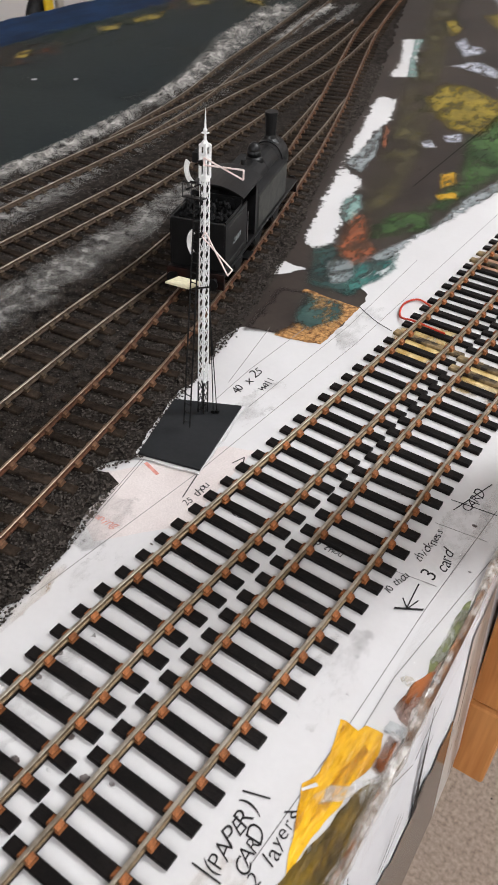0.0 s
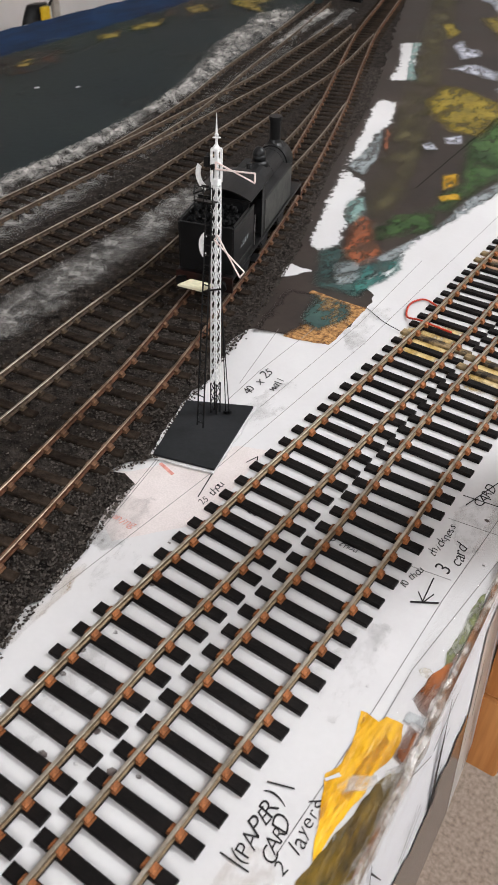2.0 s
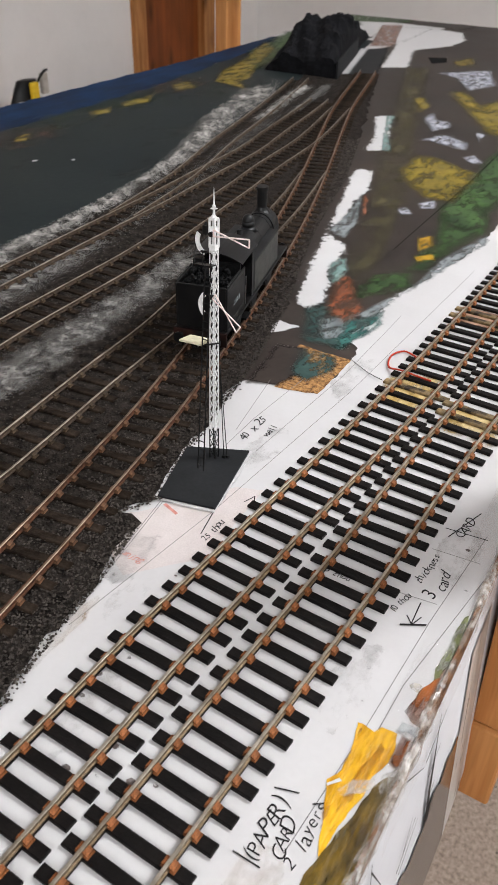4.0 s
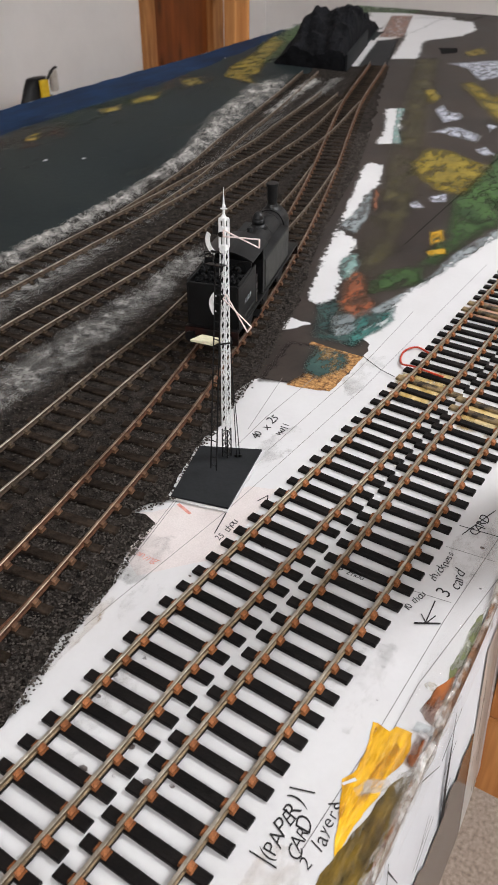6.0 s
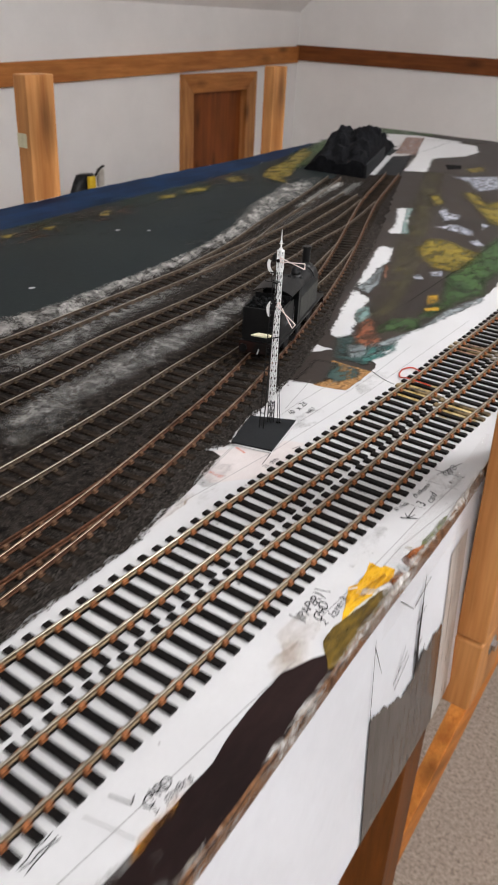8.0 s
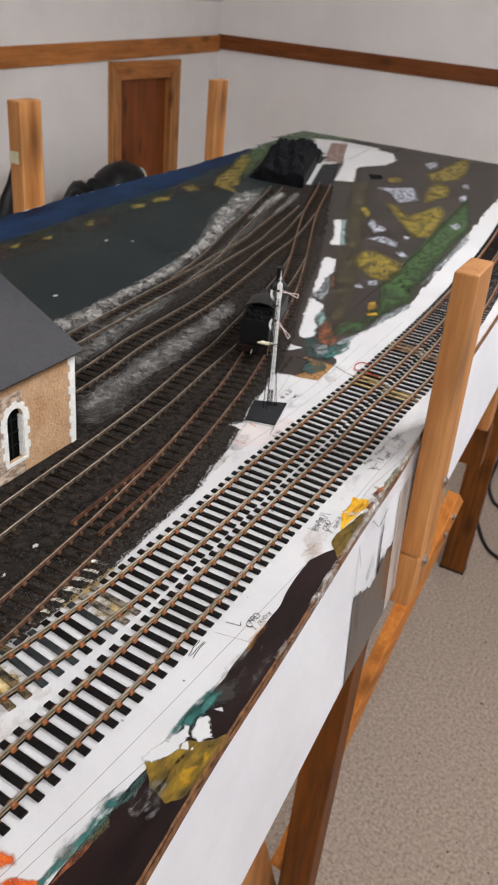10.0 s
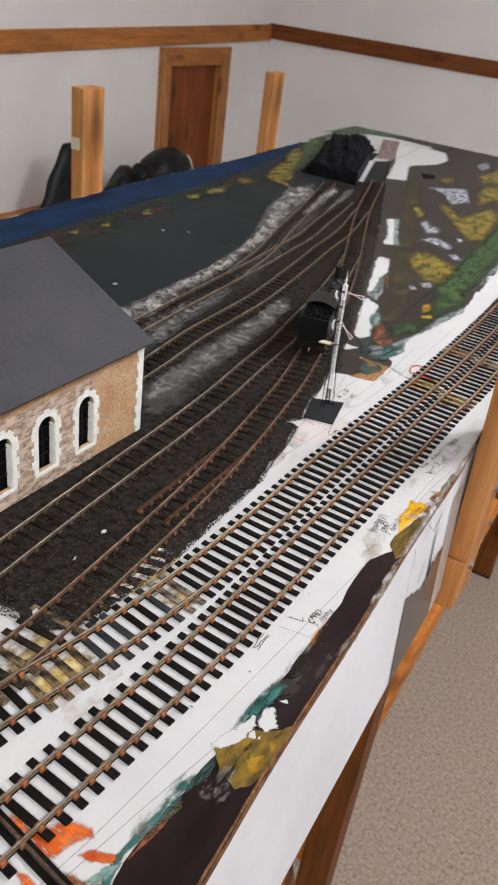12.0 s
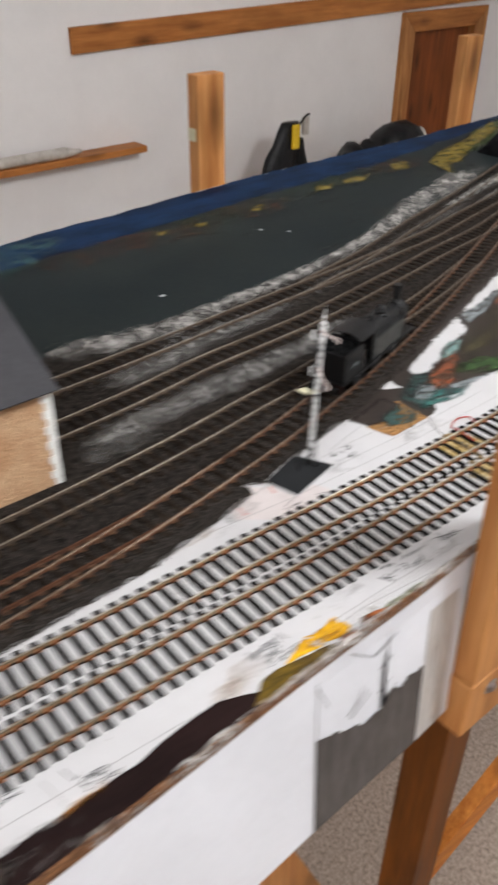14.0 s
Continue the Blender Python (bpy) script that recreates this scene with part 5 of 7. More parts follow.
for x0, x1, y0, y1 in ((-0.108, -0.061, 0.343, 0.388), (-0.205, -0.127, 1.865, 1.905), (-0.74, -0.71, 0.240, 0.334), (-0.80, -0.73, 1.66, 1.70)):
    leg = post("brown timber leg, colour darkened for shade", x0, x1, y0, y1, FLOOR, -0.012 if y0 < 1.7 else -0.20, LEG_WOOD, "trestle_leg", "table leg")
    part("foot_pad", box((x0 - x1) / 2 - 0.002, (x1 - x0) / 2 + 0.002, (y0 - y1) / 2 - 0.002, (y1 - y0) / 2 + 0.002, 0.0, 0.008), BLACK_BAG, leg, "black rubber foot")
strut = thing("splayed_strut", "plain pine strut splayed under the board", "timber strut", (-0.140, 0.030, -0.012), group="frame timbers")
bm = box(-0.018, 0.018, -0.075, 0.0, FLOOR + 0.012, 0.0, 0.0015)
for v in bm.verts:
    v.co.y -= v.co.z * 0.378
part("shaft", bm, PINE_Z, strut)
rail_beam = post("brown cross beam under the board, colour darkened for shade", -0.20, -0.06, 1.0, 1.04, -0.42, -0.34, LEG_WOOD, "cross_beam", "timber beam")
brace = thing("diagonal_brace", "orange pine diagonal brace bolted between the legs", "timber brace", (-0.126, 0.37, -0.88))
a, b = Vector((0, 0, 0)), Vector((0.058, 0.455, 0.497))
d = b - a
m = Matrix.Translation((a + b) / 2) @ Matrix.Rotation(-math.atan2(d.x, d.y), 4, "Z") @ Matrix.Rotation(math.atan2(d.z, math.hypot(d.x, d.y)), 4, "X")
part("bar", box(-0.011, 0.011, -d.length / 2, d.length / 2, -0.044, 0.0, 0.0015, m=m), BRACE_WOOD, brace)
for k in (0.90, 0.95):
    q = a + d * k
    part("bolt", tube((q.x + 0.010, q.y + 0.014, q.z - 0.018), (q.x + 0.016, q.y + 0.014, q.z - 0.018), 0.006, seg=6), STEEL, brace, "zinc-plated bolt head")

# ---- small things on the board ----
P = 0.00030


def ash_band(name, pts, material, z, label, relief=0.0012):
    """A drift of ash dust along points of x, y and width."""
    fn, wide = curve_x([p[:2] for p in pts]), curve_x([(p[2], p[1]) for p in pts])
    y0, y1 = pts[0][1], pts[-1][1]
    strip(name, lambda y: fn(y) - wide(y) / 2, lambda y: fn(y) + wide(y) / 2, y0, y1, material, z, max(20, int((y1 - y0) / 0.0035)), label, relief)
    ASH_LINES.append((fn, wide, y0, y1, material is ASH))


ASH_LINES = []
paint("cork_square", [(-0.1835, 0.3485), (-0.149, 0.3495), (-0.148, 0.304), (-0.171, 0.298)], CHIPBOARD, 0.00014, 0.0009, "chipboard showing through dark paint", 0.002)
paint("brown_square", [(-0.195, 0.342), (-0.178, 0.346), (-0.165, 0.322), (-0.170, 0.300), (-0.186, 0.294)], BROWN_PAINT, 0.00018, 0.002, "", 0.002)
paint("teal_square", [(-0.180, 0.345), (-0.158, 0.347), (-0.153, 0.332), (-0.161, 0.311), (-0.172, 0.320)], TEAL_DARK, 0.00020, 0.002, "", 0.002)
for pts in ([(-0.164, -0.178), (-0.165, -0.161), (-0.164, -0.145), (-0.154, -0.143), (-0.149, -0.152), (-0.147, -0.168), (-0.151, -0.181), (-0.157, -0.185)], [(-0.141, -0.177), (-0.140, -0.162), (-0.137, -0.144), (-0.123, -0.145), (-0.121, -0.154), (-0.119, -0.173), (-0.122, -0.181), (-0.130, -0.184)], [(-0.148, -0.089), (-0.150, -0.056), (-0.143, -0.040), (-0.137, -0.045), (-0.135, -0.072), (-0.140, -0.091)], [(-0.132, -0.083), (-0.131, -0.069), (-0.109, -0.069), (-0.104, -0.069), (-0.106, -0.081), (-0.121, -0.087)], [(-0.122, 0.325), (-0.121, 0.347), (-0.094, 0.346), (-0.092, 0.324)], [(-0.117, 0.433), (-0.116, 0.456), (-0.090, 0.454), (-0.089, 0.431)], [(-0.078, 0.309), (-0.077, 0.336), (-0.054, 0.334), (-0.053, 0.307)]):
    paint("glue_stain", pts, GLUE_STAIN, 0.00012, 0.002, "dried yellow glue", 0.002)
for pts in ([(-0.1165, 0.317), (-0.1155, 0.352), (-0.097, 0.356), (-0.097, 0.318)], [(-0.0800, 0.318), (-0.0795, 0.334), (-0.060, 0.332), (-0.060, 0.317)], [(-0.137, -0.180), (-0.134, -0.148), (-0.122, -0.148), (-0.119, -0.180)]):
    paint("yellowed_card", pts, YELLOWED, 0.00016, 0.002, "card yellowed by old glue", 0.002)
for pts in ([(-0.119, 0.434), (-0.118, 0.458), (-0.091, 0.457), (-0.091, 0.433)], [(-0.081, 0.428), (-0.080, 0.450), (-0.054, 0.448), (-0.054, 0.426)]):
    paint("browned_card", pts, BROWNED, 0.00016, 0.002, "card browned by old glue", 0.002)
paint("pink_sheet", [(-0.184, 0.160), (-0.167, 0.173), (-0.141, 0.211), (-0.129, 0.216), (-0.126, 0.165), (-0.148, 0.139), (-0.168, 0.150)], PINK_PAPER, 0.0001, 0.0003, "pink printed paper")
paint("green_daub", [(-0.858, 1.60), (-0.856, 1.795), (-0.690, 1.795), (-0.700, 1.745), (-0.790, 1.700)], GREEN_PAINT, P + 0.00003, 0.006, "grass green paint", 0.006)
paint("brown_edge", [(-0.720, 1.735), (-0.720, 1.797), (-0.560, 1.797), (-0.560, 1.720)], BROWN_PAINT, P + 0.00002, 0.006, "", 0.006)
for x, y, w, long, coat in ((-0.152, 0.148, 0.016, 0.030, CARD_SMUDGE), (-0.139, 0.130, 0.010, 0.026, CARD_SMUDGE), (-0.146, 0.245, 0.014, 0.040, CARD_SMUDGE), (-0.118, 0.085, 0.012, 0.040, CARD_SMUDGE), (-0.050, 0.140, 0.014, 0.040, CARD_SMUDGE), (-0.040, 0.225, 0.014, 0.040, CARD_SMUDGE), (-0.140, 0.330, 0.012, 0.050, CARD_SMUDGE), (-0.042, 0.062, 0.012, 0.030, PEACH_STAIN), (-0.148, 0.100, 0.006, 0.050, PEACH_STAIN), (-0.036, 0.045, 0.010, 0.030, PEACH_STAIN), (-0.150, 0.020, 0.006, 0.060, PEACH_STAIN), (-0.110, -0.165, 0.020, 0.040, PEACH_STAIN)):
    paint("card_smudge", [(x - w / 2, y - long * 0.2), (x - w * 0.4, y + long * 0.4), (x + w * 0.1, y + long / 2), (x + w / 2, y + long * 0.1), (x + w * 0.2, y - long / 2)], coat, 0.00011, 0.004, "faint smudge on the card", 0.004)
place_words("aning", (-0.1496, 0.1494, 0.00026), 0.0044, 0, board, RED_PRINT)
for x, y in ((-0.1564, 0.1823),):
    m = pose(x, y, 0, 0, 0, -17)
    paint("red_bar", [tuple((m @ Vector(p))[:2]) for p in ((-0.0045, -0.0008, 0), (0.0045, -0.0008, 0), (0.0045, 0.0008, 0), (-0.0045, 0.0008, 0))], RED_PRINT, 0.00022, 0.0002, "faded red print", 0.002, False)
paint("white_patch", [(-0.316, 0.706), (-0.298, 0.706), (-0.278, 0.652), (-0.274, 0.616), (-0.259, 0.558), (-0.26, 0.534), (-0.254, 0.523), (-0.234, 0.514), (-0.223, 0.481), (-0.22, 0.458), (-0.209, 0.436), (-0.2, 0.411), (-0.204, 0.397), (-0.212, 0.399), (-0.224, 0.426), (-0.245, 0.486), (-0.262, 0.54), (-0.288, 0.617)], WHITE_CARD, P + 0.00000, 0.003, "bare white card patch", 0.002)
paint("grey_daub", [(-0.276, 0.633), (-0.249, 0.564), (-0.24, 0.524), (-0.252, 0.531), (-0.258, 0.535), (-0.265, 0.587)], GREY_PAINT, P + 0.00008, 0.002, "", 0.003)
paint("teal_daub", [(-0.226, 0.473), (-0.222, 0.488), (-0.209, 0.465), (-0.204, 0.439), (-0.213, 0.445)], PALE_TEAL, P + 0.00008, 0.002, "", 0.003)
paint("white_patch", [(-0.393, 0.92), (-0.376, 0.937), (-0.358, 0.882), (-0.337, 0.827), (-0.317, 0.785), (-0.336, 0.773), (-0.353, 0.831), (-0.374, 0.879)], WHITE_CARD, P + 0.00000, 0.004, "bare white card patch", 0.003)
paint("teal_daub", [(-0.382, 0.934), (-0.375, 0.938), (-0.364, 0.902), (-0.347, 0.85), (-0.314, 0.787), (-0.323, 0.782), (-0.35, 0.848)], PALE_TEAL, P + 0.00008, 0.003, "", 0.003)
paint("white_patch", [(-0.208, 0.35), (-0.211, 0.37), (-0.195, 0.37), (-0.201, 0.359)], WHITE_CARD, P + 0.00000, 0.0012, "bare white card patch", 0.002)
paint("rust_daub", [(-0.274, 0.635), (-0.264, 0.622), (-0.249, 0.58), (-0.26, 0.599)], RUST_PAINT, P + 0.00008, 0.002, "", 0.003)
paint("dark_teal_daub", [(-0.204, 0.392), (-0.197, 0.411), (-0.173, 0.397), (-0.159, 0.359), (-0.173, 0.357), (-0.184, 0.356)], TEAL_DARK, P + 0.00000, 0.003, "", 0.003)
paint("grey_daub", [(-0.189, 0.385), (-0.175, 0.4), (-0.168, 0.429), (-0.161, 0.46), (-0.159, 0.491), (-0.16, 0.521), (-0.155, 0.557), (-0.149, 0.596), (-0.143, 0.578), (-0.15, 0.531), (-0.156, 0.478), (-0.162, 0.442), (-0.162, 0.419), (-0.162, 0.39), (-0.168, 0.371), (-0.174, 0.363)], GREY_PAINT, P + 0.00008, 0.003, "pale grey paint", 0.003)
paint("rust_daub", [(-0.21, 0.458), (-0.199, 0.454), (-0.184, 0.425), (-0.173, 0.417), (-0.172, 0.398), (-0.177, 0.392), (-0.193, 0.404), (-0.203, 0.434)], RUST_PAINT, P + 0.00016, 0.003, "rust red paint", 0.003)
paint("teal_daub", [(-0.172, 0.393), (-0.163, 0.408), (-0.16, 0.42), (-0.153, 0.4), (-0.156, 0.38), (-0.16, 0.369), (-0.162, 0.358), (-0.167, 0.369)], TEAL_PAINT, P + 0.00020, 0.002, "", 0.003)
paint("green_daub", [(-0.202, 0.635), (-0.2, 0.753), (-0.151, 0.602), (-0.159, 0.582), (-0.161, 0.56), (-0.165, 0.524), (-0.164, 0.499), (-0.173, 0.494), (-0.176, 0.53), (-0.174, 0.559)], GREEN_PAINT, P + 0.00012, 0.004, "grass green paint", 0.003)
paint("green_daub", [(-0.188, 0.472), (-0.171, 0.489), (-0.161, 0.467), (-0.173, 0.448), (-0.185, 0.429), (-0.191, 0.447)], GREEN_PAINT, P + 0.00012, 0.004, "", 0.003)
paint("green_daub", [(-0.203, 0.7), (-0.219, 0.84), (-0.257, 1.305), (-0.19, 1.046), (-0.187, 0.924), (-0.167, 0.706), (-0.166, 0.641)], GREEN_PAINT, P + 0.00012, 0.004, "grass green paint", 0.006)
paint("grey_daub", [(-0.159, 0.681), (-0.169, 0.796), (-0.182, 1.019), (-0.172, 0.981), (-0.162, 0.804)], GREY_PAINT, P + 0.00016, 0.003, "", 0.003)
paint("ochre_daub", [(-0.275, 0.727), (-0.284, 0.788), (-0.258, 0.785), (-0.233, 0.765), (-0.208, 0.758), (-0.198, 0.712), (-0.204, 0.66), (-0.229, 0.663), (-0.258, 0.695)], OCHRE_PAINT, P + 0.00008, 0.005, "ochre paint", 0.003)
paint("yellow_daub", [(-0.192, 0.559), (-0.185, 0.569), (-0.177, 0.55), (-0.181, 0.533)], OCHRE_BRIGHT, P + 0.00020, 0.002, "", 0.003)
paint("yellow_daub", [(-0.179, 0.519), (-0.171, 0.533), (-0.165, 0.524), (-0.174, 0.512)], OCHRE_BRIGHT, P + 0.00020, 0.002, "", 0.003)
paint("lilac_daub", [(-0.232, 0.613), (-0.229, 0.623), (-0.218, 0.611), (-0.226, 0.603)], LILAC_PAINT, P + 0.00016, 0.002, "", 0.003)
paint("lilac_daub", [(-0.224, 0.639), (-0.215, 0.654), (-0.208, 0.636), (-0.215, 0.627)], LILAC_PAINT, P + 0.00016, 0.002, "", 0.003)
paint("lilac_daub", [(-0.433, 1.241), (-0.376, 1.311), (-0.333, 1.196), (-0.352, 1.147), (-0.394, 1.219)], LILAC_PAINT, P + 0.00016, 0.004, "", 0.003)
paint("lilac_daub", [(-0.303, 0.851), (-0.29, 0.882), (-0.257, 0.861), (-0.25, 0.837), (-0.282, 0.845)], LILAC_PAINT, P + 0.00016, 0.004, "", 0.003)
paint("lilac_daub", [(-0.34, 0.949), (-0.341, 0.977), (-0.323, 0.944), (-0.309, 0.947), (-0.299, 0.921), (-0.309, 0.893)], LILAC_PAINT, P + 0.00016, 0.004, "", 0.003)
paint("lilac_daub", [(-0.241, 0.805), (-0.235, 0.82), (-0.218, 0.798), (-0.225, 0.79)], LILAC_PAINT, P + 0.00016, 0.004, "", 0.003)
paint("lilac_daub", [(-0.264, 0.915), (-0.254, 0.912), (-0.25, 0.879)], LILAC_PAINT, P + 0.00016, 0.004, "", 0.003)
paint("lilac_daub", [(-0.223, 1.048), (-0.217, 1.084), (-0.202, 1.047), (-0.206, 1.025)], LILAC_PAINT, P + 0.00016, 0.004, "", 0.003)
paint("lilac_daub", [(-0.446, 1.615), (-0.437, 1.667), (-0.413, 1.614), (-0.417, 1.552)], LILAC_PAINT, P + 0.00016, 0.004, "", 0.003)
paint("lilac_daub", [(-0.276, 1.3), (-0.272, 1.337), (-0.256, 1.291), (-0.262, 1.261)], LILAC_PAINT, P + 0.00016, 0.004, "", 0.003)
paint("lilac_daub", [(-0.305, 1.429), (-0.298, 1.458), (-0.284, 1.408), (-0.297, 1.407)], LILAC_PAINT, P + 0.00016, 0.004, "", 0.003)
paint("ochre_daub", [(-0.368, 1.111), (-0.356, 1.127), (-0.3, 1.044), (-0.295, 1.112), (-0.286, 1.192), (-0.257, 1.132), (-0.238, 1.012), (-0.228, 0.946), (-0.249, 0.919), (-0.284, 0.979), (-0.322, 1.044)], OCHRE_PAINT, P + 0.00008, 0.006, "", 0.006)
paint("ochre_daub", [(-0.313, 1.188), (-0.35, 1.326), (-0.351, 1.412), (-0.316, 1.378), (-0.296, 1.286), (-0.309, 1.23)], OCHRE_PAINT, P + 0.00008, 0.006, "", 0.006)
paint("ochre_daub", [(-0.398, 1.48), (-0.393, 1.649), (-0.4, 1.781), (-0.383, 1.785), (-0.351, 1.662), (-0.329, 1.493), (-0.35, 1.431), (-0.373, 1.422)], OCHRE_PAINT, P + 0.00008, 0.006, "", 0.006)
paint("ochre_daub", [(-0.393, 1.042), (-0.389, 1.061), (-0.358, 1.014), (-0.357, 0.978)], OCHRE_PAINT, P + 0.00008, 0.006, "", 0.006)
paint("ochre_daub", [(-0.447, 1.351), (-0.439, 1.403), (-0.416, 1.355), (-0.427, 1.311)], OCHRE_PAINT, P + 0.00008, 0.006, "", 0.006)
paint("olive_band", [(-0.485, 1.246), (-0.465, 1.277), (-0.32, 0.855), (-0.237, 0.627), (-0.187, 0.452), (-0.206, 0.471), (-0.262, 0.633), (-0.362, 0.904)], OLIVE_BROWN, P + 0.00004, 0.006, "olive brown paint", 0.006)
paint("white_patch", [(-0.696, 1.657), (-0.635, 1.703), (-0.55, 1.681), (-0.51, 1.587), (-0.509, 1.506), (-0.547, 1.419), (-0.517, 1.334), (-0.49, 1.257), (-0.524, 1.23), (-0.586, 1.429), (-0.67, 1.663)], WHITE_CARD, P + 0.00000, 0.005, "bare white card patch", 0.006)
paint("white_patch", [(-0.70, 1.66), (-0.62, 1.70), (-0.60, 1.50), (-0.66, 1.47)], WHITE_CARD, P, 0.006, "bare white card patch", 0.006)
paint("white_patch", [(-0.628, 1.378), (-0.615, 1.378), (-0.553, 1.183), (-0.559, 1.173)], WHITE_CARD, P + 0.00008, 0.001, "bare white card patch", 0.004)
paint("trackbed_strip", [(-0.722, 1.681), (-0.687, 1.705), (-0.593, 1.439), (-0.627, 1.414)], RUST_PAINT, P + 0.00016, 0.001, "brown trackbed strip", 0.006)
paint("trackbed_strip", [(-0.615, 1.379), (-0.593, 1.417), (-0.505, 1.172), (-0.525, 1.1)], BLACK_CARD, P + 0.00012, 0.001, "black trackbed strip", 0.006)
# No real cut in the deck: the hole's shade is a flat dark patch.
paint("board_hole", [(-0.499, 1.365), (-0.471, 1.38), (-0.456, 1.338), (-0.472, 1.312)], DARK_INSIDE, P + 0.00024, 0.001, "flat dark patch as the shade of a board hole", 0.003)
bm = bmesh.new()
stroke(bm, [(-0.253, 1.288), (-0.215, 0.844), (-0.206, 0.708), (-0.198, 0.524)], 0.0007, P + 0.0007)
part("board_joint", bm, DARK_INSIDE, board, "dark joint between boards")
shore = [(-0.0195, 0.066), (-0.0245, 0.060), (-0.0300, 0.050), (-0.0351, 0.0368), (-0.0353, 0.021), (-0.0344, 0.0067), (-0.0313, -0.0146), (-0.0315, -0.0282), (-0.0317, -0.0413), (-0.0312, -0.0553), (-0.0310, -0.0728), (-0.0307, -0.0874), (-0.0315, -0.1026), (-0.0320, -0.1183), (-0.0325, -0.140), (-0.0335, -0.158), (-0.0345, -0.1736), (-0.0341, -0.1839), (-0.0357, -0.1957), (-0.0351, -0.2096), (-0.0359, -0.2170), (-0.0354, -0.2266), (-0.0333, -0.2362), (-0.0303, -0.2417), (-0.0270, -0.2476), (-0.0262, -0.270), (-0.0270, -0.340), (-0.0280, -0.420)]
paint("umber_band", shore + [(EDGE(y) + 0.0010, y) for y in [-0.42 + 0.02 * i for i in range(25)]], UMBER_PAINT, P - 0.00012, 0.0005, "dark umber paint along the edge", 0.0025, False)
paint("grey_daub", [(-0.0321, -0.0702), (-0.0312, -0.0607), (-0.023, -0.0543), (-0.0169, -0.0613), (-0.0150, -0.0781), (-0.0167, -0.0888), (-0.0263, -0.0881), (-0.0331, -0.0823)], THIN_GREY, P + 0.00008, 0.0024, "thin grey smear over the umber", 0.002)
paint("rust_daub", [(-0.0326, -0.0527), (-0.0330, -0.0340), (-0.0324, -0.0269), (-0.0300, -0.0361), (-0.0285, -0.0518), (-0.0290, -0.0620)], AMBER_PAINT, P + 0.00004, 0.0012, "thin amber streak", 0.002)
paint("brown_streak", [(-0.0315, -0.0921), (-0.0236, -0.0861), (-0.0180, -0.0936), (-0.0218, -0.1030), (-0.0279, -0.1051)], BROWN_PAINT, P + 0.00002, 0.0022, "", 0.002)
paint("teal_daub", [(-0.031, -0.098), (-0.026, -0.095), (-0.027, -0.114), (-0.029, -0.129), (-0.031, -0.134), (-0.034, -0.119)], TEAL_PAINT, P + 0.00004, 0.0012, "", 0.002)
paint("white_spot", [(-0.032, -0.132), (-0.03, -0.125), (-0.026, -0.13), (-0.027, -0.141), (-0.033, -0.153), (-0.038, -0.153), (-0.036, -0.144)], WHITE_CARD, P + 0.00024, 0.0016, "bare white spot", 0.0006)
paint("white_spot", [(-0.028, -0.119), (-0.024, -0.114), (-0.016, -0.125), (-0.02, -0.13), (-0.026, -0.128)], WHITE_CARD, P + 0.00024, 0.0016, "bare white spot", 0.0006)
paint("white_spot", [(-0.025, -0.108), (-0.021, -0.104), (-0.019, -0.107), (-0.023, -0.109)], WHITE_CARD, P + 0.00024, 0.0016, "bare white spot", 0.0006)
paint("white_spot", [(-0.027, -0.136), (-0.025, -0.133), (-0.022, -0.137), (-0.025, -0.138)], WHITE_CARD, P + 0.00024, 0.0016, "bare white spot", 0.0006)
paint("white_spot", [(-0.022, -0.134), (-0.02, -0.134), (-0.019, -0.136), (-0.021, -0.137)], WHITE_CARD, P + 0.00024, 0.0016, "bare white spot", 0.0006)
paint("olive_daub", [(-0.036, -0.155), (-0.028, -0.14), (-0.026, -0.133), (-0.014, -0.125), (-0.011, -0.119), (-0.008, -0.121), (-0.007, -0.15), (-0.01, -0.162), (-0.015, -0.168), (-0.026, -0.164)], OLIVE_PAINT, P + 0.00012, 0.0009, "olive paint", 0.0012)
paint("ochre_daub", [(-0.021, -0.146), (-0.017, -0.137), (-0.01, -0.126), (-0.011, -0.142), (-0.01, -0.154), (-0.015, -0.16)], OCHRE_BRIGHT, P + 0.00016, 0.0014, "", 0.0015)
paint("grey_daub", [(-0.032, -0.172), (-0.028, -0.162), (-0.021, -0.167), (-0.02, -0.177), (-0.028, -0.178)], THIN_GREY, P + 0.00016, 0.0015, "", 0.002)
paint("teal_daub", [(-0.035, -0.174), (-0.031, -0.176), (-0.034, -0.183), (-0.033, -0.193), (-0.035, -0.21), (-0.039, -0.211), (-0.038, -0.197), (-0.039, -0.18)], TEAL_PAINT, P + 0.00004, 0.0012, "", 0.002)
paint("grey_daub", [(-0.038, -0.172), (-0.043, -0.187), (-0.043, -0.204), (-0.04, -0.216), (-0.037, -0.224), (-0.037, -0.211), (-0.037, -0.195), (-0.037, -0.179)], THIN_GREY, P + 0.00004, 0.0016, "", 0.002)
paint("teal_daub", [(-0.0385, -0.206), (-0.0355, -0.212), (-0.0370, -0.224), (-0.0345, -0.236), (-0.0305, -0.247), (-0.0330, -0.249), (-0.0375, -0.238), (-0.0400, -0.226)], TEAL_PAINT, P + 0.00003, 0.0014, "", 0.0008)
paint("teal_daub", [(-0.0345, -0.166), (-0.0325, -0.158), (-0.0295, -0.163), (-0.0305, -0.176), (-0.0335, -0.184), (-0.0350, -0.178)], TEAL_DARK, P + 0.00009, 0.0014, "", 0.0008)
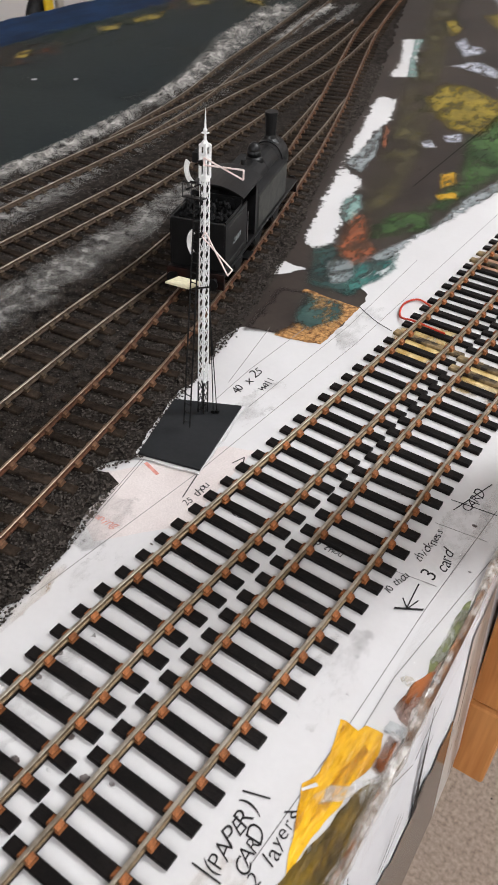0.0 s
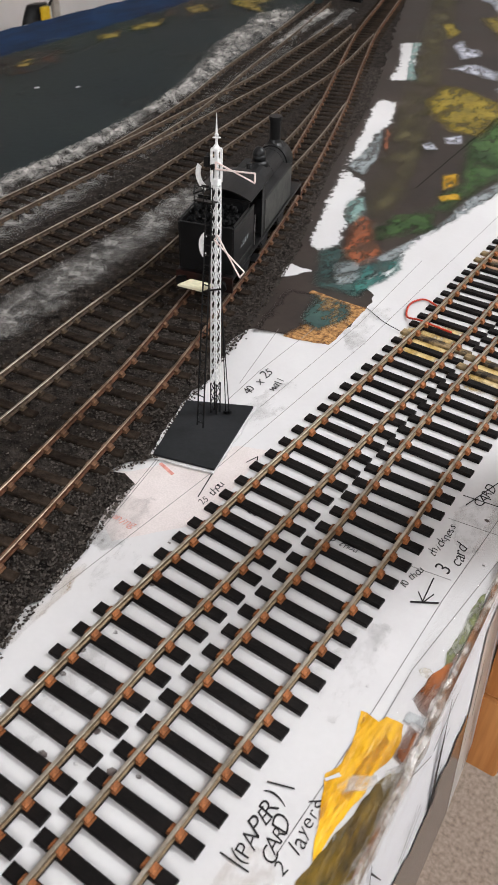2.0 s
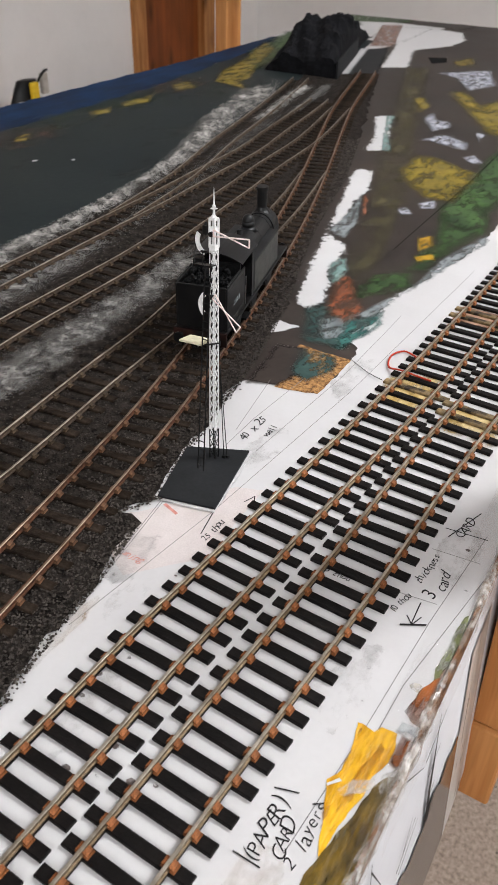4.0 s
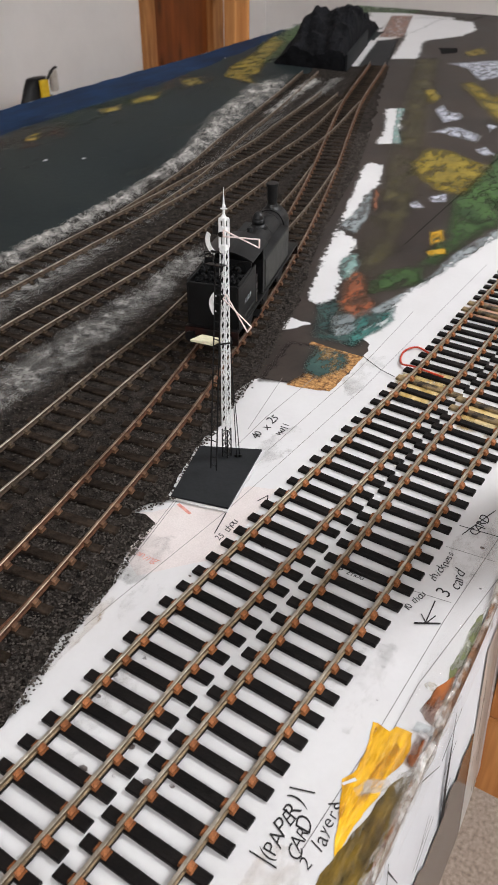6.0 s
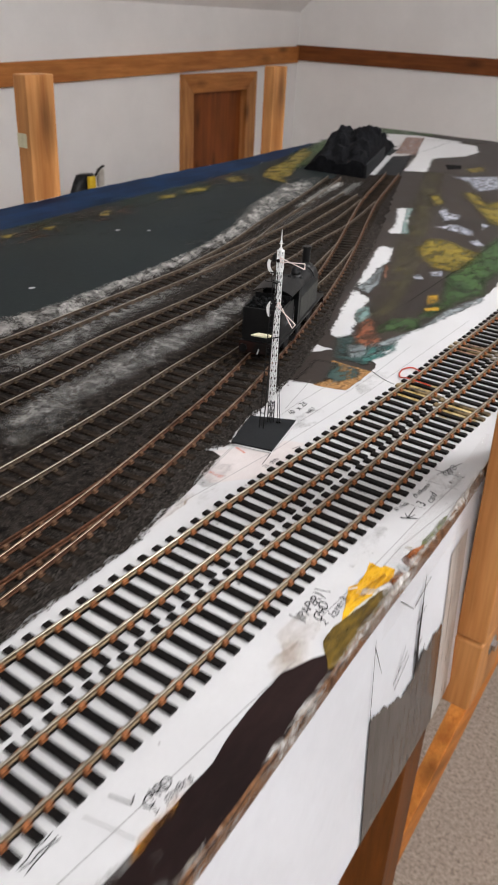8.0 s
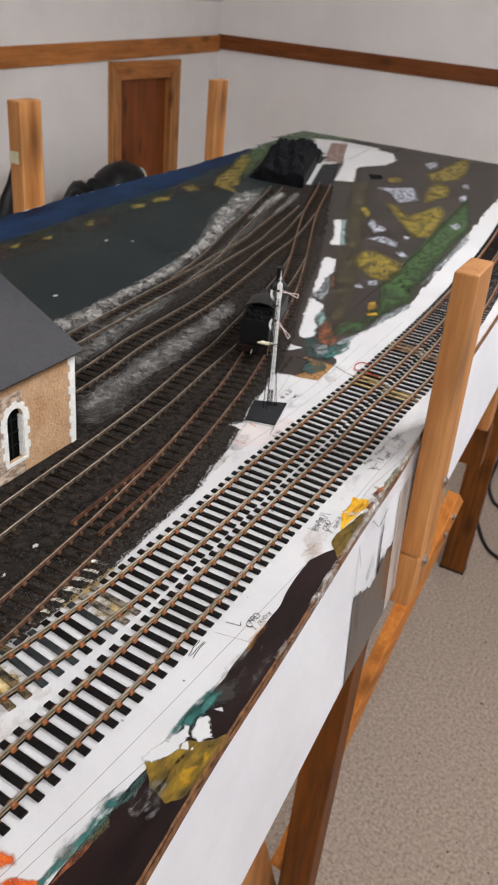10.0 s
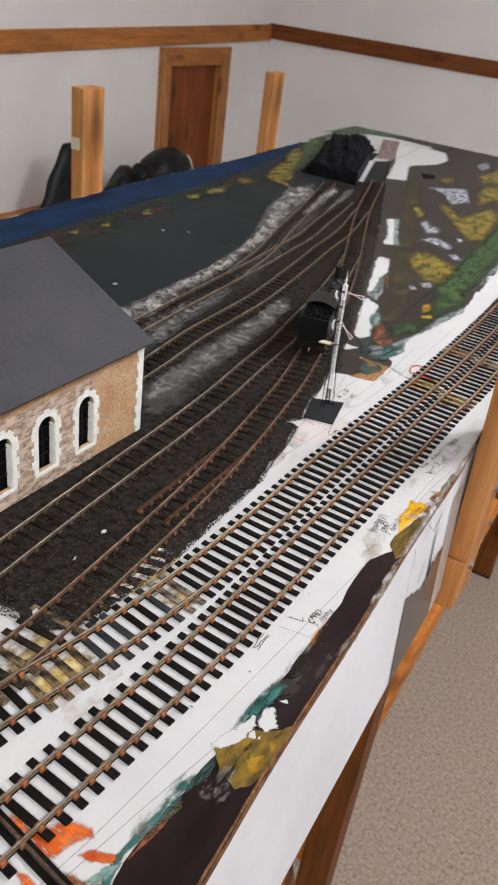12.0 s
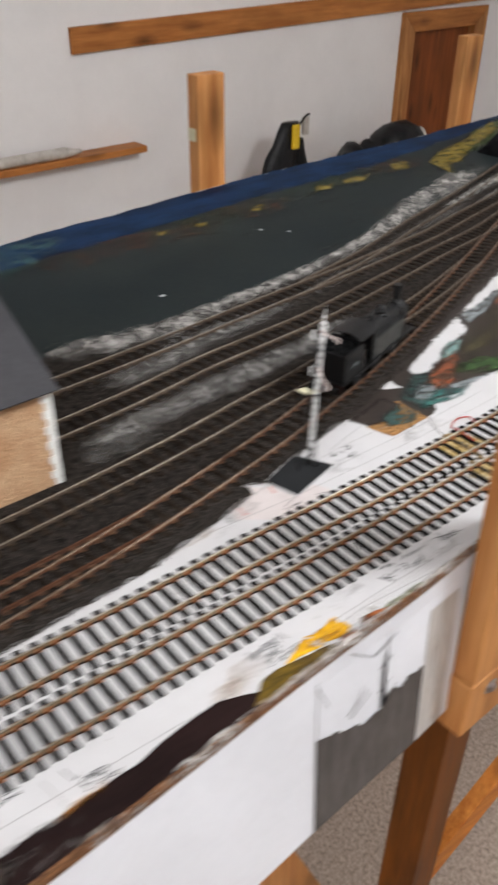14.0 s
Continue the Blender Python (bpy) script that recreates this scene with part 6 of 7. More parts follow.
paint("olive_streak", [(-0.0345, -0.186), (-0.0300, -0.190), (-0.0320, -0.204), (-0.0345, -0.214), (-0.0355, -0.205)], OLIVE_BROWN, P + 0.00002, 0.0014, "", 0.0008)
paint("rust_streak", [(-0.0330, -0.200), (-0.0310, -0.202), (-0.0330, -0.216), (-0.0345, -0.226), (-0.0350, -0.214)], RUST_PAINT, P + 0.00003, 0.0010, "", 0.0006)
paint("grey_daub", [(-0.0290, -0.163), (-0.0210, -0.160), (-0.0160, -0.168), (-0.0180, -0.178), (-0.0260, -0.181), (-0.0300, -0.173)], THIN_GREY, P + 0.00014, 0.0018, "", 0.0008)
paint("teal_daub", [(-0.0335, -0.100), (-0.0310, -0.096), (-0.0285, -0.110), (-0.0315, -0.128), (-0.0345, -0.138), (-0.0360, -0.130)], TEAL_PAINT, P - 0.00004, 0.0014, "", 0.0008)
paint("orange_daub", [(-0.0933, -0.2444), (-0.0882, -0.2372), (-0.0792, -0.2394), (-0.0716, -0.2330), (-0.0654, -0.2250), (-0.0563, -0.2231), (-0.0530, -0.2258), (-0.0592, -0.2320), (-0.0606, -0.2396), (-0.0638, -0.2468), (-0.0715, -0.2474), (-0.0772, -0.2432), (-0.0832, -0.2474)], ORANGE_PAINT, P - 0.00014, 0.0014, "brushed orange paint", 0.0015)
paint("orange_daub", [(-0.0531, -0.2359), (-0.0515, -0.2315), (-0.0420, -0.2274), (-0.0358, -0.2253), (-0.0383, -0.2300), (-0.0467, -0.2352)], ORANGE_PAINT, P - 0.00014, 0.0010, "brushed orange paint", 0.0015)
paint("orange_daub", [(-0.0690, -0.2567), (-0.0642, -0.2549), (-0.0551, -0.2561), (-0.0539, -0.2597), (-0.0618, -0.2623), (-0.0635, -0.2590)], ORANGE_PAINT, P - 0.00014, 0.0010, "brushed orange paint", 0.0015)
paint("rust_daub", [(-0.0593, -0.2499), (-0.0515, -0.2444), (-0.0413, -0.2434), (-0.0400, -0.2476), (-0.0492, -0.2510), (-0.0557, -0.2520)], SIENNA_PAINT, P - 0.00010, 0.0012, "rust brown paint", 0.0015)
paint("ochre_daub", [(-0.0405, -0.2443), (-0.0364, -0.2399), (-0.0270, -0.2476), (-0.0365, -0.2560), (-0.0390, -0.2490)], OCHRE_BRIGHT, P - 0.00006, 0.0012, "", 0.0015)
paint("gold_daub", [(-0.042, -0.245), (-0.037, -0.24), (-0.029, -0.244), (-0.029, -0.248), (-0.036, -0.254)], OCHRE_BRIGHT, P + 0.00008, 0.0012, "", 0.002)
paint("teal_daub", [(-0.043, -0.243), (-0.04, -0.233), (-0.035, -0.227), (-0.036, -0.238), (-0.039, -0.242)], PALE_TEAL, P + 0.00012, 0.001, "", 0.002)
paint("yellow_daub", [(-0.0400, 0.1280), (-0.0380, 0.1284), (-0.0341, 0.1274), (-0.0325, 0.1302), (-0.0274, 0.1305), (-0.0260, 0.1255), (-0.0255, 0.1196), (-0.0276, 0.1122), (-0.0273, 0.1053), (-0.0286, 0.0975), (-0.0292, 0.0874), (-0.0299, 0.0807), (-0.0330, 0.0870), (-0.0360, 0.0960), (-0.0386, 0.1038), (-0.0368, 0.1095), (-0.0377, 0.1165)], YELLOW_PAINT, P, 0.0007, "chrome yellow paint", 0.0015)
paint("orange_streak", [(-0.0385, 0.1270), (-0.0372, 0.1260), (-0.0368, 0.1120), (-0.0350, 0.1000), (-0.0335, 0.0890), (-0.0355, 0.0960), (-0.0382, 0.1040), (-0.0366, 0.1100), (-0.0376, 0.1170)], AMBER_PAINT, P + 0.00003, 0.0012, "", 0.0012)
paint("orange_streak", [(-0.0300, 0.1240), (-0.0280, 0.1230), (-0.0300, 0.1050), (-0.0310, 0.0900), (-0.0322, 0.0960), (-0.0318, 0.1100)], AMBER_PAINT, P + 0.00003, 0.0014, "", 0.0012)
paint("olive_daub", [(-0.0273, 0.1009), (-0.0259, 0.1088), (-0.0240, 0.1146), (-0.0210, 0.1166), (-0.0202, 0.1101), (-0.0192, 0.0957), (-0.0185, 0.0800), (-0.0180, 0.0600), (-0.0200, 0.0510), (-0.0300, 0.0640), (-0.0320, 0.0750), (-0.0289, 0.0868)], OLIVE_PAINT, P + 0.00008, 0.0008, "olive paint", 0.0012)
paint("dark_streak", [(-0.0253, 0.1193), (-0.0254, 0.1259), (-0.0255, 0.1313), (-0.0222, 0.1305), (-0.0209, 0.1241), (-0.0212, 0.1188), (-0.0239, 0.1184)], SIENNA_PAINT, P + 0.00010, 0.0010, "glossy dark sienna paint", 0.0012)
paint("dark_streak", [(-0.0255, 0.0980), (-0.0225, 0.1000), (-0.0205, 0.0900), (-0.0200, 0.0760), (-0.0225, 0.0780), (-0.0250, 0.0880)], DARK_STREAK, P + 0.00011, 0.0014, "", 0.0012)
paint("milky_smear", [(-0.0342, 0.1032), (-0.0320, 0.1082), (-0.0267, 0.1119), (-0.0250, 0.1099), (-0.0288, 0.1051), (-0.0327, 0.1020)], MILKY_SMEAR, P + 0.00013, 0.0016, "milky white smear", 0.0012)
paint("milky_smear", [(-0.0244, 0.1098), (-0.0250, 0.1149), (-0.0217, 0.1198), (-0.0200, 0.1162), (-0.0204, 0.1097), (-0.0225, 0.1076)], MILKY_SMEAR, P + 0.00014, 0.0014, "milky white smear", 0.0012)
paint("pale_blob", [(-0.0280, 0.1321), (-0.0277, 0.1360), (-0.0260, 0.1360), (-0.0213, 0.1367), (-0.0205, 0.1329), (-0.0221, 0.1311), (-0.0247, 0.1323), (-0.0261, 0.1309)], GREY_WASH, P + 0.00012, 0.0009, "pale grey paint", 0.0012)
paint("rust_daub", [(-0.0290, 0.1398), (-0.0282, 0.1446), (-0.0272, 0.1520), (-0.0250, 0.1570), (-0.0237, 0.1643), (-0.0229, 0.1667), (-0.0225, 0.1530), (-0.0218, 0.1424), (-0.0216, 0.1366), (-0.0254, 0.1375)], SIENNA_PAINT, P + 0.00004, 0.0007, "rust brown paint", 0.0012)
paint("olive_daub", [(-0.0250, 0.1570), (-0.0265, 0.1624), (-0.0258, 0.1700), (-0.0262, 0.1819), (-0.0250, 0.1930), (-0.0232, 0.1865), (-0.0228, 0.1788), (-0.0226, 0.1681), (-0.0234, 0.1592)], OLIVE_GREEN, P + 0.00005, 0.0009, "olive green paint", 0.0015)
paint("cream_daub", [(-0.0310, 0.1506), (-0.0304, 0.1523), (-0.0285, 0.1529), (-0.0269, 0.1522), (-0.0280, 0.1498), (-0.0296, 0.1495)], CREAM_SMEAR, P + 0.00003, 0.0008, "", 0.0012)
paint("white_dab", [(-0.0388, 0.1027), (-0.0360, 0.1065), (-0.0348, 0.1059), (-0.0379, 0.1020)], WHITE_CARD, P + 0.00012, 0.0004, "", 0.0012)
paint("brown_wash", [(-0.662, 0.402), (-0.665, 0.531), (-0.657, 0.71), (-0.67, 0.892), (-0.666, 0.988), (-0.603, 1.035), (-0.52, 0.755), (-0.494, 0.647), (-0.481, 0.554), (-0.547, 0.552), (-0.616, 0.49)], BROWN_WASH, P - 0.00016, 0.006, "brown wash over the slate paint", 0.006)
paint("ochre_daub", [(-0.704, 1.056), (-0.73, 1.16), (-0.756, 1.221), (-0.795, 1.332), (-0.745, 1.28), (-0.678, 1.103), (-0.641, 1.03), (-0.637, 0.994), (-0.602, 0.958), (-0.669, 0.983)], OCHRE_PAINT, P + 0.00008, 0.004, "ochre paint", 0.004)
for y, gap, long, coat in ((0.24, 0.016, 0.16, RUST_GLAZE), (0.36, 0.024, 0.14, RUST_GLAZE), (0.46, 0.018, 0.12, GREEN_GLAZE), (0.54, 0.030, 0.12, RUST_GLAZE), (0.62, 0.016, 0.14, GREEN_GLAZE), (0.74, 0.020, 0.14, GREEN_GLAZE), (0.86, 0.018, 0.12, RUST_GLAZE)):
    x = INNER(y) + gap
    paint("edge_glaze", [(x - 0.018, y), (x - 0.022, y + long * 0.6), (x - 0.012, y + long), (x + 0.020, y + long * 0.85), (x + 0.028, y + long * 0.2)], coat, P + 0.00002, 0.010, "thin brushed glaze of paint", 0.006)
for x, y in ((-0.588, 0.541), (-0.560, 0.566), (-0.492, 0.318)):
    paint("white_fleck", [(x + 0.0022 * math.cos(t), y + 0.0034 * math.sin(t)) for t in (0, 1.1, 2.3, 3.4, 4.4, 5.3)], WHITE_CARD, P + 0.0002, 0.0008, "tiny bare white fleck", 0.001, False)
paint("ochre_daub", [(-0.701, 0.921), (-0.696, 0.954), (-0.667, 0.928), (-0.675, 0.899)], OCHRE_PAINT, P + 0.00008, 0.004, "ochre paint", 0.004)
paint("ochre_daub", [(-0.685, 0.793), (-0.683, 0.855), (-0.663, 0.814), (-0.669, 0.778)], OCHRE_PAINT, P + 0.00008, 0.004, "ochre paint", 0.004)
paint("ochre_daub", [(-0.682, 0.729), (-0.682, 0.771), (-0.664, 0.745), (-0.669, 0.718)], OCHRE_PAINT, P + 0.00008, 0.004, "ochre paint", 0.004)
paint("ochre_daub", [(-0.668, 0.595), (-0.669, 0.616), (-0.649, 0.59), (-0.656, 0.581)], OCHRE_PAINT, P + 0.00008, 0.004, "ochre paint", 0.004)
paint("ochre_daub", [(-0.665, 0.427), (-0.663, 0.448), (-0.649, 0.427), (-0.655, 0.42)], OCHRE_PAINT, P + 0.00008, 0.004, "ochre paint", 0.004)
paint("ochre_daub", [(-0.658, 0.487), (-0.658, 0.507), (-0.645, 0.486), (-0.65, 0.48)], OCHRE_PAINT, P + 0.00008, 0.004, "ochre paint", 0.004)
paint("green_daub", [(-0.766, 1.238), (-0.827, 1.465), (-0.823, 1.569), (-0.754, 1.389), (-0.685, 1.171), (-0.669, 1.062)], GREEN_PAINT, P + 0.00004, 0.008, "grass green paint", 0.006)
paint("green_daub", [(-0.823, 1.473), (-0.843, 1.661), (-0.783, 1.694), (-0.756, 1.653), (-0.804, 1.546)], GREEN_PAINT, P + 0.00004, 0.006, "grass green paint", 0.006)
paint("teal_daub", [(-0.735, 0.244), (-0.731, 0.288), (-0.724, 0.323), (-0.659, 0.251), (-0.652, 0.204)], TEAL_SEA, P + 0.00008, 0.008, "", 0.006)
ash_band("ash_drift", [(-0.440, 0.09, 0.050), (-0.437, 0.16, 0.056), (-0.421, 0.275, 0.048), (-0.432, 0.37, 0.032), (-0.444, 0.485, 0.030), (-0.462, 0.575, 0.028), (-0.485, 0.66, 0.040), (-0.525, 0.76, 0.055), (-0.551, 0.86, 0.062), (-0.576, 0.95, 0.066), (-0.592, 1.045, 0.070)], ASH, 0.0014, "pale crusted ash drift along the field", 0.0050)
ash_band("ash_drift", [(-0.360, 0.15, 0.036), (-0.366, 0.21, 0.044), (-0.381, 0.281, 0.046), (-0.384, 0.341, 0.040), (-0.389, 0.425, 0.030)], ASH_MID, 0.0016, "pale ash between the tracks", 0.0008)
ash_band("ash_drift", [(-0.387, 0.400, 0.030), (-0.423, 0.568, 0.034), (-0.467, 0.734, 0.034), (-0.493, 0.865, 0.03)], ASH_DIM, 0.0016, "thin ash between the tracks", 0.0006)
ash_band("ash_drift", [(-0.281, 0.080, 0.030), (-0.286, 0.107, 0.040), (-0.293, 0.186, 0.046), (-0.302, 0.273, 0.044), (-0.306, 0.339, 0.038), (-0.325, 0.456, 0.03)], ASH_MID, 0.0016, "pale ash between the tracks", 0.0010)
ash_band("ash_drift", [(-0.272, 0.093, 0.03), (-0.271, 0.129, 0.03), (-0.269, 0.162, 0.02)], ASH_DIM, 0.0018, "thin ash", 0.0005)
ash_band("ash_drift", [(-0.495, 0.80, 0.018), (-0.509, 0.870, 0.022), (-0.524, 0.930, 0.026), (-0.547, 1.035, 0.030)], ASH, 0.0018, "pale ash", 0.0022)
ash_band("ash_drift", [(-0.478, 0.85, 0.014), (-0.500, 0.956, 0.020), (-0.526, 1.06, 0.026)], ASH_MID, 0.0018, "pale ash", 0.0018)
bm = bmesh.new()
for (x0, y0), (x1, y1) in zip(front[7:9], front[8:10]):
    v = [bm.verts.new(p) for p in ((x0 - 0.012, y0, 0.0024), (x0 + 0.0025, y0, 0.0024), (x1 + 0.0025, y1, 0.0024), (x1 - 0.012, y1, 0.0024))]
    bm.faces.new(v)
    v2 = [bm.verts.new(p) for p in ((x0 + 0.0025, y0, 0.0024), (x1 + 0.0025, y1, 0.0024), (x1 + 0.003, y1, -0.018), (x0 + 0.003, y0, -0.018))]
    bm.faces.new(v2)
bm_fold = bmesh.new()
rows = []
for i in range(181):
    y = -0.06 + 0.31 * i / 180
    q = Vector((y * 160, 3.0, 0))
    w = 0.0012 + 0.0007 * noise.noise(q)
    rows.append([bm_fold.verts.new((EDGE(y) + o * w + 0.0005 * noise.noise(q * 0.7), y, h0 + 0.0006 * noise.noise(q + Vector((o * 3, 0, 0))))) for o, h0 in ((-1.3, 0.0026), (-0.4, 0.0034), (0.5, 0.0034), (1.5, 0.0022), (1.9, -0.003))])
for a, e in zip(rows, rows[1:]):
    for k in range(4):
        bm_fold.faces.new((a[k], a[k + 1], e[k + 1], e[k]))
# The white streaks on this fold are highlights held in its colour.
part("tape_fold", bm_fold, TAPE_FOLD, board, "crinkled fold of clear tape with painted white glints")
part("clear_tape", bm, TAPE, board, "glossy clear tape over the edge")

# ---- writing and pencil lines on the card ----
Z = 0.0002
note = thing("handwritten_notes", "black handwritten notes and pencil lines on the white card", "writing")
for words, x, y, size, turn in (("(PAPER)", -0.0470, 0.0820, 0.0060, 93), ("CARD", -0.0410, 0.0820, 0.0056, 97), ("2 layers", -0.0362, 0.0865, 0.0054, 92), ("thickness", -0.0470, 0.2110, 0.0048, 86), ("10 thou", -0.0490, 0.1868, 0.0038, 80), ("3", -0.0415, 0.1975, 0.0078, 84), ("card", -0.0395, 0.2065, 0.0056, 95), ("CARD", -0.0420, 0.2420, 0.0060, 83), ("40 x 25", -0.1600, 0.2585, 0.0066, 93), ("wall", -0.1515, 0.2615, 0.0058, 90), ("25 thou", -0.1330, 0.1825, 0.0046, 90), ("25", -0.1120, 0.1810, 0.0046, -16), ("25 thou", -0.0760, 0.1860, 0.0040, 0), ("CARD", -0.0395, -0.0355, 0.0058, 87), ("2 layers", -0.0345, -0.0320, 0.0050, 87)):
    place_words(words, (x, y, Z), size, turn, note)
bm = bmesh.new()
for x in (-0.057, -0.055, -0.053):
    stroke(bm, [(x + random.uniform(-0.001, 0.001), -0.083 + 0.0037 * i) for i in range(5)], 0.0005, Z)
part("scribble", bm, INK, note)
for pts in ([(-0.150, 0.112), (-0.163, 0.188)], [(-0.151, 0.112), (-0.164, 0.187)], [(-0.148, 0.108), (-0.140, 0.191), (-0.134, 0.316), (-0.133, 0.519)], [(-0.039, 0.077), (-0.037, 0.122), (-0.036, 0.182), (-0.033, 0.241)], [(-0.033, 0.102), (-0.033, 0.150), (-0.025, 0.221)], [(-0.066, -0.32), (-0.054, -0.230), (-0.047, -0.141), (-0.041, -0.057), (-0.034, 0.048)], [(-0.054, -0.266), (-0.045, -0.206), (-0.036, -0.154), (-0.030, -0.063)], [(-0.052, 0.190), (-0.037, 0.192)], [(-0.050, 0.221), (-0.030, 0.223)], [(-0.166, 0.250), (-0.177, 0.303)], [(-0.163, 0.235), (-0.164, 0.264), (-0.162, 0.316)], [(-0.148, 0.240), (-0.145, 0.330), (-0.148, 0.42)], [(-0.053, -0.058), (-0.028, -0.053)]):
    part("pencil_line", stroke(bmesh.new(), pts, 0.00032, Z), PENCIL, note, "thin grey pencil line")
for pts in ([(-0.1360, 0.1760), (-0.1405, 0.1950)], [(-0.0450, 0.1745), (-0.0365, 0.1795)], [(-0.0450, 0.1750), (-0.0365, 0.1800)], [(-0.0415, 0.1775), (-0.0425, 0.1895)], [(-0.0445, 0.1805), (-0.0412, 0.1770), (-0.0395, 0.1825)], [(-0.0500, 0.2365), (-0.0320, 0.2385)], [(-0.0470, 0.2315), (-0.0400, 0.2545)], [(-0.0515, 0.0700), (-0.0425, 0.0700)], [(-0.0515, 0.0930), (-0.0440, 0.0955)], [(-0.0342, 0.0970), (-0.0315, 0.0995), (-0.0335, 0.1015)], [(-0.0390, 0.0945), (-0.0315, 0.1000)], [(-0.0520, -0.0470), (-0.0430, -0.0450), (-0.0448, -0.0420)], [(-0.1320, 0.2040), (-0.1300, 0.2100), (-0.1280, 0.2060)]):
    part("ink_stroke", stroke(bmesh.new(), pts, 0.0005, Z + 0.0001), INK, note, "thick black pen stroke")

# ---- wires ----
def wire(label, pts, r, material, n=10):
    t = thing("wire", label, "wire", pts[0])
    o = Vector(pts[0])
    cu = [Vector(p) for p in pts]
    fine = []
    for i in range(len(cu) - 1):
        p0, p1, p2, p3 = cu[max(i - 1, 0)], cu[i], cu[i + 1], cu[min(i + 2, len(cu) - 1)]
        for k in range(n):
            u = k / n
            fine.append(0.5 * ((2 * p1) + (p2 - p0) * u + (2 * p0 - 5 * p1 + 4 * p2 - p3) * u * u + (3 * p1 - p0 - 3 * p2 + p3) * u**3) - o)
    fine.append(cu[-1] - o)
    bm = bmesh.new()
    for a, b in zip(fine, fine[1:]):
        tube(a, b, r, bm=bm, seg=6)
    part("strand", bm, material, t, smooth=True)
    return t


wire("thin red insulated wire looped beside the track", [(-0.118, 0.372, 0.0009), (-0.127, 0.375, 0.0010), (-0.131, 0.365, 0.0014), (-0.127, 0.352, 0.0012), (-0.118, 0.349, 0.0030), (-0.100, 0.347, 0.0030)], 0.0006, RED_WIRE)
wire("black pencil-thin wire lying on the card", [(-0.150, 0.349, 0.0008), (-0.135, 0.340, 0.0010), (-0.124, 0.336, 0.0012)], 0.00022, BLACK_WIRE)
wire("black cable lying on the carpet", [(-0.22, 2.75, FLOOR + 0.008), (-0.215, 2.50, FLOOR + 0.008), (-0.20, 2.33, FLOOR + 0.008), (-0.157, 2.19, FLOOR + 0.008), (-0.10, 2.07, FLOOR + 0.008), (-0.04, 2.02, FLOOR + 0.008), (0.12, 1.95, FLOOR + 0.008)], 0.006, BLACK_WIRE)
wire("black cable lying on the carpet", [(-0.20, 2.75, FLOOR + 0.008), (-0.19, 2.52, FLOOR + 0.008), (-0.155, 2.40, FLOOR + 0.008), (-0.10, 2.34, FLOOR + 0.008), (0.10, 2.25, FLOOR + 0.008)], 0.006, BLACK_WIRE)

# ---- rod and crumbs at the near end ----
rod = thing("point_rod", "dark steel rod lying beside rusty crumbs", "metal rod", (-0.0700, -0.2472, 0.0002))
part("bar", box(-0.060, 0.030, -0.0009, 0.0009, 0.0008, 0.0030, 0.0003, m=Matrix.Rotation(radians(-8), 4, "Z")), DULL_SIDE, rod)
part("bed", box(-0.060, 0.026, -0.0040, 0.0036, 0.0, 0.0010, 0.0003, m=Matrix.Rotation(radians(-8), 4, "Z")), SLEEPER_BLACK, rod, "dark brown timber under the rod")
part("end_block", box(0.0215, 0.0315, -0.0120, -0.0020, 0.0, 0.0050, 0.0008, m=Matrix.Rotation(radians(-8), 4, "Z")), SLEEPER_CRUST, rod, "grey glue-crusted block")

# ---- marks on the front panel ----
def panel_x(y, z=-0.1):
    return EDGE(y) + 0.0005 - 0.068 * (z + 0.0067)


def panel_shape(name, outline, material, label, lift=0.0):
    """A flat painted shape on the front panel, over a y-z outline."""
    bm = bmesh.new()
    f = bm.faces.new([bm.verts.new((panel_x(y, z) + lift, y, z)) for y, z in outline])
    bmesh.ops.triangulate(bm, faces=[f])
    return part(name, bm, material, board, label)


CHARCOAL_WASH = mat("charcoal_wash", rgb(36, 37, 39), rgb(80, 79, 80), scale=60, rough=0.5, bump=0.2, fine=160, stretch=(1, 2.4, 0.5), contrast=(0.32, 0.68), coat=1.0)
ridge = [(y, -0.066 - 0.020 * min(1, (y - 0.096) / 0.045) + (0.008 if y > 0.158 else 0) + 0.006 * noise.noise(Vector((y * 110, 1, 0))) + 0.003 * noise.noise(Vector((y * 420, 4, 0)))) for y in [0.0962 + 0.0016 * i for i in range(67)]]
panel_shape("dark_wash", [(0.0958, -0.1568), (0.2010, -0.1568)] + ridge[::-1], CHARCOAL_WASH, "charcoal painted scenery trial")
panel_shape("grey_film", [(0.2014, -0.1566), (0.232, -0.1566), (0.236, -0.03), (0.2040, -0.03)], mat("smoky_film", rgb(170, 164, 158), rgb(206, 202, 198), scale=40, rough=0.3, bump=0.2, fine=90, stretch=(1, 3, 0.4)), "smoky clear film over the panel")
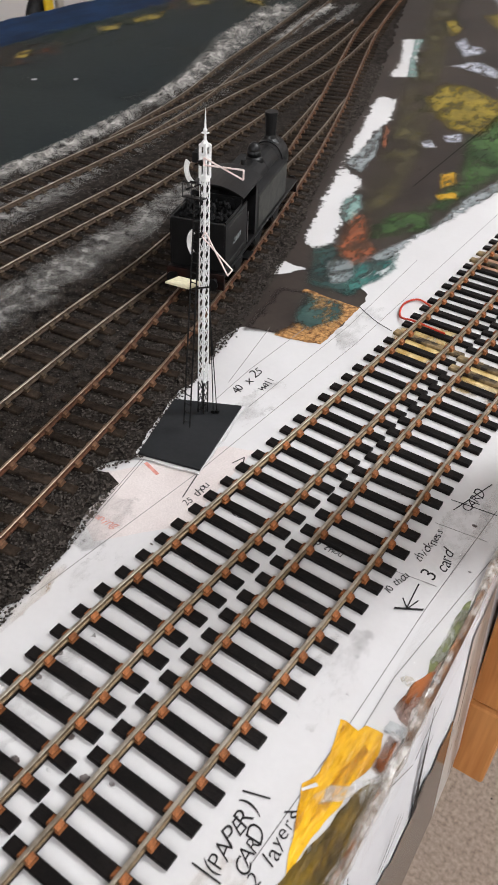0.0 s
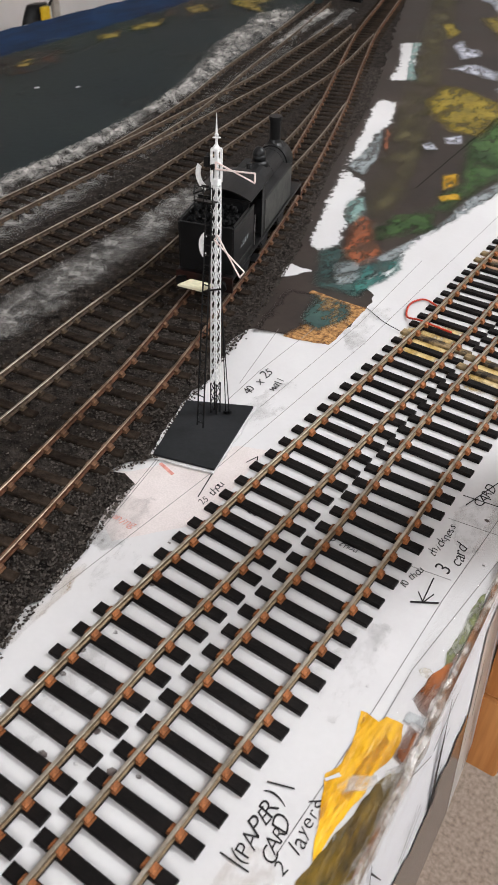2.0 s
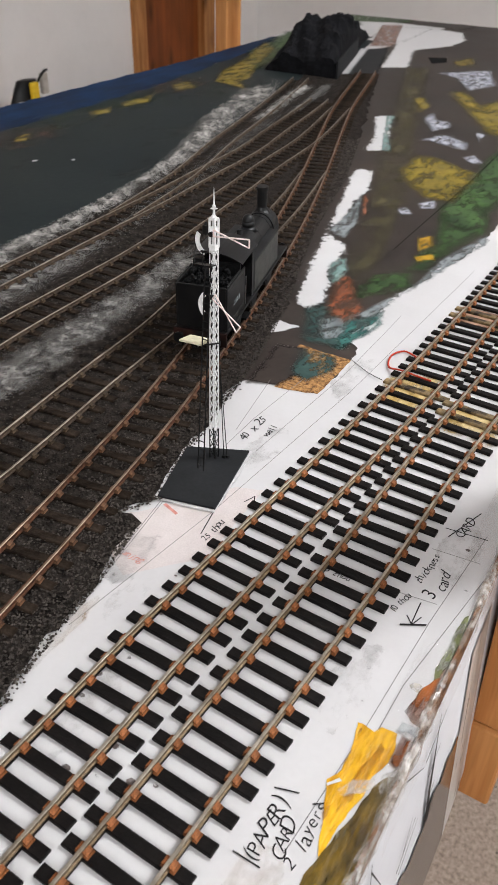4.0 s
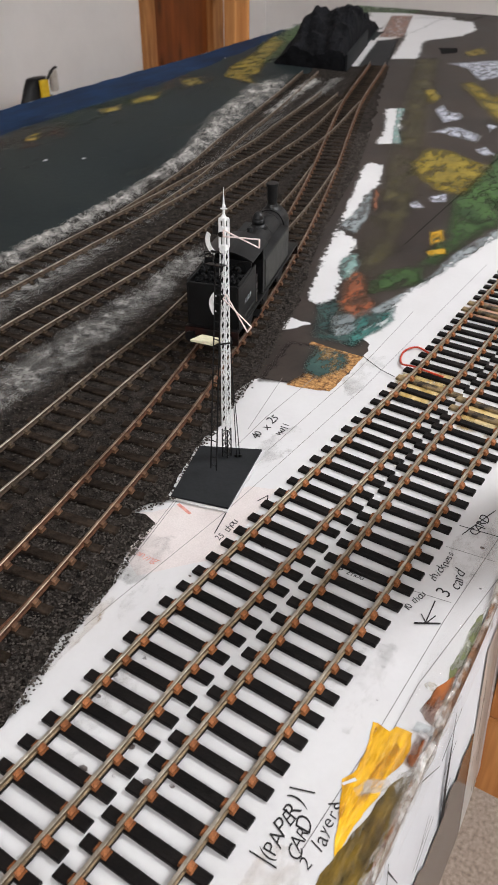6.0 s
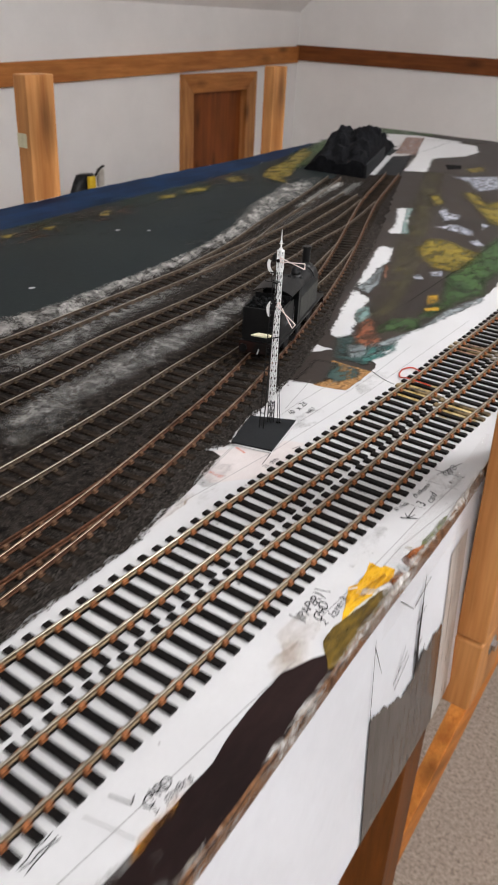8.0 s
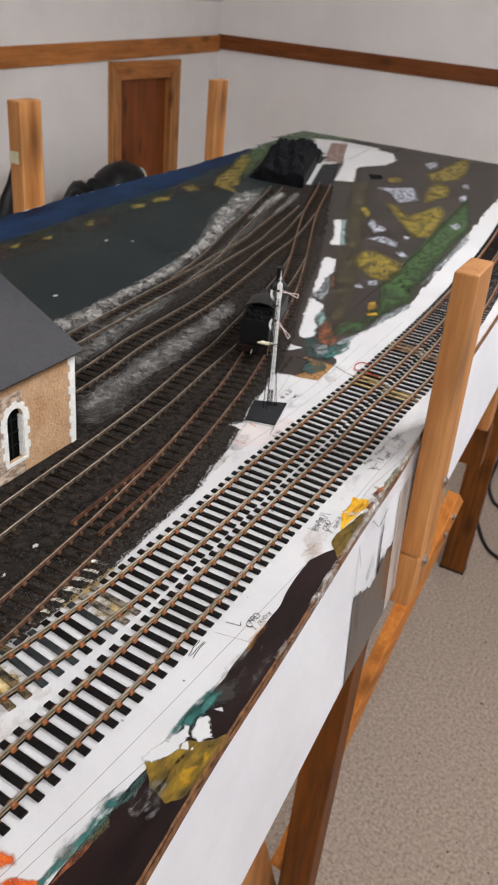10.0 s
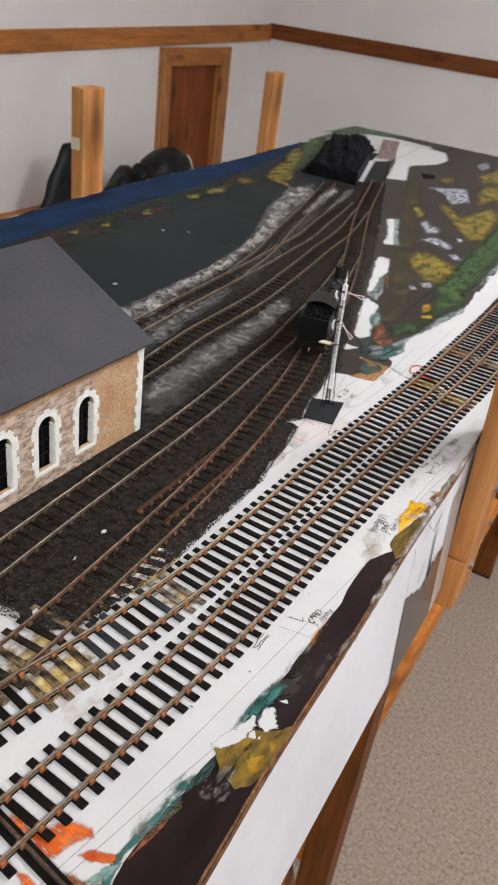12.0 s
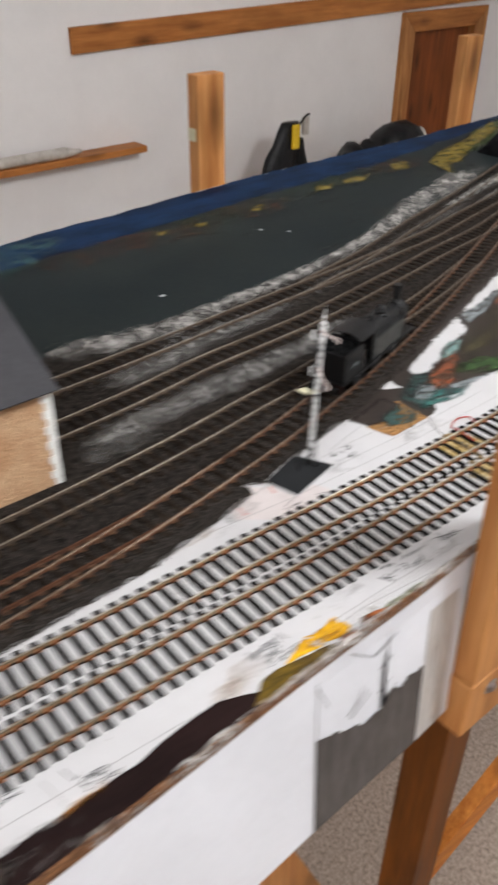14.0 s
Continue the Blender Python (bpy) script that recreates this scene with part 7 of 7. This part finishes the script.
for y0, z0, y1, z1, w in ((0.1590, -0.084, 0.1578, -0.060, 0.0056), (0.1578, -0.060, 0.1592, -0.036, 0.0038), (0.1592, -0.036, 0.1600, -0.018, 0.0012), (0.1470, -0.030, 0.1680, -0.024, 0.0014), (0.1530, -0.046, 0.1655, -0.041, 0.0012), (0.1540, -0.068, 0.1640, -0.062, 0.0016), (0.1630, -0.083, 0.1700, -0.071, 0.0016), (0.1240, -0.066, 0.1420, -0.056, 0.0010), (0.1270, -0.071, 0.1450, -0.061, 0.0010), (0.1300, -0.062, 0.1380, -0.050, 0.0008), (0.0955, -0.1568, 0.0962, -0.016, 0.0010), (0.1244, -0.012, 0.1447, -0.030, 0.0007), (0.0960, -0.020, 0.1065, -0.044, 0.0007)):
    d = Vector((0, y1 - y0, z1 - z0)).normalized()
    n = Vector((0, -d.z, d.y)) * w / 2
    panel_shape("brush_mark", [(y0 + n.y, z0 + n.z), (y0 - n.y, z0 - n.z), (y1 - n.y * 0.5, z1 - n.z * 0.5), (y1 + n.y * 0.5, z1 + n.z * 0.5)], INK, "dark brush mark", 0.0003)

# ---- behind the board ----
shelf = thing("wall_shelf", "plain pine shelf along the knee wall", "shelf", (WALL_X, 2.20, -0.56))
part("plank", box(0.001, 0.42, -0.62, 0.62, -0.02, 0.0, 0.002), PINE_Y, shelf)
for y in (-0.5, 0.5):
    part("bracket", box(0.001, 0.30, y - 0.012, y + 0.012, -0.06, -0.0205, 0.002), PINE_X, shelf)


def lump(bm, c, r, scale, rough, seed):
    geo = bmesh.ops.create_icosphere(bm, subdivisions=3, radius=r, matrix=Matrix.Translation(c) @ Matrix.Diagonal((*scale, 1)))
    for v in geo["verts"]:
        p = v.co * 14 + Vector((seed, 0, 0))
        v.co += (v.co - Vector(c)).normalized() * rough * noise.noise(p)
    return bm


bag = thing("black_pouch", "black rubber pouch with a yellow tag and a wire hook", "bag", (-1.98, 1.90, -0.56))
def flap(y0, y1, top, lean, seed):
    """A limp flap of rubber: wide at its foot, narrow at the top, leaning along the shelf."""
    bm = bmesh.new()
    rows = []
    for i in range(13):
        k = i / 12
        half, mid = (y1 - y0) / 2 * (1 - 0.62 * k ** 1.3), (y0 + y1) / 2 + lean * k
        ring = []
        for j in range(14):
            t = 2 * math.pi * j / 14
            w = 1 + 0.18 * noise.noise(Vector((math.cos(t) * 2 + seed, math.sin(t) * 2, k * 4)))
            ring.append(bm.verts.new((0.034 * (1 - 0.5 * k) * math.sin(t) * w, mid + half * math.cos(t) * w, top * k)))
        rows.append(ring)
    for a, b in zip(rows, rows[1:]):
        for j in range(14):
            bm.faces.new((a[j], a[(j + 1) % 14], b[(j + 1) % 14], b[j]))
    bm.faces.new(rows[0]), bm.faces.new(rows[-1])
    return bm


part("body", flap(-0.190, -0.015, 0.270, 0.082, 1.0), BLACK_BAG, bag, smooth=True)
part("side_flap", flap(0.000, 0.085, 0.215, -0.030, 5.0), BLACK_BAG, bag, "second black flap", smooth=True)
part("tag", box(0.022, 0.034, -0.036, -0.008, 0.190, 0.268, 0.004), YELLOW_TAG, bag, "yellow plastic tag")
part("clip", box(0.004, 0.020, 0.020, 0.044, 0.225, 0.285, 0.006), TUBE_GREY, bag, "pale grey clip")
bm = bmesh.new()
arc = [(0.02, -0.005 + 0.045 * k, 0.258 + 0.034 * math.sin(0.5 * math.pi * k)) for k in [i / 9 for i in range(10)]]
for a, b in zip(arc, arc[1:]):
    tube(a, b, 0.004, bm=bm, seg=8)
bmesh.ops.remove_doubles(bm, verts=bm.verts, dist=0.0035)
part("hook", bm, BLACK_WIRE, bag)
heap_bag = thing("black_bundle", "crumpled black cloth bundle", "bundle", (-2.02, 2.255, -0.56))
bm = lump(bmesh.new(), (0, 0, 0.07), 0.10, (0.6, 1.0, 0.85), 0.05, 9)
lump(bm, (0, 0.07, 0.13), 0.05, (0.7, 0.9, 1.0), 0.03, 12)
for v in bm.verts:
    v.co.z = max(v.co.z, 0.0)
part("folds", bm, BLACK_BAG, heap_bag, smooth=True)
visor = thing("black_helmet", "shiny black helmet with a grey side panel", "helmet", (-1.97, 2.47, -0.56))
bm = lump(bmesh.new(), (0, -0.02, 0.125), 0.125, (0.7, 0.85, 1.0), 0.03, 20)
for v in bm.verts:
    v.co.z = max(v.co.z, 0.0)
part("shell", bm, BLACK_BAG, visor, smooth=True)
part("side_panel", lump(bmesh.new(), (0.01, 0.085, 0.13), 0.075, (0.6, 0.35, 1.15), 0.008, 30), TUBE_GREY, visor, "grey side panel", smooth=True)

for item, k in ((bag, 0.92), (heap_bag, 0.78), (visor, 0.74)):
    item.matrix_basis = item.matrix_basis @ Matrix.Diagonal((1.15, 1.15, 1.15 * k, 1))

ledge = thing("wall_batten", "pine batten fixed to the wall", "batten", (WALL_X, 0.80, -0.330))
part("strip", box(0.001, 0.075, -0.75, 0.575, 0.000, 0.020, 0.002), PINE_Y, ledge)
roll = thing("grey_tube", "grey plastic tube lying on the batten", "tube", (WALL_X + 0.050, 0.72, -0.2935))
part("pipe", tube((0, -0.7, 0), (0, 0.36, 0), 0.0165, seg=20), TUBE_GREY, roll, smooth=False)
part("end_cap", tube((0, 0.36, 0), (0, 0.42, -0.003), 0.0165, 0.006, seg=20), TUBE_GREY, roll)

# ---- loose stones of the ballast ----
def grains(name, places, lo, hi, material, label, parent):
    """Small irregular stones, joined into one mesh."""
    base = np.array([(1, 0, 0), (-1, 0, 0), (0, 1, 0), (0, -1, 0), (0, 0, 1), (0, 0, -1)], float)
    tri = np.array([(0, 2, 4), (2, 1, 4), (1, 3, 4), (3, 0, 4), (2, 0, 5), (1, 2, 5), (3, 1, 5), (0, 3, 5)])
    rng = np.random.default_rng(5)
    p = np.array(places)
    n = len(p)
    size = rng.uniform(lo, hi, (n, 1, 1)) * rng.uniform(0.6, 1.2, (n, 6, 1))
    ang = rng.uniform(0, 6.283, n)
    v = base[None] * size
    ca, sa = np.cos(ang)[:, None], np.sin(ang)[:, None]
    x, y = v[..., 0] * ca - v[..., 1] * sa, v[..., 0] * sa + v[..., 1] * ca
    v = np.stack([x, y, v[..., 2] * 0.7], -1) + p[:, None, :]
    faces = (tri[None] + (np.arange(n) * 6)[:, None, None]).reshape(-1, 3)
    me = bpy.data.meshes.new(name)
    me.from_pydata(v.reshape(-1, 3).tolist(), [], faces.tolist())
    me.materials.append(material)
    ob = new(name, me)
    ob.parent = parent
    return tagged(ob, label, kind="stuff")


rng = np.random.default_rng(3)
by, bx = np.array([p[1] for p in BAL_R]), np.array([p[0] for p in BAL_R])
order = np.argsort(by)
by, bx = by[order], bx[order]
spots = []
while len(spots) < 52000:
    y = rng.uniform(-0.32, 0.80)
    r = np.interp(y, by, bx)
    if rng.random() < 0.5:
        x = r - abs(rng.normal(0, 0.022)) + 0.0025
    else:
        x = rng.uniform(ASH_L(y), r)
    if x < SX1 + 0.002 and y < SY1 + 0.002:
        continue
    spots.append((x, y, 0.0011 + rng.uniform(0, 0.0005)))
for _ in range(420):
    y = rng.uniform(-0.14, 0.40)
    spots.append((np.interp(y, by, bx) + rng.exponential(0.0007), y, 0.0005 + rng.uniform(0, 0.0004)))
grains("ballast_stones", spots, 0.00035, 0.00085, STONE_DARK, "loose dark ballast stones", board)
spots = []
for fn, wide, y0, y1, strong in ASH_LINES:
    for _ in range(int((y1 - y0) * (6000 if strong else 1900))):
        y = rng.uniform(y0, y1)
        spots.append((fn(y) + rng.normal(0, wide(y) * 0.25), y, 0.0016 + rng.uniform(0, 0.0008)))
grains("ash_grains", spots, 0.0002, 0.0005, STONE_GREY, "loose pale ash grains", board)
spots = [(rng.uniform(-0.05, 0.95), rng.uniform(-0.3, 2.6), FLOOR + 0.002) for _ in range(420)]
crumbs = thing("carpet_crumbs", "dark crumbs scattered on the carpet", "crumbs", kind="stuff")
grains("crumb", spots, 0.0012, 0.0042, COAL, "dark crumbs", crumbs)
for x, y, r in ((-0.121, 0.108, 0.0016), (-0.124, 0.097, 0.0010), (-0.123, 0.087, 0.0009), (-0.101, 0.078, 0.0009), (-0.089, 0.071, 0.0008), (-0.109, 0.064, 0.0011), (-0.123, 0.131, 0.0009), (-0.105, 0.094, 0.0010), (-0.082, 0.074, 0.0007), (-0.099, 0.067, 0.0008), (-0.118, 0.114, 0.0010), (-0.098, 0.052, 0.0009), (-0.0460, 0.150, 0.0006), (-0.0420, 0.136, 0.0005), (-0.0370, 0.228, 0.0007), (-0.0300, 0.205, 0.0005), (-0.1300, 0.150, 0.0007), (-0.052, -0.02, 0.0006), (-0.060, -0.14, 0.0006), (-0.048, -0.10, 0.0005)):
    pts = [(x + r * 1.5 * math.cos(t), y + r * math.sin(t)) for t in (0, 1, 2, 3, 4, 5)]
    paint("glue_speck", pts, GREY_BROWN, 0.0003, 0.0006, "small dark speck of glue", 0.0008)
for x0, y0, x1, y1, w in ((-0.1517, -0.0484, -0.1423, -0.0452, 0.0022), (-0.1511, -0.0579, -0.1410, -0.0555, 0.0025), (-0.1506, -0.0682, -0.1390, -0.0645, 0.0027), (-0.1501, -0.0792, -0.1372, -0.0755, 0.0027), (-0.1484, -0.0902, -0.1415, -0.0887, 0.0020), (-0.1466, -0.1016, -0.1420, -0.1006, 0.0016), (-0.1462, -0.1135, -0.1422, -0.1126, 0.0015), (-0.1464, -0.1256, -0.1428, -0.1248, 0.0016)):
    paint("white_crust", [(x0, y0 - w * 0.8), (x0 - 0.0006, y0 + w * 0.7), ((x0 + x1) / 2, (y0 + y1) / 2 + w), (x1, y1 + w * 0.6), (x1 + 0.0008, y1 - w * 0.7), ((x0 + x1) / 2, (y0 + y1) / 2 - w * 0.5)], CREAM_SMEAR, 0.0024, 0.0009, "pale crust of dried glue", 0.0012, False)
for x, y in ((-0.191, -0.057), (-0.187, -0.090), (-0.172, -0.140)):
    pts = [(x + 0.0017 * k * math.cos(t), y + 0.0029 * k * math.sin(t)) for t, k in ((0, 1), (0.5, 0.45), (1.1, 0.9), (1.8, 0.5), (2.4, 1.0), (3.0, 0.55), (3.6, 0.9), (4.3, 0.4), (4.9, 1.0), (5.7, 0.5))]
    paint("white_spot", pts, WHITE_CARD, 0.0027, 0.0008, "bare white spot in the ballast", 0.0005, False)

# ---- the whole place at its true size (18.5 mm gauge) ----
for ob in list(scene.objects):
    if ob.parent is None and ob.type != "CAMERA":
        ob.matrix_basis = Matrix.Scale(SIZE, 4) @ ob.matrix_basis
